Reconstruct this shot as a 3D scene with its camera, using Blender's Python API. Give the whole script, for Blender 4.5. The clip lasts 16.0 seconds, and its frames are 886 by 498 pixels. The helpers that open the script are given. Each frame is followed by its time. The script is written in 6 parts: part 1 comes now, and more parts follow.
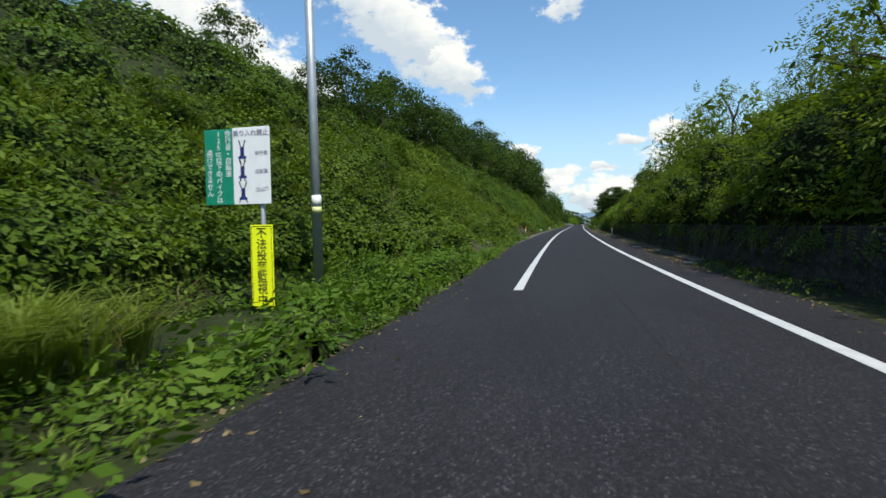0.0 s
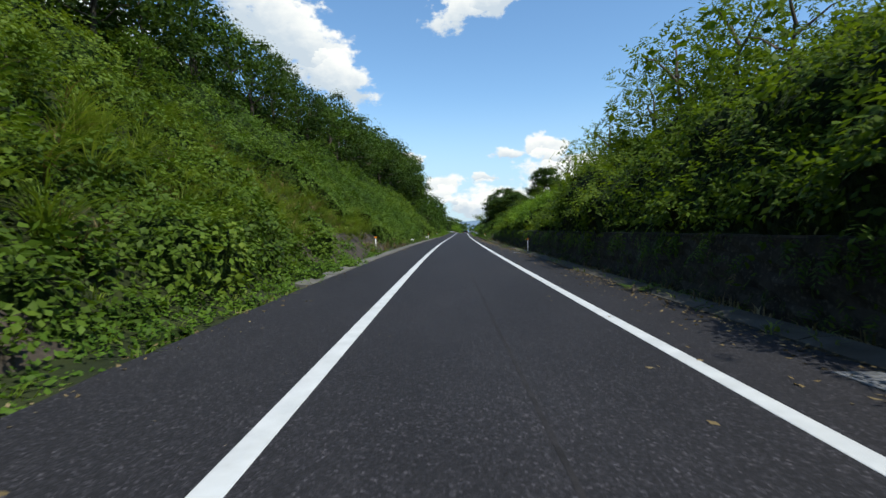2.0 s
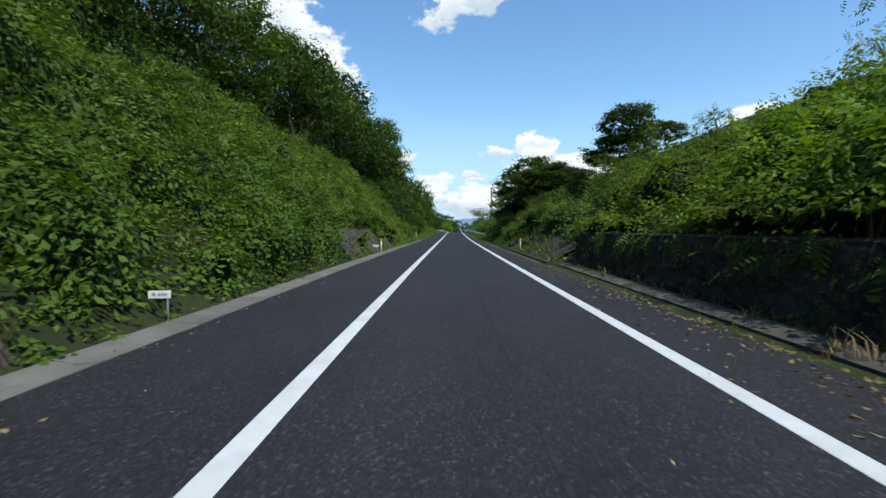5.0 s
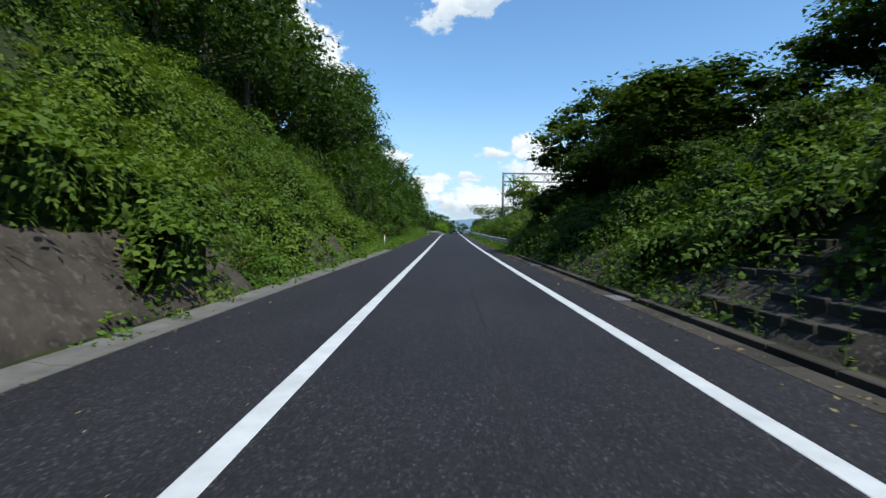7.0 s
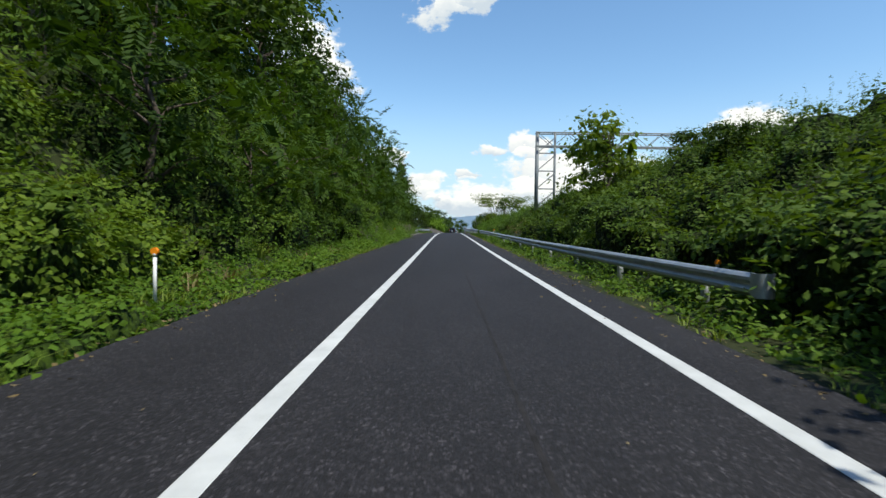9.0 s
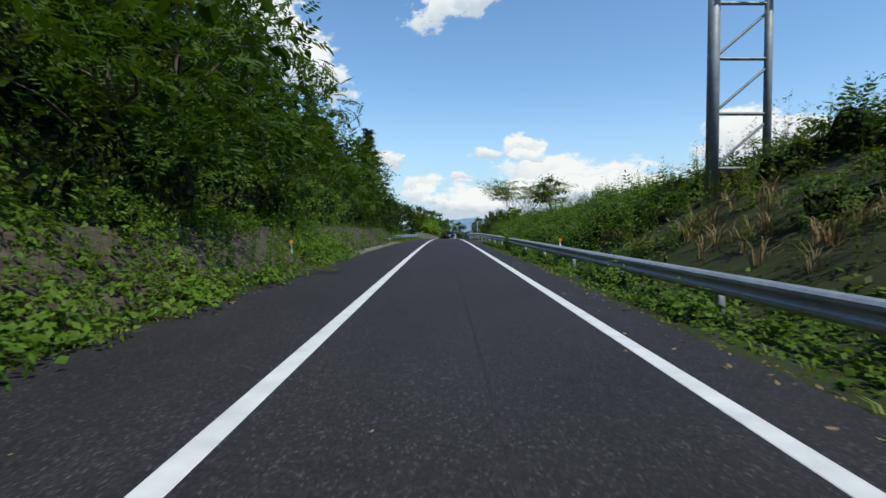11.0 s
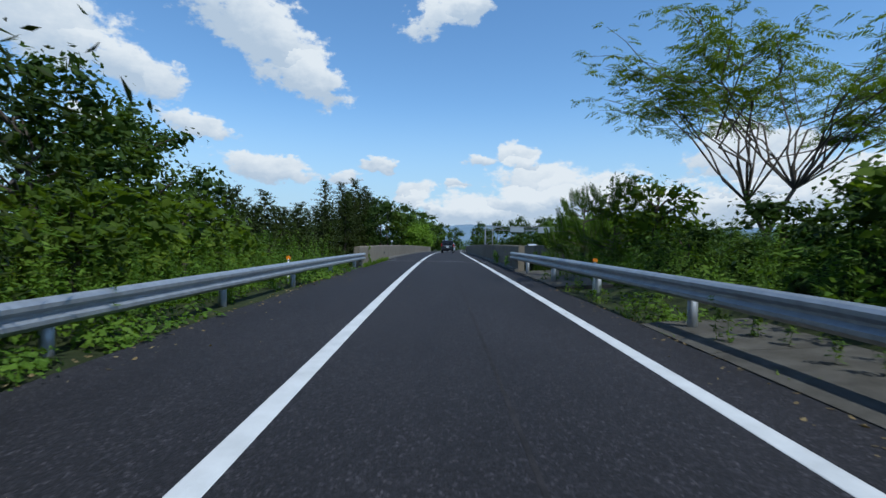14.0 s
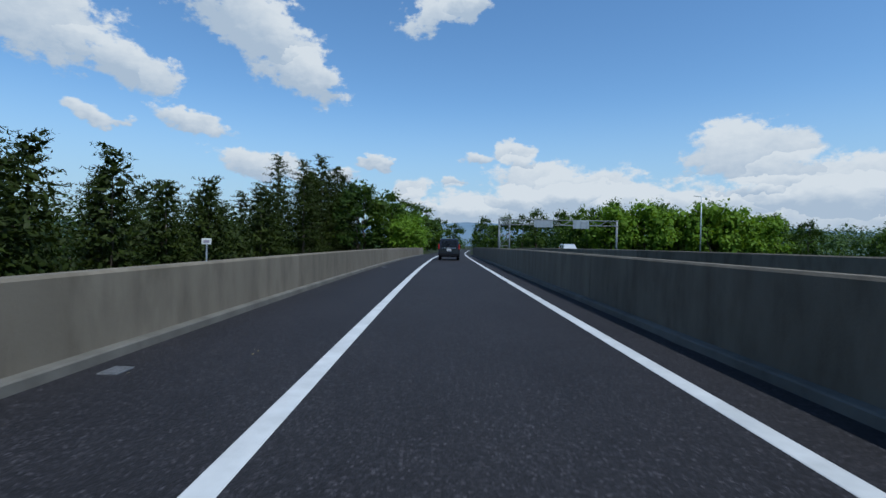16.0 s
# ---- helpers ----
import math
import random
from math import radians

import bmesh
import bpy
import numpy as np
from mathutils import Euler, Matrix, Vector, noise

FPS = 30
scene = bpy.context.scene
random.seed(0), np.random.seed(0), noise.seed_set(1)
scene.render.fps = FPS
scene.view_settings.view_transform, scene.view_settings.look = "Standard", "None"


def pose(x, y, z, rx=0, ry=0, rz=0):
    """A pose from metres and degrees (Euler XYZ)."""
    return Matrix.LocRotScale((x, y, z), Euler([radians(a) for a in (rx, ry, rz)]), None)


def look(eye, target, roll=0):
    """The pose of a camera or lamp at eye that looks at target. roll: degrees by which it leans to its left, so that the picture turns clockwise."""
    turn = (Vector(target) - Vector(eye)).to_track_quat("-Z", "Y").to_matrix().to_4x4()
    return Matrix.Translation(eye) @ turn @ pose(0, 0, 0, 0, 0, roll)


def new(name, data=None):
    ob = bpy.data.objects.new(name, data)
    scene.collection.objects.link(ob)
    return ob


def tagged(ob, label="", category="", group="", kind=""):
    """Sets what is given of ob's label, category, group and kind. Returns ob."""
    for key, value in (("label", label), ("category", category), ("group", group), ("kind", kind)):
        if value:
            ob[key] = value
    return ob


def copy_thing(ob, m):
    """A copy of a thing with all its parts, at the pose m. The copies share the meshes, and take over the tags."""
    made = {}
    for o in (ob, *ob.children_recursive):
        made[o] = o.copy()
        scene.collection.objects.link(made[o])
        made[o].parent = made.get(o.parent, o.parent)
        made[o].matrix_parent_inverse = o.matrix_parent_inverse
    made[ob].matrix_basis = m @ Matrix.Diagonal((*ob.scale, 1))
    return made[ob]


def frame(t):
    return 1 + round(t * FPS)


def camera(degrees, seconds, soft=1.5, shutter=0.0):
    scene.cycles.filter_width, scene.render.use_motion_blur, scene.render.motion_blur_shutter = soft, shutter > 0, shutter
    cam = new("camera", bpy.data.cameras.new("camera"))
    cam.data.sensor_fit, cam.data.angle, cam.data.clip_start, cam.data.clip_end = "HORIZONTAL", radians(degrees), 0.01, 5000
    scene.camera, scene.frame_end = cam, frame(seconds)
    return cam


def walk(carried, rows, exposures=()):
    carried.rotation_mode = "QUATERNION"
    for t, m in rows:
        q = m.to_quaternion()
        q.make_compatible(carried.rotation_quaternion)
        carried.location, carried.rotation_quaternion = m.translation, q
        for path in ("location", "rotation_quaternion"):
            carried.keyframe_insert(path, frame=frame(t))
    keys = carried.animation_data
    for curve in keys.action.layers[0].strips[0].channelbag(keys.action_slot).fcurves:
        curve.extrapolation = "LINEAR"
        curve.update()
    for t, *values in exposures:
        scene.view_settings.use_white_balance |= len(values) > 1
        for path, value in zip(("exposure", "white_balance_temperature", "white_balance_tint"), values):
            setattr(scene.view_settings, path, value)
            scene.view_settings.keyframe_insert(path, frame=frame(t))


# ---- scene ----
# camera and its way along the road
cam = camera(82.11, 16.0, shutter=0.06)
walk(cam, [
    (0.0, pose(-1.031, -0.060, 1.265, 87.99, 0.93, 15.26)),
    (0.5, pose(-1.330, 5.779, 1.302, 88.20, 0.55, 8.36)),
    (1.0, pose(-1.408, 11.767, 1.351, 88.47, 0.35, 4.31)),
    (1.5, pose(-1.522, 17.912, 1.411, 88.61, 0.35, 2.84)),
    (2.0, pose(-1.674, 24.231, 1.483, 88.63, 0.36, 2.38)),
    (2.5, pose(-1.839, 30.756, 1.570, 88.72, 0.37, 2.20)),
    (3.0, pose(-2.007, 37.507, 1.670, 88.69, 0.38, 1.99)),
    (3.5, pose(-2.199, 44.447, 1.772, 88.70, 0.20, 1.84)),
    (4.0, pose(-2.345, 51.389, 1.872, 88.63, 0.04, 1.61)),
    (4.5, pose(-2.456, 58.347, 1.970, 88.53, -0.07, 1.41)),
    (5.0, pose(-2.538, 65.324, 2.064, 88.42, -0.17, 1.23)),
    (5.5, pose(-2.597, 72.321, 2.154, 88.33, -0.28, 1.07)),
    (6.0, pose(-2.639, 79.341, 2.239, 88.30, -0.44, 0.93)),
    (6.5, pose(-2.671, 86.386, 2.321, 88.35, -0.63, 0.81)),
    (7.0, pose(-2.698, 93.460, 2.402, 88.52, -0.84, 0.71)),
    (7.5, pose(-2.732, 100.563, 2.483, 88.52, -0.93, 0.58)),
    (8.0, pose(-2.781, 107.702, 2.565, 88.48, -0.98, 0.39)),
    (8.5, pose(-2.807, 114.875, 2.651, 88.40, -0.93, 0.37)),
    (9.0, pose(-2.820, 122.082, 2.748, 88.23, -0.79, 0.34)),
    (9.5, pose(-2.799, 129.317, 2.855, 88.19, -0.56, 0.27)),
    (10.0, pose(-2.758, 136.579, 2.974, 88.24, -0.34, 0.18)),
    (10.5, pose(-2.710, 143.867, 3.101, 88.37, -0.17, 0.07)),
    (11.0, pose(-2.666, 151.183, 3.239, 88.56, -0.09, -0.05)),
    (11.5, pose(-2.641, 158.526, 3.385, 88.79, -0.14, -0.19)),
    (12.0, pose(-2.646, 165.897, 3.531, 89.02, -0.30, -0.34)),
    (12.5, pose(-2.679, 173.275, 3.665, 89.23, -0.55, -0.49)),
    (13.0, pose(-2.722, 180.622, 3.787, 89.34, -0.79, -0.60)),
    (13.5, pose(-2.738, 187.935, 3.894, 89.35, -0.95, -0.73)),
    (14.0, pose(-2.707, 195.273, 3.981, 89.27, -0.96, -0.84)),
    (14.5, pose(-2.667, 202.600, 4.046, 89.26, -1.04, -0.92)),
    (15.0, pose(-2.624, 209.799, 4.088, 89.27, -1.15, -1.07)),
    (15.5, pose(-2.532, 216.998, 4.111, 89.20, -1.21, -1.12)),
    (16.0, pose(-2.413, 224.196, 4.113, 89.06, -1.09, -1.21)),
], exposures=[(0.0, 0.06, 6800, 4.0), (3.0, 0.06, 6500, 4.0), (7.0, 0.07, 6300, 4.0), (9.0, 0.1, 6800, 4.0), (11.5, -0.12, 6400, 4.0), (14.0, -0.28, 5900, 4.0), (16.0, -0.46, 5850, 4.0)])

# ---- the road's axis: curvature and grade along its length, integrated metre by metre ----
S_FIRST = -39.7
BEND = [-14.79, -12.09, -9.38, -6.62, -4.13, -2.18, -0.95, -0.57, -1.00, -2.00, -3.25, -4.38, -5.26, -5.90, -6.38, -6.74, -7.02, -7.24, -7.44, -7.63]
GRADE = [-0.64, 0.09, 0.83, 1.51, 1.38, 1.14, 1.15, 1.64, 2.06, 1.52, 0.52, -0.44, -1.05, -1.34, -1.42, -1.37, -1.23, -1.05, -0.84, -0.63]
KNOTS = S_FIRST + 24.825 * np.arange(20)
CHAIN = np.arange(-200.0, 1200.0, 1.0)
_bend = np.interp(CHAIN, KNOTS, BEND) * 1e-4
_bend[CHAIN < -40] = 0.0
_bend[CHAIN > 330] *= 0.3
_grade = np.interp(CHAIN, KNOTS, GRADE) * 1e-2
_turn = np.cumsum(_bend)
_turn -= _turn[np.searchsorted(CHAIN, 150.0)]
AX, AY, AZ = np.cumsum(-np.sin(_turn)), np.cumsum(np.cos(_turn)), np.cumsum(_grade)
_zero = np.searchsorted(CHAIN, 0.0)
AX, AY, AZ = AX - AX[_zero], AY - AY[_zero], AZ - AZ[_zero]


def axis_xyz(s, u, z):
    """World points (arrays) at s metres along the road, u to the right of its middle, z above it."""
    turn = np.interp(s, CHAIN, _turn)
    return np.stack([np.interp(s, CHAIN, AX) + u * np.cos(turn), np.interp(s, CHAIN, AY) + u * np.sin(turn), np.interp(s, CHAIN, AZ) + z], -1)


def at(s, u, z=0.0):
    return Vector(axis_xyz(float(s), float(u), float(z)))


def heading(s):
    return math.degrees(float(np.interp(s, CHAIN, _turn)))


def stand(s, u, z=0.0, turn=0.0):
    """The pose of a thing that stands beside the road and faces along it."""
    p = at(s, u, z)
    return pose(p.x, p.y, p.z, 0, 0, heading(s) + turn)

# ---- daylight: sky with fair-weather clouds, and the sun high behind the right shoulder ----
SUN_AZ, SUN_EL = 137.0, 61.0            # degrees clockwise from the first heading of the road; above the horizon
world = bpy.data.worlds.new("sky")
scene.world = world
world.use_nodes = True
wn, wl = world.node_tree.nodes, world.node_tree.links
wn.clear()


def wmath(op, a, b=None, c=None):
    n = wn.new("ShaderNodeMath")
    n.operation = op
    for i, v in enumerate((a, b, c)):
        if v is None:
            continue
        if isinstance(v, (int, float)):
            n.inputs[i].default_value = v
        else:
            wl.new(v, n.inputs[i])
    return n.outputs[0]


sky = wn.new("ShaderNodeTexSky")
sky.sky_type = "NISHITA"
sky.sun_disc = False
sky.sun_elevation, sky.sun_rotation = radians(SUN_EL), radians(SUN_AZ)
sky.altitude, sky.air_density, sky.dust_density, sky.ozone_density = 100, 1.0, 0.4, 2.0
coord = wn.new("ShaderNodeTexCoord")
split = wn.new("ShaderNodeSeparateXYZ")
wl.new(coord.outputs["Generated"], split.inputs[0])
az = wmath("MULTIPLY", wmath("ARCTAN2", split.outputs[0], split.outputs[1]), 57.2958)
el = wmath("MULTIPLY", wmath("ARCSINE", split.outputs[2]), 57.2958)
flat = wn.new("ShaderNodeCombineXYZ")
wl.new(az, flat.inputs[0])
wl.new(el, flat.inputs[1])


def wnoise(scale, detail, rough, shift=0.0):
    n = wn.new("ShaderNodeTexNoise")
    n.inputs["Scale"].default_value, n.inputs["Detail"].default_value, n.inputs["Roughness"].default_value = scale, detail, rough
    m = wn.new("ShaderNodeMapping")
    m.inputs["Location"].default_value = (shift, shift * 0.7, 0)
    m.inputs["Scale"].default_value = (1.0, 1.5, 1.0)
    wl.new(flat.outputs[0], m.inputs[0])
    wl.new(m.outputs[0], n.inputs["Vector"])
    return n.outputs["Fac"]


billow = wnoise(0.16, 6.0, 0.62)
fine = wnoise(0.62, 5.0, 0.65, 31.0)
wx = wmath("ADD", az, wmath("MULTIPLY", wmath("SUBTRACT", wnoise(0.3, 3.0, 0.6, 11.0), 0.5), 5.0))
wy = wmath("ADD", el, wmath("MULTIPLY", wmath("SUBTRACT", wnoise(0.3, 3.0, 0.6, 57.0), 0.5), 3.0))
# fair-weather clouds: azimuth, elevation, half width, half height, tilt (all degrees)
CLOUDS = [(-18.2, 20.4, 6.6, 4.0, -0.5), (-24.0, 25.5, 7.5, 4.6, -0.5), (-13.6, 16.9, 2.8, 2.2, -0.2), (-38.5, 19.4, 7.2, 4.2, -0.3), (-31.0, 15.9, 3.8, 2.0, -0.2),
          (0.2, 24.0, 4.0, 1.9, 0.25), (3.6, 25.0, 1.8, 1.2, 0.0), (4.6, 9.1, 1.9, 0.75, 0.0), (9.3, 9.6, 2.2, 1.2, 0.0), (-6.4, 8.6, 2.2, 0.6, -0.1), (-25.1, 11.4, 3.8, 1.0, -0.15),
          (-33.0, 10.9, 2.6, 0.8, -0.15), (-19.0, 7.7, 4.4, 1.4, -0.12), (11.4, 6.3, 5.2, 2.7, 0.0), (18.0, 5.8, 5.4, 2.3, 0.0), (31.8, 9.0, 5.2, 3.2, 0.0), (39.5, 6.0, 7.0, 2.4, 0.0),
          (26.0, 4.6, 8.0, 1.6, 0.0), (-2.4, 5.2, 2.3, 1.6, 0.0), (2.4, 6.6, 1.3, 0.7, 0.0), (2.0, 3.2, 4.2, 1.2, 0.0), (-10.0, 7.0, 2.2, 1.0, 0.0), (52.0, 5.5, 8.0, 2.5, 0.0), (30.0, 3.4, 26.0, 2.6, 0.0), (10.0, 3.6, 12.0, 2.2, 0.0),
          (-62.0, 22.0, 9.0, 4.0, 0.0), (75.0, 20.0, 8.0, 3.0, 0.0), (130.0, 30.0, 14.0, 6.0, 0.0), (-120.0, 32.0, 13.0, 6.0, 0.0), (178.0, 18.0, 16.0, 5.0, 0.0), (-75.0, 9.0, 9.0, 3.0, 0.0)]
body = None
lift = None
for ca, ce, ra, re, tilt in CLOUDS:
    dx = wmath("SUBTRACT", wx, ca)
    dy = wmath("SUBTRACT", wmath("SUBTRACT", wy, ce), wmath("MULTIPLY", dx, tilt))
    qx, qy = wmath("DIVIDE", dx, ra), wmath("DIVIDE", dy, re)
    near = wmath("SUBTRACT", 1.0, wmath("SQRT", wmath("ADD", wmath("MULTIPLY", qx, qx), wmath("MULTIPLY", qy, qy))))
    near = wmath("MAXIMUM", near, -1.5)
    body = near if body is None else wmath("SMOOTH_MAX", body, near, 0.25)
    up = wmath("MULTIPLY", qy, wmath("GREATER_THAN", near, -0.3))
    lift = up if lift is None else wmath("ADD", lift, up)
thick = wmath("ADD", body, wmath("ADD", wmath("MULTIPLY", wmath("SUBTRACT", billow, 0.5), 2.0), wmath("MULTIPLY", wmath("SUBTRACT", fine, 0.5), 1.1)))
cover = wn.new("ShaderNodeMapRange")
cover.interpolation_type = "SMOOTHSTEP"
cover.inputs["From Min"].default_value, cover.inputs["From Max"].default_value = -0.2, 0.2
wl.new(thick, cover.inputs["Value"])
tone = wn.new("ShaderNodeMapRange")
tone.inputs["From Min"].default_value, tone.inputs["From Max"].default_value = -0.9, 0.7
tone.inputs["To Min"].default_value, tone.inputs["To Max"].default_value = 0.0, 1.0
wl.new(wmath("ADD", lift, wmath("MULTIPLY", wmath("SUBTRACT", fine, 0.5), 1.4)), tone.inputs["Value"])
cloud_tint = wn.new("ShaderNodeMix")
cloud_tint.data_type = "RGBA"
cloud_tint.inputs["A"].default_value, cloud_tint.inputs["B"].default_value = (0.60, 0.68, 0.80, 1), (0.98, 0.98, 1.0, 1)
wl.new(tone.outputs[0], cloud_tint.inputs["Factor"])
sky_bg, cloud_bg, blend, world_out = (wn.new(k) for k in ("ShaderNodeBackground", "ShaderNodeBackground", "ShaderNodeMixShader", "ShaderNodeOutputWorld"))
sky_bg.inputs["Strength"].default_value = 0.105
cloud_bg.inputs["Strength"].default_value = 1.0
haze = wn.new("ShaderNodeMix")
haze.data_type = "RGBA"
haze.inputs["B"].default_value = (4.6, 6.3, 8.3, 1)
rich = wn.new("ShaderNodeHueSaturation")
rich.inputs["Saturation"].default_value, rich.inputs["Value"].default_value = 1.14, 1.86
wl.new(sky.outputs[0], rich.inputs["Color"])
wl.new(rich.outputs[0], haze.inputs["A"])
low = wn.new("ShaderNodeMapRange")
low.interpolation_type = "SMOOTHSTEP"
low.inputs["From Min"].default_value, low.inputs["From Max"].default_value = 16.0, 0.0
wl.new(el, low.inputs["Value"])
wl.new(wmath("MULTIPLY", low.outputs[0], 0.85), haze.inputs["Factor"])
wl.new(haze.outputs["Result"], sky_bg.inputs["Color"])
wl.new(cloud_tint.outputs["Result"], cloud_bg.inputs["Color"])
wl.new(cover.outputs[0], blend.inputs[0])
wl.new(sky_bg.outputs[0], blend.inputs[1])
wl.new(cloud_bg.outputs[0], blend.inputs[2])
wl.new(blend.outputs[0], world_out.inputs["Surface"])

sun = new("sun", bpy.data.lights.new("sun", "SUN"))
sun.data.energy, sun.data.angle, sun.data.color = 5.0, radians(0.53), (1.0, 0.965, 0.91)
_sun_from = Vector((math.sin(radians(SUN_AZ)) * math.cos(radians(SUN_EL)), math.cos(radians(SUN_AZ)) * math.cos(radians(SUN_EL)), math.sin(radians(SUN_EL))))
sun.matrix_world = look(_sun_from * 300, (0, 0, 0))

# ---- materials ----
def material(name, low, high, scale=4.0, rough=0.8, metal=0.0, bump=0.0, bump_scale=40.0, speck=0.0, speck_scale=300.0, stain=(0.0, 0.4, None), per_piece=0.0, stretch=(1, 1, 1)):
    """A surface whose colour wanders between low and high, with grain, stains of their own shape and fine relief."""
    m = bpy.data.materials.new(name)
    m.use_nodes = True
    nt = m.node_tree
    n, l = nt.nodes, nt.links
    bsdf = n["Principled BSDF"]
    where = n.new("ShaderNodeTexCoord")
    mapping = n.new("ShaderNodeMapping")
    mapping.inputs["Scale"].default_value = stretch
    l.new(where.outputs["Object"], mapping.inputs[0])

    def tex(s, detail=4.0, rg=0.6):
        t = n.new("ShaderNodeTexNoise")
        t.inputs["Scale"].default_value, t.inputs["Detail"].default_value, t.inputs["Roughness"].default_value = s, detail, rg
        l.new(mapping.outputs[0], t.inputs["Vector"])
        return t.outputs["Fac"]

    def mix(fac, a, b, how="MIX"):
        x = n.new("ShaderNodeMix")
        x.data_type, x.blend_type = "RGBA", how
        for socket, v in (("Factor", fac), ("A", a), ("B", b)):
            if isinstance(v, (int, float)):
                x.inputs[socket].default_value = v
            elif isinstance(v, tuple):
                x.inputs[socket].default_value = (*v, 1)
            else:
                l.new(v, x.inputs[socket])
        return x.outputs["Result"]

    def sharpen(v, lo, hi):
        r = n.new("ShaderNodeMapRange")
        r.inputs["From Min"].default_value, r.inputs["From Max"].default_value = lo, hi
        l.new(v, r.inputs["Value"])
        return r.outputs[0]

    colour = mix(sharpen(tex(scale), 0.3, 0.7), low, high)
    if per_piece:
        info = n.new("ShaderNodeObjectInfo")
        colour = mix(per_piece, colour, mix(info.outputs["Random"], tuple(v * 0.55 for v in low), tuple(min(1, v * 1.25) for v in high)))
    if stain[0] and stain[2]:
        colour = mix(sharpen(tex(stain[1], 6.0, 0.7), 0.52, 0.52 + 0.35 / max(stain[0], 0.05)), colour, stain[2])
    if speck:
        grain = tex(speck_scale, 2.0, 0.5)
        colour = mix(sharpen(grain, 0.56, 0.72), colour, tuple(min(1, v * (1 + speck)) for v in high))
    l.new(colour, bsdf.inputs["Base Color"])
    bsdf.inputs["Roughness"].default_value, bsdf.inputs["Metallic"].default_value = rough, metal
    if rough > 0.75:
        bsdf.inputs["Specular IOR Level"].default_value = 0.25
    if bump:
        b = n.new("ShaderNodeBump")
        b.inputs["Strength"].default_value, b.inputs["Distance"].default_value = bump, 0.02
        l.new(tex(bump_scale, 5.0, 0.65), b.inputs["Height"])
        l.new(b.outputs[0], bsdf.inputs["Normal"])
    return m


def leaf_material(name, dark, mid, light, patch=0.25, through_light=0.35, rough=0.6):
    """Foliage: each leaf its own green, drifting over metres; some light shines through."""
    m = bpy.data.materials.new(name)
    m.use_nodes = True
    n, l = m.node_tree.nodes, m.node_tree.links
    bsdf = n["Principled BSDF"]
    geo = n.new("ShaderNodeNewGeometry")
    drift = n.new("ShaderNodeTexNoise")
    drift.inputs["Scale"].default_value, drift.inputs["Detail"].default_value = patch, 4.0
    l.new(geo.outputs["Position"], drift.inputs["Vector"])
    add = n.new("ShaderNodeMath")
    add.operation = "MULTIPLY_ADD"
    add.inputs[1].default_value = 0.36
    l.new(geo.outputs["Random Per Island"], add.inputs[0])
    wide = n.new("ShaderNodeMapRange")
    wide.inputs["From Min"].default_value, wide.inputs["From Max"].default_value = 0.3, 0.7
    wide.inputs["To Min"].default_value, wide.inputs["To Max"].default_value = 0.0, 0.55
    l.new(drift.outputs["Fac"], wide.inputs["Value"])
    l.new(wide.outputs[0], add.inputs[2])
    ramp = n.new("ShaderNodeValToRGB")
    ramp.color_ramp.elements[0].color, ramp.color_ramp.elements[1].color = (*dark, 1), (*light, 1)
    ramp.color_ramp.elements.new(0.5).color = (*mid, 1)
    l.new(add.outputs[0], ramp.inputs[0])
    l.new(ramp.outputs[0], bsdf.inputs["Base Color"])
    bsdf.inputs["Roughness"].default_value = rough
    bsdf.inputs["Specular IOR Level"].default_value = 0.16
    glow = n.new("ShaderNodeBsdfTranslucent")
    warm = n.new("ShaderNodeMix")
    warm.data_type, warm.blend_type = "RGBA", "MULTIPLY"
    warm.inputs["Factor"].default_value = 1.0
    warm.inputs["B"].default_value = (1.25, 1.2, 0.55, 1)
    l.new(ramp.outputs[0], warm.inputs["A"])
    l.new(warm.outputs["Result"], glow.inputs["Color"])
    both = n.new("ShaderNodeMixShader")
    both.inputs[0].default_value = through_light
    l.new(bsdf.outputs[0], both.inputs[1])
    l.new(glow.outputs[0], both.inputs[2])
    l.new(both.outputs[0], n["Material Output"].inputs["Surface"])
    return m


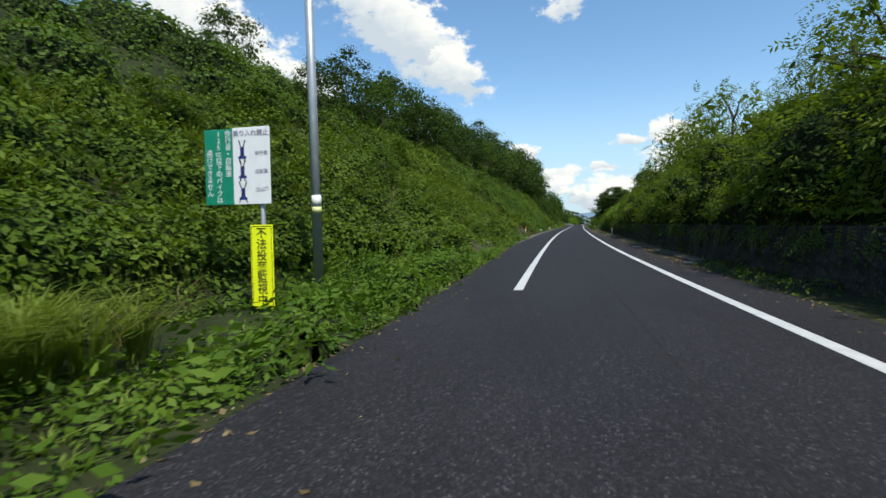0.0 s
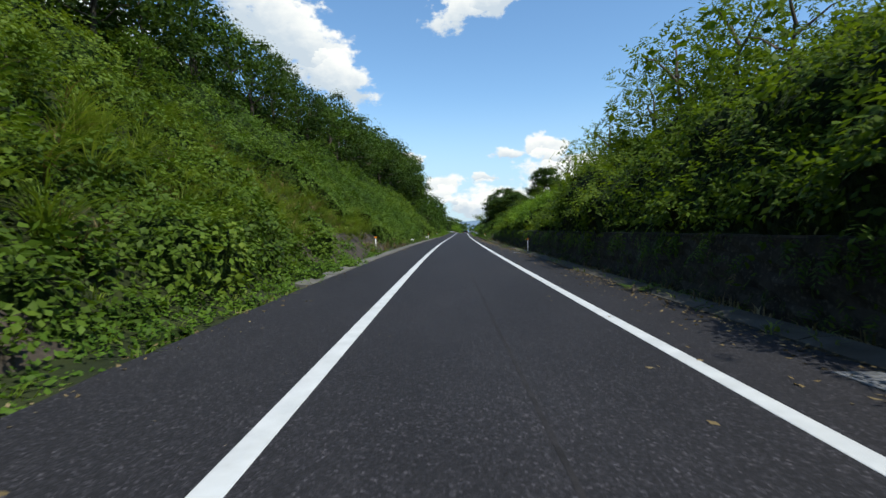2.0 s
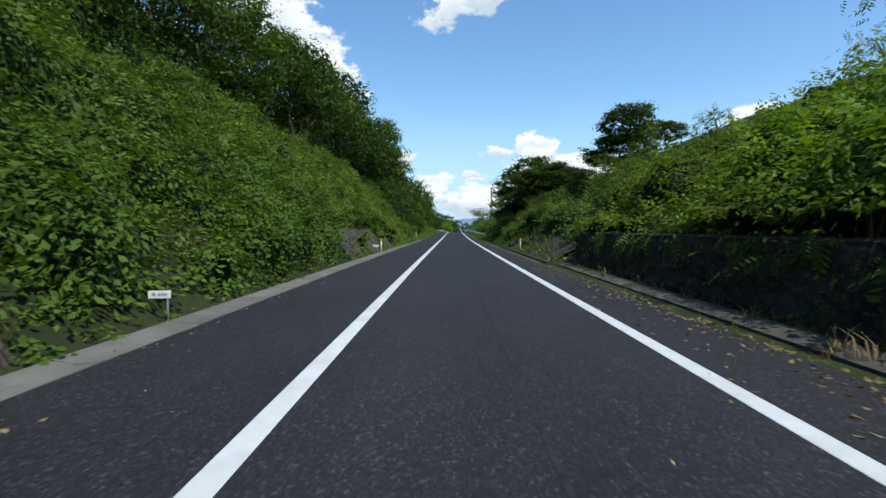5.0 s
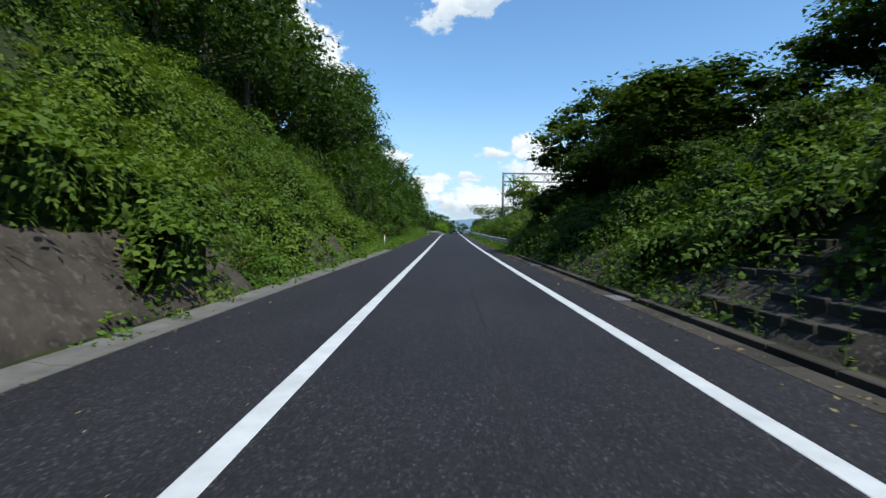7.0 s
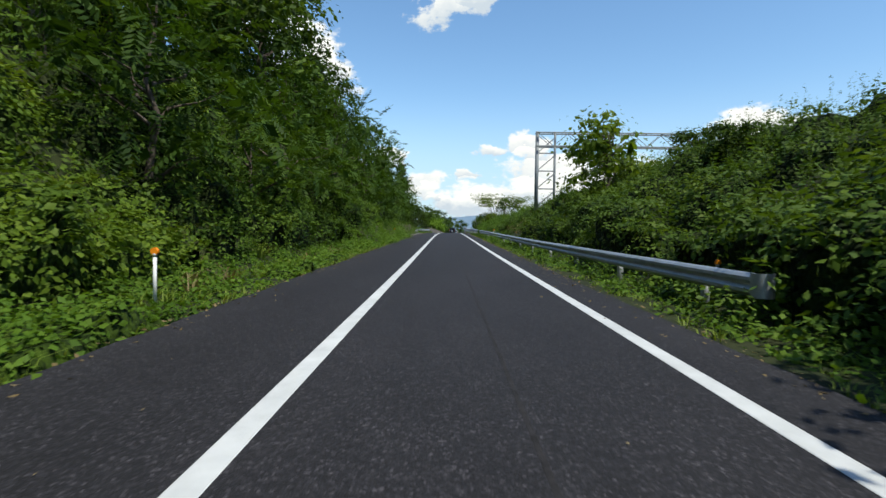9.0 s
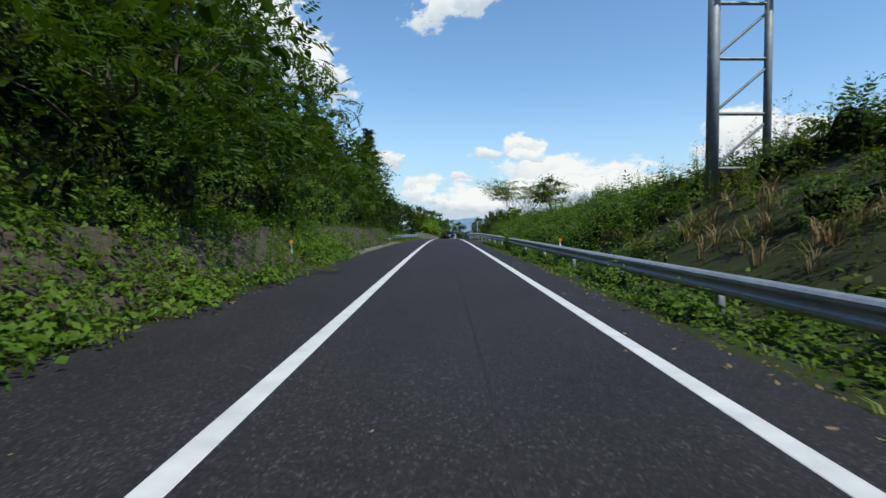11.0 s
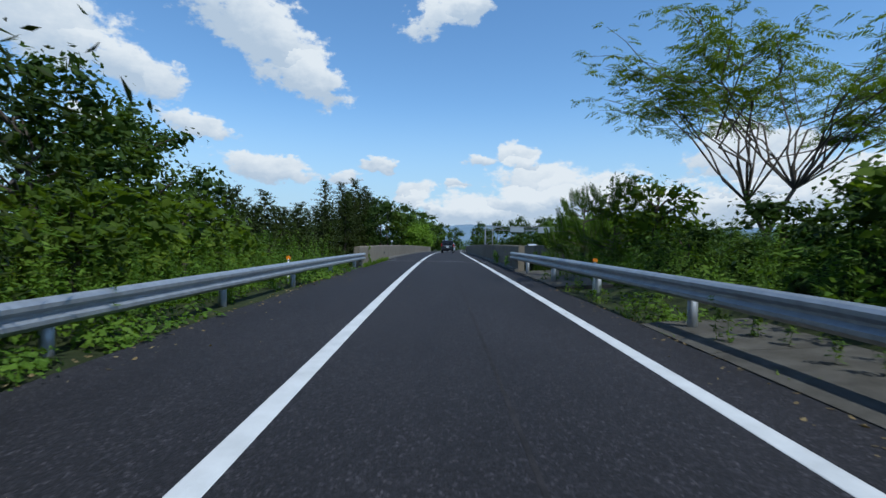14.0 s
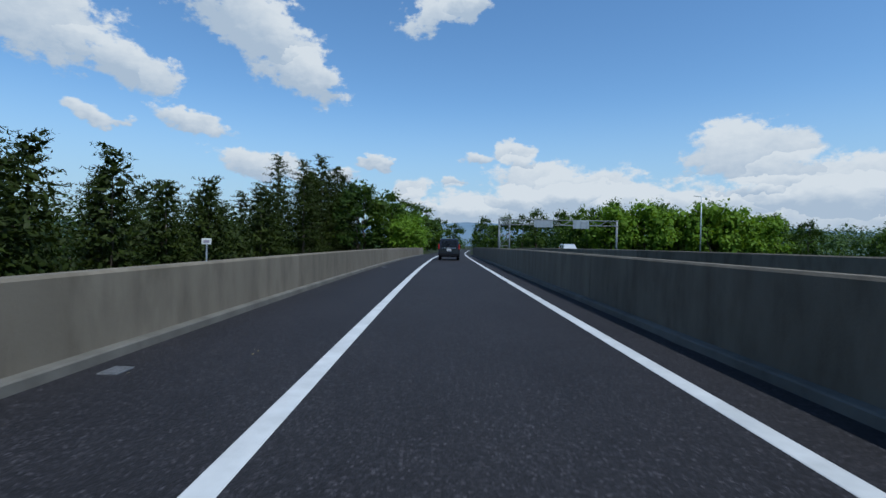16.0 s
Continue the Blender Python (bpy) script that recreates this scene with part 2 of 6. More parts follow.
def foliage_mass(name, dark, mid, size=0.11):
    """The inside of a thicket: small cells, each its own green darkened for shade, with a rough relief."""
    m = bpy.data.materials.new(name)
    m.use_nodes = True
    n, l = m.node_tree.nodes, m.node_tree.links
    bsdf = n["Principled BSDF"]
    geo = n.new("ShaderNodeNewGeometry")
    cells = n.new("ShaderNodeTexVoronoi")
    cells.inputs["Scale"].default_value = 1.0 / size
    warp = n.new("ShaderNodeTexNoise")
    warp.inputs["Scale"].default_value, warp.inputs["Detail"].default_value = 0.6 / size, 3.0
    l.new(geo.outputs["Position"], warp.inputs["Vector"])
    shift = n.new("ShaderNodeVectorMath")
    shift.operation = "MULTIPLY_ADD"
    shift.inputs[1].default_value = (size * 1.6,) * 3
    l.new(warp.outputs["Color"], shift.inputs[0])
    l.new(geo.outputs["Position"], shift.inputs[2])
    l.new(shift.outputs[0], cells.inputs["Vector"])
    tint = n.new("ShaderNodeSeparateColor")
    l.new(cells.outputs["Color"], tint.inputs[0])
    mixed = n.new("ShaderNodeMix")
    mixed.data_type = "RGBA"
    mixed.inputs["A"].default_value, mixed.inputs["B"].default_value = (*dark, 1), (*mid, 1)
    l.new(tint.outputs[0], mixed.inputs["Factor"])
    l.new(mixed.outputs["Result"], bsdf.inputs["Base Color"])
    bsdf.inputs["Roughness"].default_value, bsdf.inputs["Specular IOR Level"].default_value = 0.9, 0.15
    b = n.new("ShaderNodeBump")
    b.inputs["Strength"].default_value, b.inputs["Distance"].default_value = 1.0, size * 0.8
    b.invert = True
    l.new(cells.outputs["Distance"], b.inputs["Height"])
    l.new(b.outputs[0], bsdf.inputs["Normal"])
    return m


def asphalt():
    """Dark open-grained asphalt: binder, single stones of many greys, soft patches and long faint streaks."""
    m = material("asphalt", (0.0122, 0.0114, 0.0134), (0.0186, 0.0175, 0.0202), 0.7, 0.8, stain=(0.25, 0.35, (0.024, 0.0216, 0.0216)), stretch=(1, 0.35, 1))
    n, l = m.node_tree.nodes, m.node_tree.links
    bsdf = n["Principled BSDF"]
    base = bsdf.inputs["Base Color"].links[0].from_socket
    where = n.new("ShaderNodeTexCoord")
    stones = n.new("ShaderNodeTexVoronoi")
    stones.inputs["Scale"].default_value = 62.0
    l.new(where.outputs["Object"], stones.inputs["Vector"])
    grey = n.new("ShaderNodeSeparateColor")
    l.new(stones.outputs["Color"], grey.inputs[0])
    bright = n.new("ShaderNodeValToRGB")
    bright.color_ramp.elements[0].position, bright.color_ramp.elements[0].color = 0.0, (0.55, 0.55, 0.55, 1)
    bright.color_ramp.elements[1].position, bright.color_ramp.elements[1].color = 1.0, (4.2, 4.1, 4.0, 1)
    for p, v in ((0.55, 0.85), (0.86, 1.4), (0.95, 2.2)):
        bright.color_ramp.elements.new(p).color = (v, v, v, 1)
    l.new(grey.outputs[0], bright.inputs[0])
    worn = n.new("ShaderNodeMix")
    worn.data_type, worn.blend_type = "RGBA", "MULTIPLY"
    worn.inputs["Factor"].default_value = 1.0
    l.new(base, worn.inputs["A"])
    l.new(bright.outputs[0], worn.inputs["B"])
    l.new(worn.outputs["Result"], bsdf.inputs["Base Color"])
    b = n.new("ShaderNodeBump")
    b.invert = True
    b.inputs["Strength"].default_value, b.inputs["Distance"].default_value = 0.7, 0.008
    l.new(stones.outputs["Distance"], b.inputs["Height"])
    l.new(b.outputs[0], bsdf.inputs["Normal"])
    return m


ASPHALT = asphalt()
PAINT = material("road_paint", (0.42, 0.43, 0.43), (0.54, 0.55, 0.55), 3.0, 0.6, bump=0.3, bump_scale=120, stain=(0.2, 9.0, (0.42, 0.42, 0.42)))
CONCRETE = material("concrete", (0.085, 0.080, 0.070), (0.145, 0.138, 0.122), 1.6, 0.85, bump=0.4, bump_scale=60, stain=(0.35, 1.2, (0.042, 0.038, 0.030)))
# both tones hold dirt and, for the right-hand gutters, tree shade
DIRTY_SHADE_CONCRETE = material("soiled_shade_concrete", (0.040, 0.036, 0.029), (0.088, 0.082, 0.070), 2.2, 0.9, bump=0.6, bump_scale=50, stain=(0.6, 1.4, (0.022, 0.020, 0.013)))
MUDDY_SHADE = material("muddy_shade_gutter", (0.026, 0.022, 0.018), (0.062, 0.054, 0.044), 1.1, 0.95, bump=0.6, bump_scale=30, per_piece=0.4, stain=(0.6, 0.9, (0.018, 0.016, 0.012)))
PARAPET = material("parapet_concrete", (0.092, 0.077, 0.057), (0.200, 0.174, 0.134), 1.6, 0.88, bump=0.35, bump_scale=40, stain=(0.55, 0.8, (0.045, 0.040, 0.034)), per_piece=0.3, stretch=(1.5, 1.5, 0.55))
# mortar toned down a little, masonry to near black, for tree shade
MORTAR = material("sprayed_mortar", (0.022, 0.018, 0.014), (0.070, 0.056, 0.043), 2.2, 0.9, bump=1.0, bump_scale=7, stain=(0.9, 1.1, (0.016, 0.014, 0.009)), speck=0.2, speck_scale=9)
SHADE_MASONRY = material("shade_dark_masonry", (0.014, 0.0125, 0.010), (0.050, 0.044, 0.035), 2.4, 0.95, bump=1.0, bump_scale=11, stain=(0.6, 1.1, (0.012, 0.015, 0.006)), speck=0.9, speck_scale=16)
# turf kept near black-green so gaps between plants read as shade
TURF = material("turf", (0.0102, 0.0153, 0.0034), (0.0255, 0.034, 0.0068), 1.2, 0.95, bump=0.9, bump_scale=8, stain=(0.4, 0.3, (0.02975, 0.0238, 0.0136)))
SEAM = material("seam_sealant", (0.009, 0.0085, 0.009), (0.024, 0.022, 0.024), 6.0, 0.9, bump=0.3)
STEEL = material("galvanised_steel", (0.30, 0.32, 0.34), (0.42, 0.44, 0.46), 5.0, 0.5, metal=0.7, bump=0.1, bump_scale=30, stain=(0.3, 3.0, (0.30, 0.30, 0.30)))
POLE = material("pole_steel", (0.33, 0.36, 0.38), (0.43, 0.46, 0.48), 4.0, 0.5, metal=0.5, stain=(0.3, 2.0, (0.25, 0.26, 0.26)))
DARK_STEEL = material("weathered_steel", (0.14, 0.155, 0.165), (0.23, 0.25, 0.26), 4.0, 0.6, metal=0.3, stain=(0.4, 1.2, (0.10, 0.075, 0.055)))
# steel tone lowered to carry the shade on the right-hand covers
GRATE = material("grate_steel", (0.15, 0.155, 0.165), (0.24, 0.245, 0.255), 6.0, 0.5, metal=0.5, bump=0.3, bump_scale=60)
WHITE = material("white_paint", (0.66, 0.66, 0.64), (0.78, 0.78, 0.76), 6.0, 0.5, stain=(0.3, 5.0, (0.42, 0.40, 0.36)))
ORANGE = material("orange_reflector", (0.80, 0.22, 0.015), (0.90, 0.30, 0.02), 20.0, 0.25)
GREEN = material("sign_green", (0.006, 0.22, 0.13), (0.010, 0.27, 0.16), 6.0, 0.45)
SIGN_WHITE = material("sign_white", (0.80, 0.82, 0.84), (0.86, 0.88, 0.90), 5.0, 0.45, stain=(0.15, 3.0, (0.5, 0.5, 0.48)))
YELLOW = material("fluorescent_yellow", (0.88, 0.95, 0.01), (0.92, 0.98, 0.02), 5.0, 0.5)
BLACK = material("black_lettering", (0.012, 0.012, 0.014), (0.02, 0.02, 0.022), 8.0, 0.5)
BLUE = material("blue_print", (0.02, 0.045, 0.30), (0.03, 0.06, 0.36), 8.0, 0.5)
FADED = material("faded_print", (0.22, 0.19, 0.27), (0.36, 0.33, 0.38), 12.0, 0.6)
RUBBER = material("rubber", (0.012, 0.012, 0.012), (0.02, 0.02, 0.02), 8.0, 0.85, bump=0.2)
CAR_BLACK = material("black_car_paint", (0.006, 0.006, 0.008), (0.010, 0.010, 0.012), 2.0, 0.18)
CAR_SILVER = material("silver_car_paint", (0.45, 0.46, 0.47), (0.52, 0.53, 0.54), 2.0, 0.25, metal=0.4)
GLASS_DARK = material("tinted_glass", (0.010, 0.012, 0.013), (0.016, 0.018, 0.02), 2.0, 0.05)
TAIL_RED = material("tail_lamp_red", (0.30, 0.010, 0.010), (0.36, 0.015, 0.012), 9.0, 0.2)
BARK = material("bark", (0.055, 0.042, 0.032), (0.12, 0.098, 0.078), 5.0, 0.95, bump=0.9, bump_scale=25, stretch=(1, 1, 0.3))
STRAW = material("dry_stalks", (0.20, 0.15, 0.075), (0.34, 0.27, 0.15), 3.0, 0.9)

KUDZU = leaf_material("kudzu_leaves", (0.0270, 0.0548, 0.0059), (0.0785, 0.1314, 0.0117), (0.1752, 0.2318, 0.0275), 0.3, 0.32)
SHRUB = leaf_material("shrub_leaves", (0.0218, 0.0486, 0.0070), (0.0632, 0.1148, 0.0117), (0.1415, 0.2089, 0.0282), 0.3, 0.32)
OLIVE = leaf_material("acacia_leaves", (0.0352, 0.0638, 0.0066), (0.0914, 0.1435, 0.0131), (0.1936, 0.2496, 0.0283), 0.3, 0.48)
WOODS = leaf_material("broadleaf_leaves", (0.0130, 0.0303, 0.0054), (0.0371, 0.0696, 0.0097), (0.0910, 0.1339, 0.0195), 0.22, 0.38)
CEDAR = leaf_material("cedar_needles", (0.0088, 0.0160, 0.0024), (0.0240, 0.0376, 0.0040), (0.0528, 0.0720, 0.0080), 0.2, 0.25)
WALNUT = leaf_material("walnut_leaves", (0.014, 0.034, 0.004), (0.040, 0.080, 0.007), (0.095, 0.150, 0.015), 0.25, 0.36)
FRESH = leaf_material("fresh_leaves", (0.0630, 0.1235, 0.0120), (0.1260, 0.2185, 0.0192), (0.2160, 0.3230, 0.0360), 0.3, 0.42)
GRASS = leaf_material("pampas_blades", (0.066, 0.112, 0.013), (0.145, 0.205, 0.030), (0.27, 0.32, 0.085), 0.5, 0.35)
WEED = leaf_material("weed_leaves", (0.0266, 0.0546, 0.0067), (0.0664, 0.1162, 0.0135), (0.1328, 0.1830, 0.0270), 0.6, 0.36)
LUSH = leaf_material("lush_weed_leaves", (0.0342, 0.0758, 0.0076), (0.0812, 0.1516, 0.0151), (0.1540, 0.2359, 0.0302), 0.6, 0.38)
DRY = leaf_material("dry_grass", (0.09, 0.065, 0.03), (0.17, 0.125, 0.06), (0.30, 0.24, 0.13), 0.6, 0.2)
FAR_WOODS = leaf_material("far_woods_leaves", (0.018, 0.040, 0.010), (0.046, 0.084, 0.020), (0.100, 0.150, 0.034), 0.06, 0.3)

# dark greens that stand for the shade between a thicket's leaves
MASS = foliage_mass("thicket_shade", (0.008, 0.017, 0.002), (0.040, 0.070, 0.006))
DARK_MASS = foliage_mass("deep_thicket_shade", (0.005, 0.010, 0.002), (0.022, 0.038, 0.005))

# ---- helpers for building ----
def link_mesh(name, verts, faces, mat, smooth=False):
    me = bpy.data.meshes.new(name)
    me.from_pydata([tuple(v) for v in verts], [], faces)
    me.materials.append(mat)
    if smooth:
        me.polygons.foreach_set("use_smooth", [True] * len(me.polygons))
    me.update()
    return new(name, me)


def part(name, bm, mat, parent, label="", smooth=False):
    """Links a bmesh as one mesh object under a thing, in the thing's own coordinates."""
    me = bpy.data.meshes.new(name)
    bm.to_mesh(me)
    bm.free()
    me.materials.append(mat)
    if smooth:
        me.polygons.foreach_set("use_smooth", [True] * len(me.polygons))
    ob = new(name, me)
    ob.parent = parent
    return tagged(ob, label)


def under(ob, parent):
    """Hangs a mesh made in world coordinates under a thing without moving it."""
    ob.parent = parent
    ob.matrix_parent_inverse = parent.matrix_basis.inverted()
    return ob


def empty(name, m, label, category, group="", kind=""):
    e = new(name)
    e.matrix_basis = m
    return tagged(e, label, category, group, kind)


def box(bm, x0, x1, y0, y1, z0, z1, bevel=0.0):
    made = bmesh.ops.create_cube(bm, size=1.0)["verts"]
    bmesh.ops.transform(bm, matrix=Matrix.LocRotScale(((x0 + x1) / 2, (y0 + y1) / 2, (z0 + z1) / 2), None, (x1 - x0, y1 - y0, z1 - z0)), verts=made)
    if bevel:
        bmesh.ops.bevel(bm, geom=list({e for v in made for e in v.link_edges}), offset=bevel, segments=2, affect="EDGES", profile=0.5)
    return bm


def boxed(*a):
    return box(bmesh.new(), *a)


def rod(bm, p, q, r0, r1=None, sides=10):
    p, q = Vector(p), Vector(q)
    r1 = r0 if r1 is None else r1
    m = Matrix.Translation((p + q) / 2) @ (q - p).to_track_quat("Z", "Y").to_matrix().to_4x4()
    bmesh.ops.create_cone(bm, cap_ends=True, segments=sides, radius1=r0, radius2=r1, depth=(q - p).length, matrix=m)
    return bm


def sweep(name, s0, s1, step, profile, mat, closed=False, smooth=False):
    """A section of (u, z) points carried along the road from s0 to s1."""
    n = max(2, int(math.ceil((s1 - s0) / step)) + 1)
    k = len(profile)
    verts = np.concatenate([axis_xyz(np.full(k, s), np.array([p[0] for p in profile]), np.array([p[1] for p in profile])) for s in np.linspace(s0, s1, n)])
    faces = []
    for i in range(n - 1):
        for j in range(k if closed else k - 1):
            a, b = i * k + j, i * k + (j + 1) % k
            faces.append((a, b, b + k, a + k))
    if closed:
        faces += [tuple(range(k))[::-1], tuple(range((n - 1) * k, n * k))]
    return link_mesh(name, verts, faces, mat, smooth)


def ease(a, b, v):
    t = np.clip((np.asarray(v, float) - a) / (b - a), 0, 1)
    return t * t * (3 - 2 * t)


def ripple(s, u, size, seed=0.0):
    """Smooth random relief between about -1 and 1."""
    s, u = np.asarray(s, float) / size, np.asarray(u, float) / size
    return (np.sin(s * 1.9 + seed + 1.3 * np.sin(u * 1.1 + seed)) + np.sin(u * 2.3 - seed * 1.7 + 1.1 * np.sin(s * 0.83 + 2 * seed)) + np.sin((s + u) * 3.1 + seed * 0.6)) / 3


BRIDGE_A, BRIDGE_B = 216.0, 292.0
LEFT_EDGE = [(-60, -3.1), (8, -3.2), (17, -3.35), (30, -3.75), (60, -3.8), (120, -3.9), (165, -4.1), (200, -3.95), (440, -3.85)]
RIGHT_EDGE = [(-60, 3.0), (14, 2.9), (30, 3.3), (50, 3.3), (80, 2.8), (128, 2.6), (165, 2.6), (440, 2.6)]


def edge(table, s):
    return np.interp(s, [p[0] for p in table], [p[1] for p in table])


def left_start(s):
    """How far the foot of the cut slope lies from the road's middle."""
    return 4.55 + 2.1 * (1 - ease(11, 20, s)) + 1.6 * ease(116, 123, s) * (1 - ease(146, 155, s))


def ground_z(s, u):
    """Height of the bare ground over the road's axis."""
    s, u = np.broadcast_arrays(np.asarray(s, float), np.asarray(u, float))
    a = -u
    start = left_start(s)
    toe_l = np.clip((a - start) / 1.15, 0, 1) * 1.05
    slope_l = np.clip(a - start - 1.15, 0, 9.5) * (0.79 + 0.07 * ease(14, 34, s) + 0.14 * ease(40, 100, s)) + np.clip(a - start - 10.6, 0, 25) * 0.28
    hill_l = 1 - ease(184, 208, s + np.clip(a - 8, 0, 30) * 0.25)
    left = hill_l * (toe_l + slope_l * (1 + 0.06 * ripple(s, u, 9.0)) + 0.3 * ripple(s, u, 4.0, 2.0) * ease(6, 9, a)) + (1 - hill_l) * (-np.clip(a - 5.2, 0, 9) * 0.3)
    wall = ease(4, 9, s) * (1 - ease(82, 86, s))
    behind = np.where(u > 4.3, 1.22, 0.0) * wall + np.clip((u - 3.6) / 1.9, 0, 1) * 1.25 * (1 - wall)
    rise = np.interp(s, [-60, 0, 55, 70, 95, 122], [0.62, 0.62, 0.50, 0.48, 0.55, 0.5])
    bank_a = behind + np.clip(u - 4.6, 0, 12) * rise + np.clip(u - 16.6, 0, 20) * 0.1
    top = np.interp(s, [118, 128, 145, 166, 178, 192, 202, 215], [4.8, 4.6, 4.0, 2.8, 2.0, 1.4, 0.5, -0.3])
    bank_b = np.minimum(np.clip(u - 4.0, 0, 30) * 0.62, np.maximum(top, 0)) + np.minimum(top, 0) * ease(3.5, 6, u) - np.clip(u - 13, 0, 6) * 0.4
    right = bank_a + (bank_b - bank_a) * ease(117, 128, s)
    right = right + 0.22 * ripple(s, u, 3.5, 5.0) * ease(5, 7, u)
    z = np.where(a > 0, left, right) - 0.035
    z = z - 0.05 * ease(0.0, 1.0, np.minimum(a - 3.0, 1.0)) * (a > 3.0) * (a < 4.55)
    valley = ease(217, 233, s) * (1 - ease(286, 300, s))
    z = z + (-8.0 - z) * valley
    beyond = ease(290, 310, s)
    z = z + (-0.12 - 0.02 * np.clip(np.abs(u) - 8, 0, 60) - z) * beyond
    far = ease(30, 120, np.abs(u))
    return z * (1 - far) + (-1.0) * far


def surface(s, u, z=0.0):
    """World points on the ground, raised by z."""
    return axis_xyz(np.asarray(s, float), np.asarray(u, float), ground_z(s, u) + z)


# ---- ground: one sheet from the verge to the horizon ----
_s = np.concatenate([np.arange(-190, -20, 10), np.arange(-20, 320, 1.0), np.arange(320, 480, 8), np.arange(480, 1190, 40)])
_u = np.concatenate([[-1500, -900, -500, -300, -200, -140, -100, -70, -50, -40, -32], np.arange(-28, -3.9, 0.6), [-3.7, -2, 0, 2, 2.5], [3.0, 3.4, 3.8, 4.2, 4.27, 4.34, 4.8, 5.2], np.arange(5.7, 24, 0.6), [27, 32, 40, 50, 70, 100, 140, 200, 300, 500, 900, 1500]])
_sg, _ug = np.meshgrid(_s, _u, indexing="ij")
_pts = surface(_sg, _ug).reshape(-1, 3)
_nu = len(_u)
_quads = [(i * _nu + j, i * _nu + j + 1, (i + 1) * _nu + j + 1, (i + 1) * _nu + j) for i in range(len(_s) - 1) for j in range(_nu - 1)]
ground = tagged(link_mesh("ground", _pts, _quads, TURF, True), "green overgrown ground with soil showing between plants", "ground", kind="structure")

# ---- road: asphalt with slightly ragged edges, lane lines, joint ----
_n = 620
_sr = np.linspace(-60, 440, _n)
_le = edge(LEFT_EDGE, _sr) + 0.05 * ripple(_sr, 0, 0.9) + 0.06 * ripple(_sr, 0, 3.3, 4.0)
_re = edge(RIGHT_EDGE, _sr) + 0.04 * ripple(_sr, 0, 0.8, 3.0) + 0.05 * ripple(_sr, 0, 3.0, 8.0)
_cols = [(_le, -0.05), (_le + 0.02, 0.0), (np.full(_n, -1.75), 0.0), (np.zeros(_n), 0.0), (np.full(_n, 1.75), 0.0), (_re - 0.02, 0.0), (_re, -0.05)]
_rv = np.stack([axis_xyz(_sr, c, np.full(_n, z)) for c, z in _cols], 1).reshape(-1, 3)
_k = len(_cols)
_rf = [(i * _k + j, i * _k + j + 1, (i + 1) * _k + j + 1, (i + 1) * _k + j) for i in range(_n - 1) for j in range(_k - 1)]
road = tagged(link_mesh("road", _rv, _rf, ASPHALT), "dark grey asphalt carriageway with fine pale aggregate", "road", kind="structure")


def lane_line(s0, s1, side, width=0.185):
    """A painted line; the lane narrows a little past the first bend."""
    n = int((s1 - s0) / 2.0) + 2
    rows = []
    for v in np.linspace(s0, s1, n):
        u = side * float(np.interp(v, [50, 90], [1.738, 1.702]))
        rows.append(axis_xyz(np.full(4, v), u + np.array([-width / 2, 0.006 - width / 2, width / 2 - 0.006, width / 2]), np.array([0.001, 0.005, 0.005, 0.001])))
    faces = [(i * 4 + j, i * 4 + j + 1, i * 4 + j + 5, i * 4 + j + 4) for i in range(n - 1) for j in range(3)]
    return link_mesh("lane_line", np.concatenate(rows), faces, PAINT)


for s0, s1, side in ((10.1, 224.9, -1), (226.0, 430, -1), (-60, 225.0, 1), (226.1, 430, 1)):
    tagged(lane_line(s0, s1, side), "solid white painted line along the lane's edge", "road marking", "lane lines", "structure")

# sealed seam that runs along the lane
tagged(sweep("paving_seam", -60, 215, 1.5, [(-0.02, 0.0012), (-0.012, 0.0025), (0.012, 0.0025), (0.02, 0.0012)], SEAM), "dark sealed seam between two strips of asphalt", "seam", kind="structure").location.x = 0.06

joint = empty("expansion_joint", stand(225.5, 0, 0.0), "grey steel bridge expansion joint across the road", "expansion joint", kind="structure")
under(sweep("concrete_band", 225.15, 225.85, 0.35, [(-3.75, 0.001), (-3.75, 0.006), (2.5, 0.006), (2.5, 0.001)], DIRTY_SHADE_CONCRETE), joint)
for ds in (-0.11, 0.05):
    under(sweep("steel_edge", 225.5 + ds, 225.56 + ds, 0.06, [(-3.7, 0.004), (-3.7, 0.016), (2.45, 0.016), (2.45, 0.004)], DARK_STEEL), joint)

# ---- gutters and kerbs: one concrete piece after another ----
def kerb_run(name, s0, s1, profile, length, parent, mat, gap=0.012):
    s = s0
    while s < s1 - 0.3:
        e = min(s + length, s1)
        under(sweep(name, s, e - gap, 2.0, profile, mat, closed=True), parent)
        s = e


left_gutter = empty("gutter_left", stand(45, -4.0), "pale concrete roadside gutter, partly overgrown", "gutter", kind="structure")
kerb_run("gutter_stone", 36, 124, [(-4.22, -0.1), (-4.22, 0.035), (-4.12, 0.03), (-4.0, 0.006), (-3.78, 0.010), (-3.74, -0.08)], 2.0, left_gutter, CONCRETE)
kerb_run("gutter_stone", 172, 196, [(-4.55, -0.1), (-4.55, 0.06), (-4.38, 0.055), (-4.3, 0.006), (-4.05, 0.010), (-4.02, -0.08)], 2.0, left_gutter, CONCRETE)
right_gutter = empty("gutter_right", stand(95, 3.0), "worn, soiled concrete kerb and gutter beside a dark bank, shade put into their tone", "gutter", kind="structure")
kerb_run("gutter_stone", 84, 119, [(2.66, -0.08), (2.66, 0.004), (2.98, 0.003), (2.985, -0.08)], 0.9, right_gutter, MUDDY_SHADE)
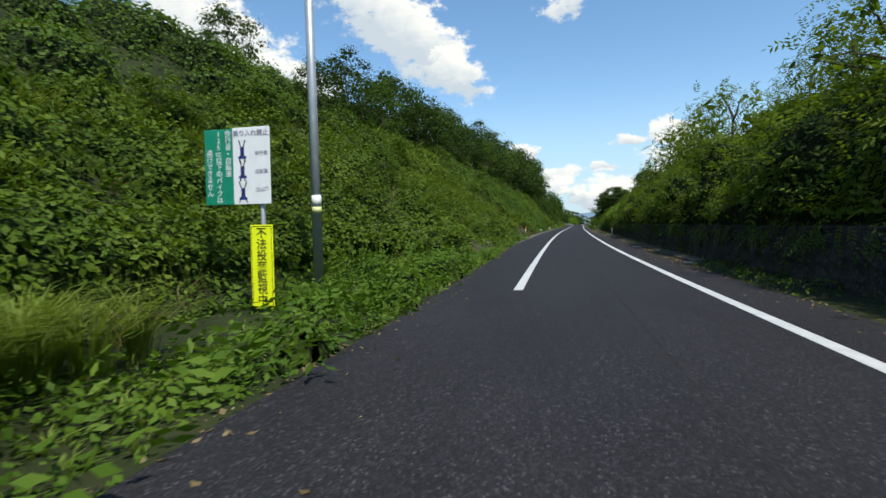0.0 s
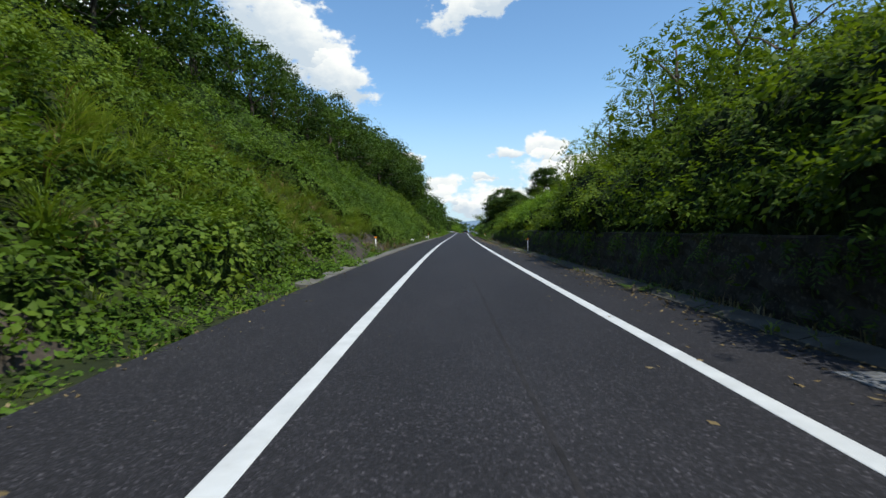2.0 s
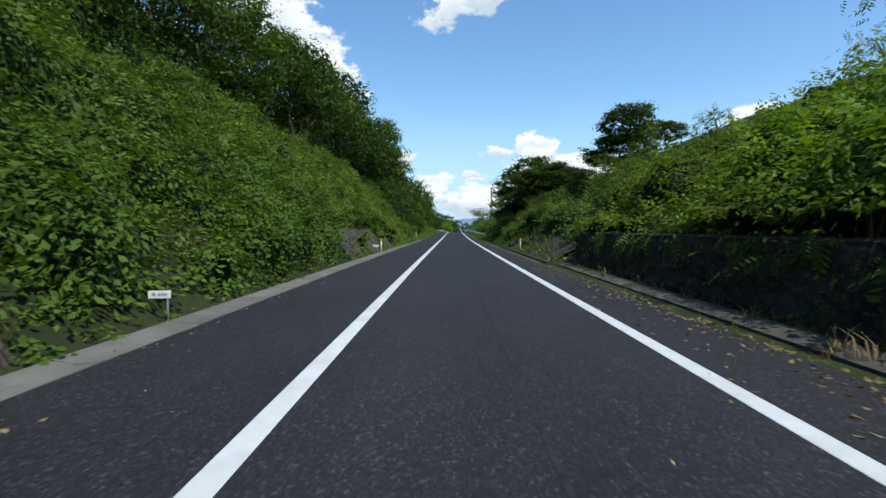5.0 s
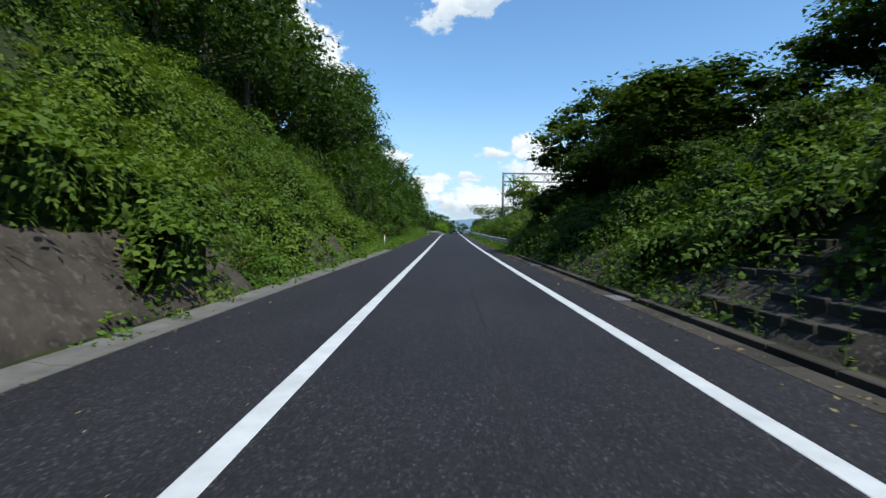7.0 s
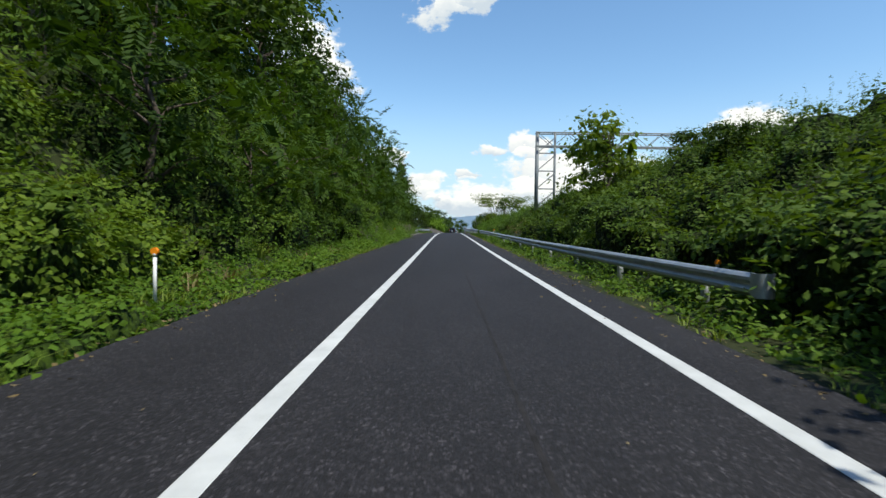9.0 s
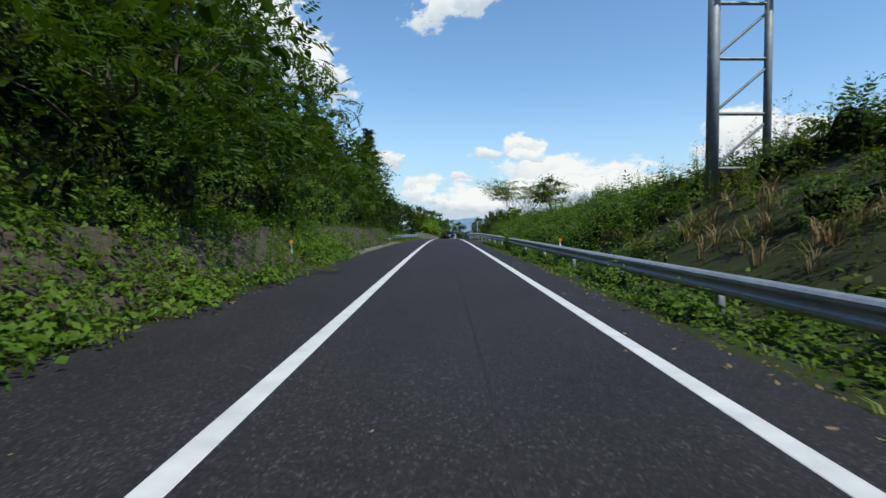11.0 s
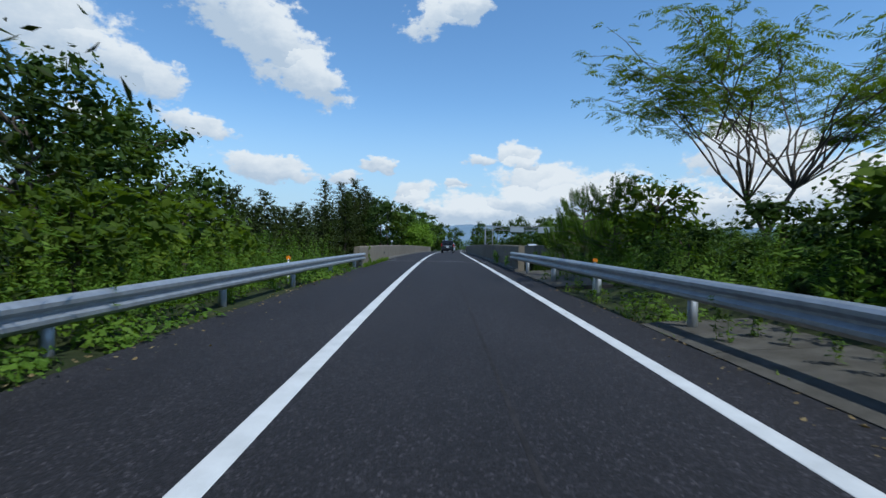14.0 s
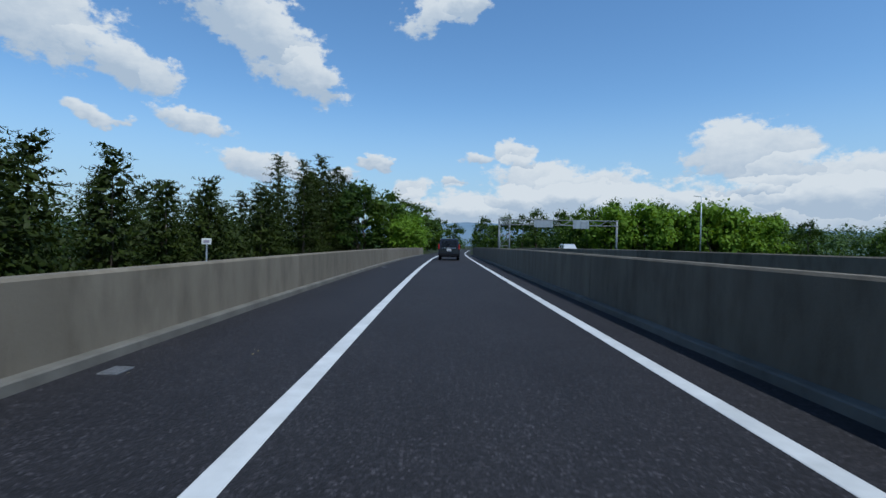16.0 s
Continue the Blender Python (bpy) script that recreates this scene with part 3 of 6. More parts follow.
# kerb in the mud tone too, to carry the trees' deep shade
kerb_run("kerb_stone", 84, 119, [(2.99, -0.08), (3.0, 0.075), (3.02, 0.085), (3.15, 0.085), (3.17, -0.1)], 1.0, right_gutter, MUDDY_SHADE, 0.02)
kerb_run("gutter_stone", 18, 84, [(3.32, -0.08), (3.32, 0.006), (3.5, 0.05), (3.78, 0.055), (3.8, -0.1)], 2.4, right_gutter, DIRTY_SHADE_CONCRETE, 0.03)
kerb_run("gutter_stone", 193, 203, [(2.58, -0.1), (2.58, 0.012), (2.8, 0.05), (3.6, 0.09), (4.2, 0.13), (4.2, -0.1)], 4.0, right_gutter, DIRTY_SHADE_CONCRETE)

kerb_run("gutter_stone", 209, 215.8, [(2.62, -0.1), (2.62, 0.012), (2.85, 0.05), (3.6, 0.08), (4.2, 0.11), (4.2, -0.1)], 3.4, right_gutter, DIRTY_SHADE_CONCRETE)

# ---- sprayed mortar at the toe of the cutting, in broken stretches ----
def mortar_face(s0, s1, side, foot, run, height, seed):
    ns, nk = int((s1 - s0) / 0.2) + 1, 14
    ss = np.linspace(s0, s1, ns)
    verts = []
    for s in ss:
        fade = min(1.0, (s - s0) / 2.0 + 0.05, (s1 - s) / 2.0 + 0.05)
        t = np.linspace(0, 1, nk)
        u = side * (foot + run * t)
        z = height * t * (0.8 + 0.2 * fade) + 0.09 * ripple(s, t * 3, 0.55, seed) * np.sin(t * np.pi) + 0.035 * ripple(s, t * 1.3, 0.21, seed + 3) + 0.06 * t * ripple(s, 0.0, 1.3, seed + 5) + 0.03
        zz = np.where(t > 0.97, z - 0.25, z)
        zz[0] = -0.05
        verts.append(axis_xyz(np.full(nk, s), u, zz))
    f = [(i * nk + j, i * nk + j + 1, (i + 1) * nk + j + 1, (i + 1) * nk + j) for i in range(ns - 1) for j in range(nk - 1)]
    # the right bank's face takes the masonry tone, darkened for shade
    return link_mesh("mortar_face", np.concatenate(verts), f, MORTAR if side < 0 else SHADE_MASONRY, True)


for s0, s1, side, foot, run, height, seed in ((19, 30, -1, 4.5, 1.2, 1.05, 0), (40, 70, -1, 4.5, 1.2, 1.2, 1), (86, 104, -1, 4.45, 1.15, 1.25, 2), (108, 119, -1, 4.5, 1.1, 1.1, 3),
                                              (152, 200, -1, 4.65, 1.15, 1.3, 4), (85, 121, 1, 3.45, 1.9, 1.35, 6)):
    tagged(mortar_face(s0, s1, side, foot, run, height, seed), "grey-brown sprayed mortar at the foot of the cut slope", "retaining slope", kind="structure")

for s0, s1, u, z in ((86.5, 99.5, -5.66, 1.2),):
    s = s0
    while s < s1 - 0.5:
        tagged(sweep("mortar_edge", s, min(s + 3.1, s1) - 0.02, 1.0, [(u + 0.05, z - 0.25), (u + 0.03, z + 0.04), (u - 0.02, z + 0.07), (u - 0.2, z + 0.07), (u - 0.25, z - 0.25)], MORTAR, closed=True), "straight mortar edge on top of the slope's foot", "retaining slope", kind="structure")
        s += 3.1

# ---- retaining wall on the shaded side: rough, mossy, uneven face, colour darkened for shade, under a low coping ----
def rough_wall(s0, s1, foot, top, height):
    ns, nk = int((s1 - s0) / 0.25) + 1, 10
    verts, faces = [], []
    t = np.linspace(0, 1, nk)
    for s in np.linspace(s0, s1, ns):
        bulge = 0.05 * ripple(s, t * 2.4, 0.33, 2.0) + 0.045 * ripple(s, t * 1.2, 1.1, 6.0) + 0.02 * ripple(s, t * 3.0, 0.12, 9.0)
        z = t * (height + 0.05 * ripple(s, 0.0, 1.7, 3.0))
        verts.append(axis_xyz(np.full(nk + 1, s), np.append(foot + (top - foot) * t + bulge, top + 0.36), np.append(z, height) - 0.03))
    k = nk + 1
    for i in range(ns - 1):
        for j in range(k - 1):
            faces.append((i * k + j, i * k + j + 1, (i + 1) * k + j + 1, (i + 1) * k + j))
    return link_mesh("wall_stone", np.concatenate(verts), faces, SHADE_MASONRY)


stone_wall = tagged(rough_wall(9, 84, 4.02, 4.14, 1.14), "weathered mossy retaining wall, deep shade put into its dark colour", "retaining wall", kind="structure")
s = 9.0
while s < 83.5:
    under(sweep("coping", s, min(s + 2.4, 84) - 0.03, 1.2, [(4.12, 1.02), (4.10, 1.13), (4.13, 1.16), (4.44, 1.17), (4.46, 1.02)], SHADE_MASONRY, closed=True), stone_wall)
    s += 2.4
# stepped blocks set into the foot of the shaded bank
revetment = empty("block_revetment", stand(94, 3.9), "dark stepped concrete blocks at the foot of the bank", "retaining wall", kind="structure")
_block = bmesh.new()
box(_block, -0.17, 0.17, -0.24, 0.24, -0.16, 0.13, 0.02)
BLOCK = bpy.data.meshes.new("block")
_block.to_mesh(BLOCK)
_block.free()
BLOCK.materials.append(material("weathered_block", (0.020, 0.018, 0.014), (0.055, 0.050, 0.041), 3.0, 0.9, bump=0.7, bump_scale=30, per_piece=0.5, stain=(0.5, 2.0, (0.02, 0.022, 0.012))))
for row in range(5):
    for k in range(15):
        if math.sin(k * 12.9 + row * 78.2) > 0.45:
            continue
        piece = new("block", BLOCK)
        piece.matrix_basis = stand(94.2 + k * 0.52 + 0.26 * (row % 2), 3.78 + 0.31 * row + 0.03 * math.sin(k * 5.1 + row), 0.15 + 0.235 * row + 0.015 * math.sin(k * 3.7 + row * 2.0), 3 * math.sin(k * 2.3 + row))
        under(piece, revetment)

# bridge deck edges
tagged(sweep("bridge_deck", BRIDGE_A, BRIDGE_B, 4.0, [(-4.4, -0.02), (-4.4, -0.5), (-3.0, -1.4), (2.0, -1.4), (3.1, -0.5), (3.1, -0.02)], CONCRETE, closed=True), "concrete deck of the road bridge", "bridge deck", kind="structure")


def parapet(name, s0, s1, inner, side, top, label, length=9.6):
    p = empty(name, stand(s0, inner), label, "parapet", kind="structure")
    s = s0
    while s < s1 - 0.5:
        e = min(s + length, s1)
        o = inner + side * 0.26
        under(sweep("wall_panel", s, e - 0.025, 2.4, [(inner, -0.02), (inner + side * 0.015, top - 0.03), (inner + side * 0.04, top), (o - side * 0.03, top), (o, top - 0.03), (o, -0.6)], PARAPET, closed=True), p)
        under(sweep("footing", s, e - 0.02, 2.4, [(inner - side * 0.13, -0.02), (inner - side * 0.12, 0.09), (inner - side * 0.10, 0.105), (inner + side * 0.02, 0.115), (inner + side * 0.02, -0.02)], CONCRETE, closed=True), p)
        s = e
    return p


parapet("parapet_left", 217.4, BRIDGE_B, -4.0, -1, 0.90, "grey streaked concrete bridge parapet in sunlight")
parapet("parapet_right", 216.1, BRIDGE_B + 2, 2.68, 1, 1.06, "dark streaked concrete bridge parapet on its shaded side")
parapet("parapet_opposite", 221.0, BRIDGE_B + 8, 9.4, -1, 1.12, "grey concrete parapet of the opposite carriageway's bridge")
tagged(sweep("road_opposite", 216, 430, 4.0, [(9.2, -0.7), (9.2, 0.0), (19, 0.0), (19, -0.7)], ASPHALT, closed=True), "asphalt of the opposite carriageway beyond the gap", "road", kind="structure")

# ---- things beside the road ----
def letters(name, text, size, mat, parent, x, y, z, label="", bold=0.0, wide=1.0):
    """Flat raised lettering on an upright face that looks back along the road; x, z: the middle of the text."""
    c = bpy.data.curves.new(name, "FONT")
    c.body, c.size, c.align_x, c.align_y = text, size, "CENTER", "CENTER"
    c.extrude, c.offset = 0.0015, bold
    tmp = bpy.data.objects.new(name, c)
    scene.collection.objects.link(tmp)
    bpy.context.view_layer.update()
    me = bpy.data.meshes.new_from_object(tmp.evaluated_get(bpy.context.evaluated_depsgraph_get()))
    bpy.data.objects.remove(tmp)
    me.materials.clear()
    me.materials.append(mat)
    ob = new(name, me)
    ob.parent = parent
    ob.matrix_basis = pose(x, y, z, 90, 0, 0) @ Matrix.Diagonal((wide, 1, 1, 1))
    return tagged(ob, label)


def notice_sign():
    """Access notice: a green and a white panel on one steel post, a yellow strip below."""
    sign = empty("notice_sign", stand(7.3, -5.56, float(ground_z(7.3, -5.56))), "green and white roadside notice with yellow strip on steel post", "road sign")
    part("post", rod(bmesh.new(), (0, 0.03, -0.4), (0, 0.03, 2.85), 0.038, sides=14), POLE, sign, smooth=True)
    g = part("green_panel", boxed(-0.98, -0.475, -0.035, -0.012, 1.73, 2.94, 0.006), GREEN, sign, "green panel with white vertical lettering")
    w = part("white_panel", boxed(-0.47, 0.18, -0.035, -0.012, 1.73, 2.95, 0.006), SIGN_WHITE, sign, "white panel with faded lettering and crossed-out shapes")
    for z in (1.95, 2.7):
        part("bracket", boxed(-0.9, 0.1, -0.012, 0.02, z - 0.02, z + 0.02), STEEL, sign)
    for x, col, z0, step in ((-0.55, "歩行者・自転車", 2.86, 0.108), (-0.72, "125㏄以下のバイクは", 2.86, 0.106), (-0.89, "通行できません", 2.56, 0.108)):
        for i, ch in enumerate(col):
            letters("lettering", ch, 0.115, SIGN_WHITE, g, x, -0.0375, z0 - i * step)
    letters("lettering", "乗り入れ禁止", 0.105, FADED, w, -0.145, -0.0375, 2.85, bold=0.002)
    for z, text in ((2.53, "歩行者"), (2.24, "自転車"), (1.96, "125㏄以下")):
        letters("lettering", text, 0.085, FADED, w, 0.035, -0.0375, z, wide=0.9 if len(text) == 3 else 0.6)
    for z, lean in ((2.58, 0.32), (2.27, 0.26), (1.93, 0.40)):
        part("printed_shape", boxed(-0.335, -0.265, -0.0375, -0.034, z - 0.10, z + 0.06), BLUE, w, "plain blue printed shape")
        part("printed_shape", boxed(-0.37, -0.23, -0.0375, -0.034, z - 0.125, z - 0.085), BLUE, w, "plain blue printed shape")
        for k in (-1, 1):
            bm = boxed(-0.009, 0.009, -0.0395, -0.036, -0.18, 0.18)
            bmesh.ops.rotate(bm, matrix=Matrix.Rotation(k * lean, 3, "Y"), verts=bm.verts)
            bmesh.ops.translate(bm, vec=(-0.30, 0, z), verts=bm.verts)
            part("crossing_bar", bm, BLACK, w)
    y = part("yellow_strip", boxed(-0.2, 0.19, -0.032, -0.012, 0.06, 1.40, 0.005), YELLOW, sign, "fluorescent yellow strip with black vertical lettering")
    for x0, x1, z0, z1 in ((-0.185, -0.177, 0.08, 1.38), (0.167, 0.175, 0.08, 1.38), (-0.185, 0.175, 1.372, 1.38), (-0.185, 0.175, 0.08, 0.088)):
        part("border", boxed(x0, x1, -0.0345, -0.031, z0, z1), BLACK, y)
    for i, ch in enumerate("不法投棄監視中"):
        letters("lettering", ch, 0.185, BLACK, y, -0.005, -0.0345, 1.26 - i * 0.178, bold=0.001)


notice_sign()

pole = empty("utility_pole", stand(10.15, -6.02, float(ground_z(10.15, -6.02))) @ Matrix.Diagonal((0.93, 0.93, 0.93, 1)), "tall galvanised steel pole beside the slope, with two pasted bands", "pole")
part("shaft", rod(bmesh.new(), (0, 0, -0.5), (-0.12, 0, 9.5), 0.118, 0.088, 20), POLE, pole, smooth=True)
part("band", rod(bmesh.new(), (-0.02, 0, 1.93), (-0.024, 0, 2.2), 0.116, 0.115, 20), WHITE, pole, "pasted white band", True)
part("band", rod(bmesh.new(), (-0.018, 0, 1.78), (-0.02, 0, 1.93), 0.1165, 0.116, 20), material("pale_yellow_band", (0.55, 0.55, 0.22), (0.66, 0.66, 0.3), 9.0, 0.5), pole, "pasted pale yellow band", True)
part("cap", rod(bmesh.new(), (-0.12, 0, 9.48), (-0.12, 0, 9.56), 0.094, 0.06, 16), POLE, pole, smooth=True)


def delineator():
    d = empty("delineator", Matrix(), "white roadside delineator post with round orange reflector", "delineator", "delineators")
    bm = rod(bmesh.new(), (0, 0, -0.2), (0, 0, 0.74), 0.032, sides=14)
    part("post", bm, WHITE, d, smooth=True)
    bm = rod(bmesh.new(), (0, -0.022, 0.8), (0, 0.022, 0.8), 0.062, sides=20)
    r = part("reflector", bm, ORANGE, d, "round orange reflector", True)
    bm = bmesh.new()
    for y in (-0.024, 0.024):
        rod(bm, (0, y - 0.004, 0.8), (0, y + 0.004, 0.8), 0.068, sides=20)
    part("rim", bm, ORANGE, r, "orange plastic rim")
    part("collar", rod(bmesh.new(), (0, 0, 0.70), (0, 0, 0.76), 0.036, sides=14), POLE, d, smooth=True)
    return d


first = delineator()
marks = [(52.0, -4.7, 0.17, 0.86), (52.2, 3.62, 0.05, 0.95), (93.0, -4.26, 0.03, 0.95), (93.5, 3.37, 0.09, 0.92), (130.0, -5.0, 0.12, 1.0), (131.3, 4.4, 0.05, 0.9), (167.0, -5.0, 0.06, 1.02), (170.0, 4.0, 0.1, 0.98), (209.1, -4.6, 0.0, 0.98), (207.8, 3.3, 0.1, 1.0)]
for i, (s, u, z, k) in enumerate(marks):
    m = stand(s, u, z, random.uniform(-8, 8)) @ pose(0, 0, 0, random.uniform(-1.5, 1.5), random.uniform(-2, 2), 0) @ Matrix.Diagonal((k, k, k, 1))
    if i:
        copy_thing(first, m)
    else:
        first.matrix_basis = m


def marker_plate():
    """A small low plate on a stake; what is printed on it shows as bars."""
    p = empty("marker_plate", Matrix(), "small white marker plate on a low stake beside the gutter", "marker", "marker plates")
    part("stake", rod(bmesh.new(), (0.1, 0.012, -0.15), (0.1, 0.012, 0.3), 0.014, sides=8), POLE, p)
    f = part("plate", boxed(-0.15, 0.15, -0.006, 0.0, 0.24, 0.35, 0.004), WHITE, p)
    for x0, x1 in ((-0.10, -0.05), (-0.02, 0.02), (0.03, 0.06), (0.07, 0.10)):
        part("print_bar", boxed(x0, x1, -0.0085, -0.005, 0.275, 0.315), FADED, f)
    return p


plate = marker_plate()
for i, (s, u, z) in enumerate(((92.6, -4.5, 0.05), (27.6, -4.9, 0.03), (72.3, -4.5, 0.05), (191.3, -4.65, 0.06), (171.1, -4.8, 0.1), (55.5, -5.0, 0.05))):
    m = stand(s, u, z, (4, -5, 7, 0, 3, -3)[i])
    if i:
        copy_thing(plate, m)
    else:
        plate.matrix_basis = m

km = empty("wall_marker", stand(232.0, -4.13, 0.9), "small white plate on a short stake on top of the parapet", "marker")
part("stake", rod(bmesh.new(), (0, 0, 0), (0, 0, 0.34), 0.012, sides=8), POLE, km)
part("plate", boxed(-0.075, 0.075, -0.012, -0.006, 0.26, 0.35, 0.003), WHITE, km)
part("print_bar", boxed(-0.045, 0.045, -0.0145, -0.011, 0.285, 0.325), FADED, km)
box_hole = empty("wall_box", stand(226.4, -4.0, 0.46), "small dark drain box set into the parapet", "drain box")
part("frame", boxed(-0.03, 0.012, -0.16, 0.16, -0.10, 0.10, 0.006), CONCRETE, box_hole)
# solid black plate; its colour stands for the shade in the recess
part("opening", boxed(-0.01, 0.016, -0.12, 0.12, -0.065, 0.065), RUBBER, box_hole)


# ---- drain grates ----
def drain_grate():
    g = empty("drain_grate", Matrix(), "grey steel drain cover at the road's edge", "drain cover", "drain covers")
    part("frame", boxed(-0.26, 0.26, -0.55, 0.55, -0.03, 0.012, 0.004), GRATE, g)
    for i in range(9):
        y = -0.44 + i * 0.11
        part("bar", boxed(-0.21, 0.21, y - 0.03, y + 0.03, 0.006, 0.02, 0.003), GRATE, g)
    return g


grate = drain_grate()
for i, (s, u, z) in enumerate(((28.3, 3.0, 0.0), (17.5, 3.1, 0.0), (62.8, 2.95, 0.0), (103.3, 2.82, 0.004), (112.3, 2.82, 0.004), (51.6, 2.95, 0.0), (92.5, -3.95, 0.006), (228.95, -3.55, 0.0), (250, -3.55, 0.0))):
    m = stand(s, u, z) @ Matrix.Diagonal((*((0.45, 0.3) if s > 220 else (0.8, 0.8)), 1, 1))
    if i:
        copy_thing(grate, m)
    else:
        grate.matrix_basis = m


# ---- guard rails ----
def guard_rail(path, side, label, first_post, nose):
    """path: (s, u, height of the upper edge); side: the way its corrugated face looks (+1 right, -1 left)."""
    s0, s1 = path[0][0], path[-1][0]
    at_u = lambda s: float(np.interp(s, [p[0] for p in path], [p[1] for p in path]))
    at_z = lambda s: float(np.interp(s, [p[0] for p in path], [p[2] for p in path]))
    rail = empty("guard_rail", stand(s0, at_u(s0)), label, "guard rail", "guard rails")
    wave = [(0.0, 0.0), (0.045, -0.02), (0.082, -0.055), (0.082, -0.10), (0.03, -0.145), (0.03, -0.175), (0.082, -0.22), (0.082, -0.265), (0.045, -0.30), (0.0, -0.32)]
    shape = wave + [(x - 0.006, z) for x, z in reversed(wave)]
    k = len(shape)
    pieces = np.arange(s0, s1, 4.0)
    for a in pieces:
        b = min(a + 4.03, s1)
        rows = [axis_xyz(np.full(k, s), np.array([at_u(s) + side * x for x, _ in shape]), np.array([at_z(s) + z for _, z in shape])) for s in np.linspace(a, b, 5)]
        f = [(i * k + j, i * k + (j + 1) % k, (i + 1) * k + (j + 1) % k, (i + 1) * k + j) for i in range(4) for j in range(k)]
        under(link_mesh("beam", np.concatenate(rows), f, STEEL), rail)
    for s in np.arange(first_post, s1 - 0.4, 4.0):
        u, z = at_u(s) - side * 0.10, at_z(s)
        base, head = at(s, u, -0.3), at(s, u, z - 0.06)
        under(part("post", rod(bmesh.new(), base, head, 0.07, sides=16), STEEL, None, smooth=True), rail)
        under(part("post_cap", rod(bmesh.new(), head, at(s, u, z - 0.045), 0.074, 0.05, 16), STEEL, None, smooth=True), rail)
        under(part("bracket", rod(bmesh.new(), at(s, u, z - 0.16), at(s, at_u(s) + side * 0.03, z - 0.16), 0.03, sides=8), STEEL, None), rail)
    if nose:
        # rounded end that wraps back
        n, rows = 9, []
        for i in range(n + 1):
            a = math.pi * i / n
            c = (s0 - 0.16 * math.sin(a), at_u(s0) + side * (0.082 - 0.16 * (1 - math.cos(a))))
            rows.append(axis_xyz(np.full(3, c[0]), np.full(3, c[1]), np.array([at_z(s0) + 0.005, at_z(s0) - 0.16, at_z(s0) - 0.33])))
        f = [(i * 3 + j, i * 3 + j + 1, (i + 1) * 3 + j + 1, (i + 1) * 3 + j) for i in range(n) for j in range(2)]
        under(link_mesh("end_nose", np.concatenate(rows), f, STEEL, True), rail)
    return rail


guard_rail([(129.0, 3.72, 0.68), (145, 3.6, 0.64), (165, 3.55, 0.62), (185, 3.12, 0.72), (200, 3.08, 0.77), (214.8, 2.70, 0.78), (217.2, 2.57, 0.78)], -1, "dull galvanised guard rail on round posts, shaded and overgrown with vines", 130.5, True)
guard_rail([(195.7, -4.72, 0.64), (199, -4.5, 0.60), (216.6, -4.0, 0.62), (217.9, -3.9, 0.62)], 1, "bright galvanised guard rail on round posts leading to the bridge", 196.6, True)


# ---- gantries over the opposite carriageway ----
def lattice_gantry(s, u, ground, leg, span, drop, label, boards=()):
    g = empty("sign_gantry", stand(s, u, ground), label, "gantry", "gantries")
    for x in (0.0, 1.5, span):
        part("leg", rod(bmesh.new(), (x, 0, -0.5), (x, 0, leg), 0.17 if x != 1.5 else 0.11, 0.15 if x != 1.5 else 0.1, 12), DARK_STEEL, g, smooth=True)
    for z in np.arange(0.9, leg - 0.4, 1.5):
        part("rung", rod(bmesh.new(), (0, 0, z), (1.5, 0, z), 0.05, sides=8), DARK_STEEL, g)
        part("brace", rod(bmesh.new(), (0, 0, z), (1.5, 0, z + 1.3), 0.04, sides=8), DARK_STEEL, g)
    for z, y in ((leg - 0.12, -0.35), (leg - 0.12, 0.35), (leg - drop, -0.35), (leg - drop, 0.35)):
        part("chord", rod(bmesh.new(), (-0.1, y, z), (span + 0.1, y, z), 0.06, sides=10), DARK_STEEL, g)
    n = int(span / 1.3)
    for i in range(n):
        x0, x1 = span * i / n, span * (i + 1) / n
        for y in (-0.35, 0.35):
            part("web", rod(bmesh.new(), (x0, y, leg - drop if i % 2 else leg - 0.12), (x1, y, leg - 0.12 if i % 2 else leg - drop), 0.028, sides=6), DARK_STEEL, g)
        part("tie", rod(bmesh.new(), (x0, -0.35, leg - 0.12), (x0, 0.35, leg - 0.12), 0.03, sides=6), DARK_STEEL, g)
    for x0, x1, z0, z1 in boards:
        b = part("sign_board", boxed(x0, x1, -0.46, -0.42, z0, z1, 0.01), POLE, g, "plain grey back of a sign board")
        for x in np.linspace(x0 + 0.3, x1 - 0.3, 3):
            part("stiffener", boxed(x - 0.03, x + 0.03, -0.52, -0.45, z0 + 0.05, z1 - 0.05), STEEL, b)
    return g


lattice_gantry(165.3, 7.1, float(ground_z(165.3, 7.1)), 7.2, 17.0, 1.25, "weathered steel sign gantry with vines hanging from its leg")
lattice_gantry(299.0, 6.6, -1.0, 6.4, 17.0, 0.85, "steel sign gantry over the opposite carriageway with grey boards", ((5.0, 7.7, 5.2, 6.2), (10.6, 12.9, 5.1, 6.3)))


def street_lamp():
    l = empty("street_lamp", Matrix(), "slender grey street lamp beyond the bridge", "street lamp", "street lamps")
    part("mast", rod(bmesh.new(), (0, 0, -1.2), (0, 0, 8.4), 0.09, 0.05, 12), POLE, l, smooth=True)
    part("arm", rod(bmesh.new(), (0, 0, 8.36), (-0.5, 0, 8.45), 0.03, sides=8), POLE, l)
    part("lamp_head", boxed(-0.95, -0.4, -0.1, 0.1, 8.4, 8.5, 0.03), POLE, l)
    return l


lamp = street_lamp()
lamp.matrix_basis = stand(290, 31.5, -0.3)
copy_thing(lamp, stand(318, 27.0, -1.2))
cabinet = empty("roadside_cabinet", stand(290, 32.6, -1.0), "small orange-brown roadside cabinet beside the lamp", "cabinet")
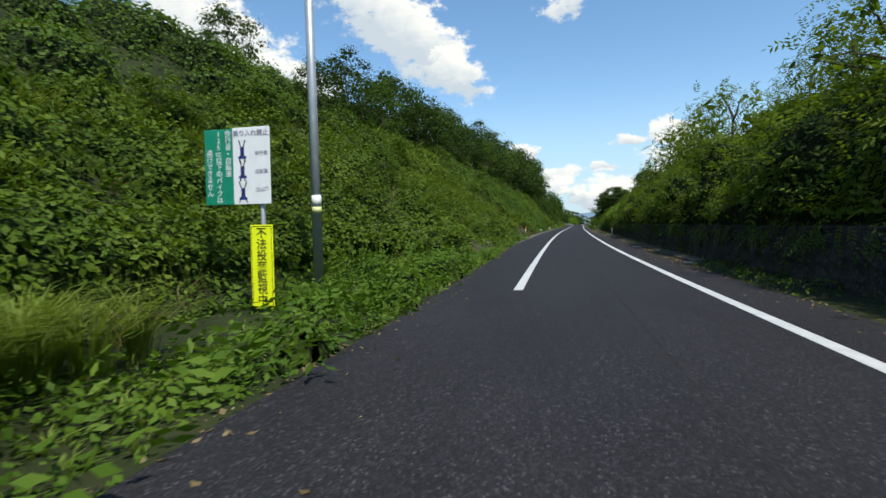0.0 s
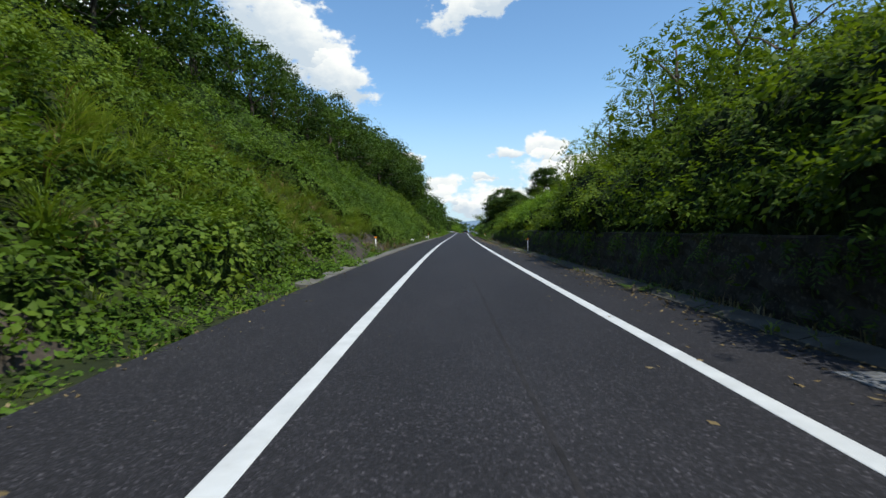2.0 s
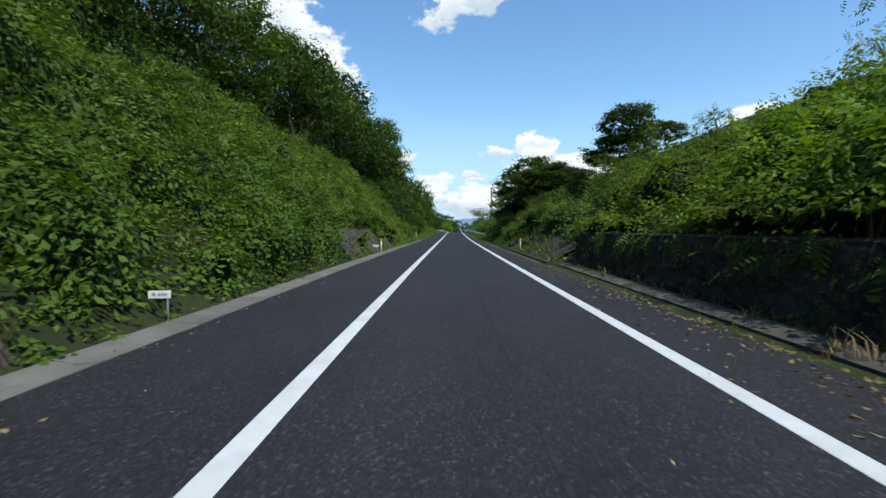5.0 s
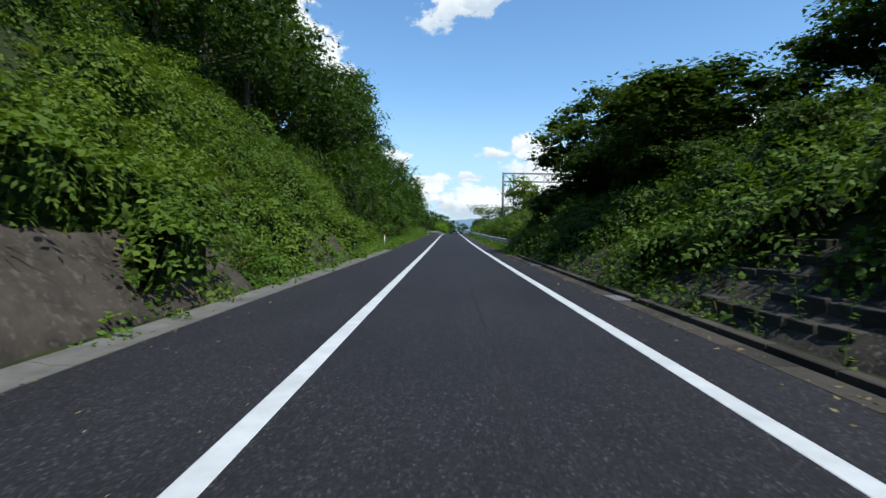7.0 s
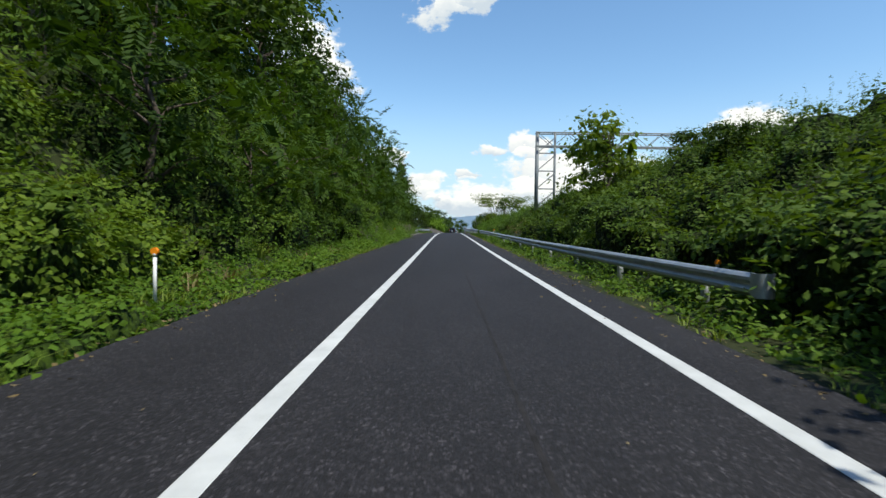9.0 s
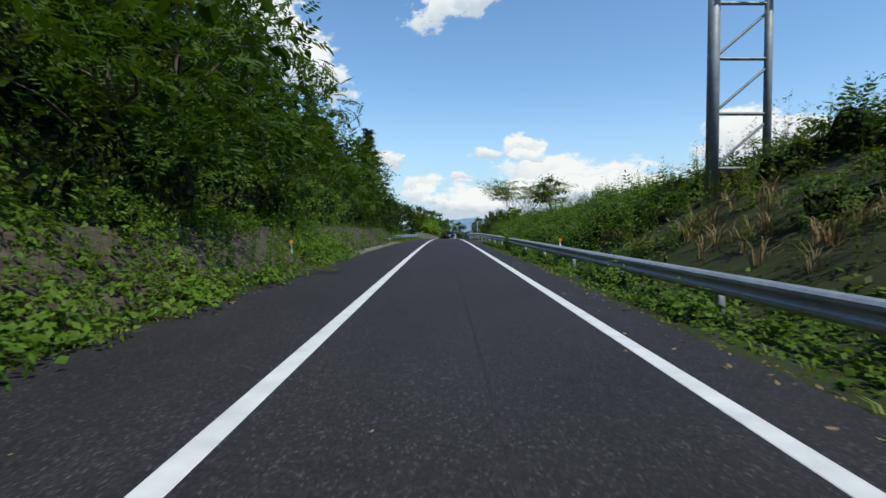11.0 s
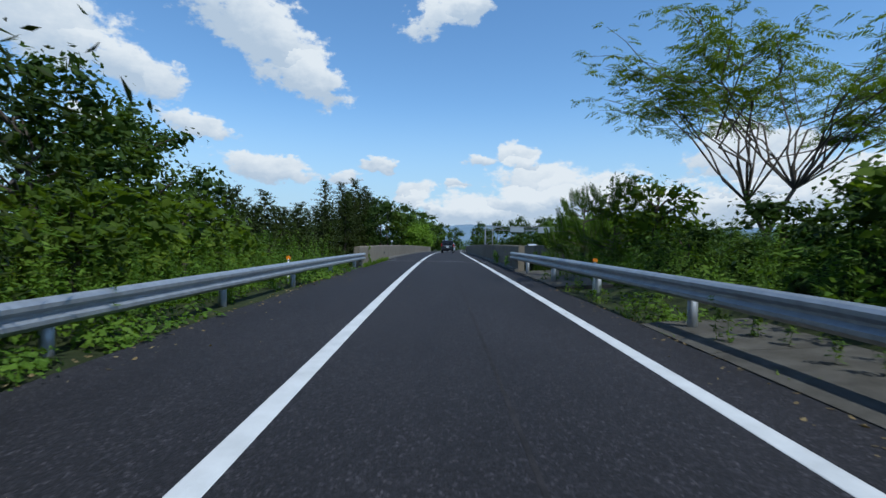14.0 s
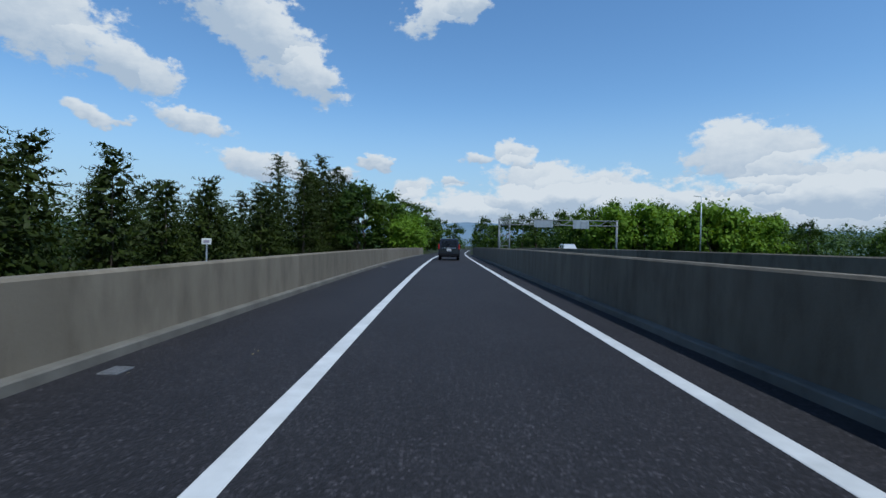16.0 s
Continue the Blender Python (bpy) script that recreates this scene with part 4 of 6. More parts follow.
part("body", boxed(-0.7, 0.7, -0.3, 0.3, -0.4, 1.1, 0.03), material("cabinet_orange", (0.42, 0.17, 0.05), (0.52, 0.22, 0.07), 5.0, 0.6), cabinet)
part("lid", boxed(-0.76, 0.76, -0.36, 0.36, 1.1, 1.18, 0.02), POLE, cabinet)


# ---- vehicles ahead ----
def minivan(label, paint, m):
    """A compact minivan, seen from behind; y points ahead."""
    car = empty("minivan", m, label, "car", "cars ahead")
    prof = [(-2.05, 0.36), (-2.10, 0.55), (-2.08, 0.95), (-1.98, 1.08), (-1.72, 1.66), (-1.5, 1.74), (0.3, 1.76), (0.75, 1.68), (1.35, 1.12), (1.95, 0.98), (2.12, 0.8), (2.12, 0.42), (1.95, 0.3), (-1.9, 0.28)]
    bm = bmesh.new()
    rows = []
    for x, k in ((-0.845, 0.0), (-0.80, 1.0), (0.80, 1.0), (0.845, 0.0)):
        rows.append([bm.verts.new((x * (1.0 if z < 1.05 else 1.0 - 0.24 * (z - 1.05)), y * (1 if k else 0.985), 0.04 * (1 - k) + z * (1 if k else 0.965))) for y, z in prof])
    n = len(prof)
    for a, b in zip(rows, rows[1:]):
        for j in range(n):
            bm.faces.new((a[j], b[j], b[(j + 1) % n], a[(j + 1) % n]))
    bm.faces.new(rows[0])
    bm.faces.new(rows[-1][::-1])
    bmesh.ops.recalc_face_normals(bm, faces=bm.faces)
    part("body", bm, paint, car)
    bm = bmesh.new()
    q = [(-0.64, -2.005, 1.10), (0.64, -2.005, 1.10), (0.56, -1.765, 1.60), (-0.56, -1.765, 1.60)]
    bm.faces.new([bm.verts.new(p) for p in q])
    bmesh.ops.solidify(bm, geom=bm.faces[:], thickness=-0.02)
    part("rear_window", bm, GLASS_DARK, car)
    for sx in (-1, 1):
        for y0, y1 in ((-1.55, -0.55), (-0.48, 0.45), (0.52, 1.0)):
            top = 1.6 if y1 < 0.9 else 1.45
            bm = bmesh.new()
            pts = [(sx * 0.848, y0, 1.08), (sx * 0.848, y1, 1.08), (sx * 0.745, y1 - (0.12 if y1 > 0.9 else 0), top), (sx * 0.735, y0 + (0.1 if y0 < -1.5 else 0), 1.6)]
            bm.faces.new([bm.verts.new(p) for p in pts])
            bmesh.ops.solidify(bm, geom=bm.faces[:], thickness=0.012)
            part("side_window", bm, GLASS_DARK, car)
        part("tail_lamp", boxed(sx * 0.8 - 0.06, sx * 0.8 + 0.03, -2.11, -2.0, 0.9, 1.3, 0.015), TAIL_RED, car, "red tail lamp")
        part("mirror", boxed(sx * 0.93 - 0.09, sx * 0.93 + 0.09, 0.82, 0.92, 1.0, 1.16, 0.03), paint, car)
        for y in (-1.32, 1.32):
            w = part("wheel", rod(bmesh.new(), (sx * 0.64, y, 0.31), (sx * 0.83, y, 0.31), 0.31, sides=24), RUBBER, car, "black tyre", True)
            part("rim", rod(bmesh.new(), (sx * 0.82, y, 0.31), (sx * 0.842, y, 0.31), 0.2, sides=18), STEEL, w, "grey wheel rim")
    part("bumper", boxed(-0.8, 0.8, -2.17, -2.02, 0.34, 0.62, 0.04), paint, car)
    p = part("number_plate", boxed(-0.17, 0.17, -2.125, -2.09, 0.76, 0.93, 0.006), WHITE, car)
    part("print_bar", boxed(-0.12, 0.12, -2.128, -2.12, 0.80, 0.88), FADED, p)
    part("tailgate_trim", boxed(-0.5, 0.5, -2.12, -2.07, 0.97, 1.01, 0.006), STEEL, car)
    return car


van = minivan("black compact minivan on the lane ahead, seen from behind", CAR_BLACK, stand(266.5, -0.25, 0.0))
minivan("silver-grey compact minivan farther along the lane", CAR_SILVER, stand(300, -0.35, 0.0))
minivan("pale car on the opposite carriageway", CAR_SILVER, stand(291, 15.0, 0.0, 180))

# ---- vegetation ----
rng = np.random.default_rng(7)


def unit(v):
    return v / np.maximum(np.linalg.norm(v, axis=-1, keepdims=True), 1e-9)


def leaf_arrays(pos, nrm, size, aspect, fold=0.12, droop=0.45):
    """Many folded leaves, one island each."""
    n = len(pos)
    nrm = unit(nrm)
    t = rng.normal(size=(n, 3))
    t[:, 2] -= droop
    t = unit(t - (t * nrm).sum(-1, keepdims=True) * nrm)
    b = np.cross(nrm, t)
    h = size[:, None] * 0.5
    base, tip = pos - t * h, pos + t * h - nrm * h * 0.25
    mid = pos - t * h * 0.15 - nrm * h * fold * 2
    l, r = mid + b * h * aspect, mid - b * h * aspect
    v = np.stack([base, l, tip, r], 1).reshape(-1, 3).astype(np.float32)
    i = np.arange(n, dtype=np.int32)[:, None] * 4
    f = np.concatenate([i + [0, 1, 2], i + [0, 2, 3]], 1).reshape(-1).astype(np.int32)
    return v, f


def leaves_mesh(name, pos, nrm, size, aspect, mat, fold=0.12, droop=0.45):
    return raw_mesh(name, *leaf_arrays(pos, nrm, size, aspect, fold, droop), mat)


def spray_arrays(pos, axis, nrm, length, pairs=5, ratio=0.42, width=0.34, sag=0.25):
    """Compound leaves: a bent stalk's leaflets, two by two and one at the tip."""
    axis = unit(axis)
    nrm = unit(nrm - (nrm * axis).sum(-1, keepdims=True) * axis)
    side = np.cross(nrm, axis)
    L = length[:, None]
    out = []
    for j in range(pairs + 1):
        f = 0.12 + 0.88 * j / pairs
        root = pos + axis * L * f - nrm * L * sag * f * f
        for sg in ((-1, 1) if j < pairs else (0,)):
            d = unit(side * sg * 0.95 + axis * (0.45 if sg else 1.0) - nrm * (0.15 + 0.35 * f * sag * 2) + rng.normal(size=axis.shape) * 0.13)
            l = L * ratio * (1.0 - 0.55 * abs(f - 0.5))
            w = np.cross(nrm, d) * l * width * 0.5
            mid = root + d * l * 0.45
            out.append(np.stack([root, mid + w - nrm * l * 0.05, root + d * l - nrm * l * 0.12, mid - w - nrm * l * 0.05], 1))
    v = np.concatenate(out).reshape(-1, 3).astype(np.float32)
    i = np.arange(len(v) // 4, dtype=np.int32)[:, None] * 4
    return v, np.concatenate([i + [0, 1, 2], i + [0, 2, 3]], 1).reshape(-1).astype(np.int32)


def joined(name, pieces, mat):
    """Several (points, triangles) as one mesh."""
    shift, vs, fs = 0, [], []
    for v, f in pieces:
        vs.append(v)
        fs.append(f + shift)
        shift += len(v)
    return raw_mesh(name, np.concatenate(vs), np.concatenate(fs).astype(np.int32), mat)


def raw_mesh(name, v, tri, mat):
    me = bpy.data.meshes.new(name)
    nt = len(tri) // 3
    me.vertices.add(len(v))
    me.vertices.foreach_set("co", v.reshape(-1))
    me.loops.add(nt * 3)
    me.loops.foreach_set("vertex_index", tri)
    me.polygons.add(nt)
    me.polygons.foreach_set("loop_start", np.arange(0, nt * 3, 3, dtype=np.int32))
    me.polygons.foreach_set("loop_total", np.full(nt, 3, np.int32))
    me.update(calc_edges=True)
    me.materials.append(mat)
    return me


def blades_mesh(name, root, lean, length, width, mat, segs=2):
    """Arching blades of grass: each a narrow strip that bends over."""
    n = len(root)
    side = unit(np.cross(lean, [0, 0, 1.0]) + 1e-6)
    rows = []
    for k in range(segs + 1):
        t = k / segs
        c = root + np.array([0, 0, 1.0]) * (length * (t - 0.52 * t * t))[:, None] + lean * (length * 0.9 * t * t)[:, None]
        w = (width * (1 - t) ** 0.7)[:, None] * 0.5 + 0.0008
        rows += [c - side * w, c + side * w]
    v = np.stack(rows, 1).reshape(-1, 3).astype(np.float32)
    k2 = 2 * (segs + 1)
    pat = np.concatenate([[2 * j, 2 * j + 1, 2 * j + 3, 2 * j, 2 * j + 3, 2 * j + 2] for j in range(segs)])
    f = (np.arange(n, dtype=np.int32)[:, None] * k2 + pat[None]).reshape(-1).astype(np.int32)
    return raw_mesh(name, v, f, mat)


def mounds(name, label, category, mat, s0, s1, u0, u1, per_m2, radius, leaf, leaves_per_m2, keep=None, squash=0.75, aspect=0.8, out=None, sink=0.25):
    """Rounded bushes and vine heaps over the ground from s0 to s1 and u0 to u1."""
    n = int(abs(s1 - s0) * abs(u1 - u0) * per_m2)
    s, u = rng.uniform(s0, s1, n), rng.uniform(min(u0, u1), max(u0, u1), n)
    if keep is not None:
        ok = keep(s, u)
        s, u = s[ok], u[ok]
    r = rng.uniform(radius[0], radius[1], len(s)) * (0.75 + 0.5 * rng.random(len(s)))
    c = surface(s, u)
    e = 0.25
    gs = (ground_z(s + e, u) - ground_z(s - e, u)) / (2 * e)
    gu = (ground_z(s, u + e) - ground_z(s, u - e)) / (2 * e)
    up = unit(np.stack([-gu, -gs, np.ones_like(gs)], -1)) * 0.6 + np.array([0, 0, 0.4])
    up = unit(up)
    count = np.maximum(6, (leaves_per_m2 * 2.6 * r * r)).astype(int)
    idx = np.repeat(np.arange(len(s)), count)
    d = unit(rng.normal(size=(len(idx), 3)) + up[idx] * 0.55)
    flip = (d * up[idx]).sum(-1) < -0.25
    d[flip] *= -1
    shell = rng.uniform(0.72, 1.06, len(idx)) + 0.10 * (rng.random(len(idx)) < 0.05)
    off = d * (r[idx] * shell)[:, None]
    lift_ = (off * up[idx]).sum(-1, keepdims=True) * up[idx]
    pos = c[idx] + (off - lift_) * 1.1 + lift_ * squash + up[idx] * (r[idx] * squash * (0.5 - sink))[:, None]
    nrm = d * 0.8 + np.array([0.15, 0.05, 0.6]) + rng.normal(size=d.shape) * 0.38
    size = rng.uniform(leaf[0], leaf[1], len(idx))
    me = leaves_mesh(name, pos, nrm, size, aspect, mat)
    return tagged(new(name, me), label, category, kind="stuff")


def within(s, *spans):
    ok = np.zeros(len(s), bool)
    for a, b in spans:
        ok |= (s > a) & (s < b)
    return ok


BARE = ((20, 26.5), (52, 62), (86.5, 101), (111, 115), (157, 199))


def toe_open(s, u):
    """False over the bare mortar."""
    a = -u
    bare = within(s, *BARE) & (a < left_start(s) + 1.45) & ((ripple(s, u, 1.6, 4.0) > -0.05) | ((s > 86) & (ripple(s, u, 1.1, 6.0) > -0.45)))
    return ~bare & (a > left_start(s) + 0.1)


def thicket(name, label, category, mat, mass, s0, s1, u0, u1, lobes, radius, leaf, per_m2, keep=None, base=0.1, bulge=0.8, aspect=0.7, sprays=0.0, spray=(0.28, 0.5, 3, 0.45, 0.42), step=0.24, lean=0.55, thin=None, sink=0.24, hollow=0.14):
    """A closed blanket of bushes: rounded heaps side by side over the ground, clothed in leaves."""
    u0, u1 = min(u0, u1), max(u0, u1)
    gs, gu = np.arange(s0, s1 + step, step), np.arange(u0, u1 + step, step)
    S, U = np.meshgrid(gs, gu, indexing="ij")
    e = 1.2
    slope_u = (ground_z(S, U + e) - ground_z(S, U - e)) / (2 * e)
    run = np.sqrt(1 + slope_u ** 2)
    H = np.zeros_like(S)
    for _ in range(int((s1 - s0) * (u1 - u0) * lobes)):
        cs, cu, r = rng.uniform(s0, s1), rng.uniform(u0, u1), rng.uniform(radius[0], radius[1]) * rng.uniform(0.75, 1.3)
        i0, i1 = np.searchsorted(gs, [cs - r, cs + r])
        j0, j1 = np.searchsorted(gu, [cu - r, cu + r])
        if i1 <= i0 or j1 <= j0:
            continue
        d2 = ((S[i0:i1, j0:j1] - cs) ** 2 + ((U[i0:i1, j0:j1] - cu) * run[i0:i1, j0:j1]) ** 2) / r ** 2
        h = r * bulge * np.sqrt(np.clip(1 - d2, 0, 1)) * rng.uniform(0.7, 1.1) - 0.15 + (0.0 if callable(base) else base)
        H[i0:i1, j0:j1] = np.where(d2 < 1, np.maximum(H[i0:i1, j0:j1], h), H[i0:i1, j0:j1])
    for _ in range(int((s1 - s0) * (u1 - u0) * 1.1)):
        cs, cu, r = rng.uniform(s0, s1), rng.uniform(u0, u1), rng.uniform(0.25, 0.6)
        i0, i1 = np.searchsorted(gs, [cs - r, cs + r])
        j0, j1 = np.searchsorted(gu, [cu - r, cu + r])
        if i1 > i0 and j1 > j0:
            d2 = ((S[i0:i1, j0:j1] - cs) ** 2 + ((U[i0:i1, j0:j1] - cu) * run[i0:i1, j0:j1]) ** 2) / r ** 2
            H[i0:i1, j0:j1] += rng.uniform(-0.25, 0.6) * r * np.clip(1 - d2, 0, 1)
    H = H + (base(S, U) if callable(base) else 0.0) + 0.08 * ripple(S, U, 0.5, 1.0)
    open_ = np.ones(S.shape, bool) if keep is None else keep(S.reshape(-1), U.reshape(-1)).reshape(S.shape)
    H = np.where(open_, H, -0.3)
    H[0], H[-1], H[:, 0], H[:, -1] = -0.3, -0.3, -0.3, -0.3
    turn = np.interp(S, CHAIN, _turn)
    tilt = np.stack([-slope_u * lean * 1.6 * np.cos(turn), -slope_u * lean * 1.6 * np.sin(turn), np.ones_like(S)], -1)
    P = surface(S, U) + unit(tilt) * H[..., None]
    ns, nu = S.shape
    a = (np.arange(ns - 1)[:, None] * nu + np.arange(nu - 1)[None]).reshape(-1)
    cell = ((H[:-1, :-1] > -0.2) | (H[1:, 1:] > -0.2)).reshape(-1)
    a = a[cell]
    quad = np.stack([a, a + nu + 1, a + nu, a, a + 1, a + nu + 1], 1).reshape(-1).astype(np.int32)
    nrm_grid = unit(np.cross(np.gradient(P, axis=1), np.gradient(P, axis=0)))
    # leaves on the blanket, by its true area
    count = int((s1 - s0) * (u1 - u0) * 1.25 * per_m2)
    fi, fj = rng.uniform(0, ns - 1.001, count), rng.uniform(0, nu - 1.001, count)
    i, j = fi.astype(int), fj.astype(int)
    top = np.maximum(np.maximum(H[i, j], H[i + 1, j + 1]), np.maximum(H[i + 1, j], H[i, j + 1]))
    ok = top > -0.12
    wide = max(2, int(0.7 / step))
    mean = sum(np.roll(np.roll(H, p, 0), q, 1) for p in (-wide, 0, wide) for q in (-wide, 0, wide)) / 9
    ok &= rng.random(count) < np.clip(0.66 + (top - mean[i, j]) * 2.0, hollow, 1.0)
    if thin is not None:
        ok &= rng.random(count) < thin(gs[i], gu[j])
    i, j, fi, fj = i[ok], j[ok], (fi - i)[ok][:, None], (fj - j)[ok][:, None]
    pos = (P[i, j] * (1 - fi) + P[i + 1, j] * fi) * (1 - fj) + (P[i, j + 1] * (1 - fi) + P[i + 1, j + 1] * fi) * fj
    nn = nrm_grid[i, j]
    pos = pos + nn * (rng.triangular(-0.22, 0.0, 0.14, len(i)) + 0.25 * (rng.random(len(i)) < 0.06))[:, None]
    facing = nn * 0.7 + np.array([0.05, -0.05, 0.6]) + rng.normal(size=nn.shape) * 0.46
    size = rng.uniform(leaf[0], leaf[1], len(i))
    some = rng.random(len(i)) < sprays
    pieces = [leaf_arrays(pos[~some], facing[~some], size[~some], aspect)]
    if some.any():
        out = nn[some] * 0.7 + np.array([0, 0, -0.1]) + rng.normal(size=nn[some].shape) * 0.5
        pieces.append(spray_arrays(pos[some] + nn[some] * 0.03, out, nn[some] * 0.5 + np.array([0, 0, 0.8]) + rng.normal(size=out.shape) * 0.2, rng.uniform(spray[0], spray[1], int(some.sum())), *spray[2:]))
    thing = tagged(new(name, joined(name, pieces, mat)), label, category, kind="stuff")
    # dark sheet below the leaves; its colour supplies the shade in gaps
    inside = raw_mesh("shade_underlay", (P - nrm_grid * sink).reshape(-1, 3).astype(np.float32), quad, mass)
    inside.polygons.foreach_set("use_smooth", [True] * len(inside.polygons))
    under(new("shade_underlay", inside), thing)
    return thing


# kudzu and shrubs over the sunny cut slope
def grassy(s, u):
    """Where grass and soil show instead of bushes."""
    return within(s, (40, 50.5)) & (u > -9.6) & (u < -5.6) & (ripple(s, u, 1.4, 7.0) > -0.55)


def on_slope(s, u):
    return toe_open(s, u) & ~grassy(s, u) & ~((s > 51) & (s < 55) & (u > -6.5)) & ~((s > 43.5) & (s < 51.5) & (u > -6.3)) & ~((s > 3.5) & (s < 7.6) & (u > -6.5)) & ~((s > 8.8) & (s < 10.5) & (u > -6.6))


def fewer_high(near, far):
    """Fewer leaves higher up, where they stay small in view."""
    return lambda s, u: np.interp(np.abs(u), near, far)


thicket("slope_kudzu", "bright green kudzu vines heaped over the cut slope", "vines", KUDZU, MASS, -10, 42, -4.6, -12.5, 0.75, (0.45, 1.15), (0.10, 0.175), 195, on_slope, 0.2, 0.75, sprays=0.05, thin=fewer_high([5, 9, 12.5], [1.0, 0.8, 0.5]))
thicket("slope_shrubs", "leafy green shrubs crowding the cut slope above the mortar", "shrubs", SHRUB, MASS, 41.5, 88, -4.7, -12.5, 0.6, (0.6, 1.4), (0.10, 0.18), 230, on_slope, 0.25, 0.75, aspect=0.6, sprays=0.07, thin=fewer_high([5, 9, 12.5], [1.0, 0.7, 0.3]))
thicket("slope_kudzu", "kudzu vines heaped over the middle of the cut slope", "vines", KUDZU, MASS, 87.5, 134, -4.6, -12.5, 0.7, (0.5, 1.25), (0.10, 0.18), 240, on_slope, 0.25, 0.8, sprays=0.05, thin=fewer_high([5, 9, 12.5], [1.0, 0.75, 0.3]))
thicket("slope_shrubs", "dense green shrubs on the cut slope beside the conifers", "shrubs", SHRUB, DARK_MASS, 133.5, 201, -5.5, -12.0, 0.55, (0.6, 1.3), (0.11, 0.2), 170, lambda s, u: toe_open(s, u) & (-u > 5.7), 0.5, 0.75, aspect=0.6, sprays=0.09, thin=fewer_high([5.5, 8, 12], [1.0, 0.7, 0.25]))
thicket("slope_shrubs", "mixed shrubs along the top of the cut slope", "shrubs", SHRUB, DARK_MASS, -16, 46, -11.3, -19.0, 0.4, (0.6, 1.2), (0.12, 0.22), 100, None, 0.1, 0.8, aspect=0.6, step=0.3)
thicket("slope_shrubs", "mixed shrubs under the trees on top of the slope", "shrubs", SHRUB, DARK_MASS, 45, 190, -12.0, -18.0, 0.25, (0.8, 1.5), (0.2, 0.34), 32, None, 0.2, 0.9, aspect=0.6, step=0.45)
thicket("verge_plants", "thick low green plants between the road and the slope", "ground cover", LUSH, MASS, 104, 150, -3.95, -6.7, 1.1, (0.22, 0.5), (0.065, 0.135), 340, lambda s, u: u < edge(LEFT_EDGE, s) - 0.1 + 0.12 * ripple(s, 0, 0.8, 2.0), 0.1, 0.5, aspect=0.7, step=0.2, sink=0.06, hollow=0.45)
# the shaded bank: steep bushes behind and over the retaining wall
def bank_body(s, u):
    return (0.3 + 1.2 * ease(4.3, 6.0, u)) * np.interp(s, [-16, 6, 44, 56, 84], [0.8, 1.0, 1.0, 0.3, 0.25])


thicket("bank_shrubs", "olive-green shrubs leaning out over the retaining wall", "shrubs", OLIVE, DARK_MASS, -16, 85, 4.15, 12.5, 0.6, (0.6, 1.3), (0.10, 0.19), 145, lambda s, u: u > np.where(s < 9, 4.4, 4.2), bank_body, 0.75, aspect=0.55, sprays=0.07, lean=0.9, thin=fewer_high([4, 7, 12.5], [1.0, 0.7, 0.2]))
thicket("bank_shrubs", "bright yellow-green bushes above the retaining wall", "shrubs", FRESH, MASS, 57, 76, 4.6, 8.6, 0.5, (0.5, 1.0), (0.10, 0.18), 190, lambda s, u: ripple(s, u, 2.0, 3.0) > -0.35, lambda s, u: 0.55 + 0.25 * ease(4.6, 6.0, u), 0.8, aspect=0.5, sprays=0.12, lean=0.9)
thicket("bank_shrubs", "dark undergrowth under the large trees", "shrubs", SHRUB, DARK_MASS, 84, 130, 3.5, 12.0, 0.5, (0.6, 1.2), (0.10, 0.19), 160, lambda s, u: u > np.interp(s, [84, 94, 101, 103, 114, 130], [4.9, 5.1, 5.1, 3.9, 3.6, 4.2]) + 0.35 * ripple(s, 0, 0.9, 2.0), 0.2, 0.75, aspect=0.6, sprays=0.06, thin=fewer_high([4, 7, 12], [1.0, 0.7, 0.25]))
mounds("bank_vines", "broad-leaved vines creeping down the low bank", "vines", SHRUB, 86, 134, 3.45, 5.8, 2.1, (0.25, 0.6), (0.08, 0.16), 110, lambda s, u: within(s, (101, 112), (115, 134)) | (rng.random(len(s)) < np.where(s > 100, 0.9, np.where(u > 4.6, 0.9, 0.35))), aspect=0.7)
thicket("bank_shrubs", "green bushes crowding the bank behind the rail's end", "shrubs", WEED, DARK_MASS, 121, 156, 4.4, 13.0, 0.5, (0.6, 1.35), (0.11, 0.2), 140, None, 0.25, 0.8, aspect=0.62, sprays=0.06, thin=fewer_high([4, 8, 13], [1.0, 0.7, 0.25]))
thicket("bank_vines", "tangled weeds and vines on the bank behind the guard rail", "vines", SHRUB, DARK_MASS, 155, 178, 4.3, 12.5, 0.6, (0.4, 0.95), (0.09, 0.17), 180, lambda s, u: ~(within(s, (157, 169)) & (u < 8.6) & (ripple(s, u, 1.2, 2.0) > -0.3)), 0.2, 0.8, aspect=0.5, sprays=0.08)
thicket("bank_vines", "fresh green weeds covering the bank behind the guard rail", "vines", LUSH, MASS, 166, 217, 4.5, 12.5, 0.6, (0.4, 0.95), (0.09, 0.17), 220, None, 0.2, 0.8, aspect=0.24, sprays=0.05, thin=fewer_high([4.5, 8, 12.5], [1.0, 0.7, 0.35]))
mounds("verge_plants", "leafy plants spilling over the gutter beneath the mortar", "ground cover", LUSH, 42.5, 55.4, -4.25, -5.3, 5.5, (0.14, 0.34), (0.06, 0.13), 170, aspect=0.75)
mounds("slope_kudzu", "small tufts of vines hanging over the mortar", "vines", KUDZU, 40, 119, -4.6, -5.9, 0.6, (0.16, 0.42), (0.07, 0.14), 130, lambda s, u: within(s, (55, 70), (86, 104), (108, 119)), aspect=0.75)
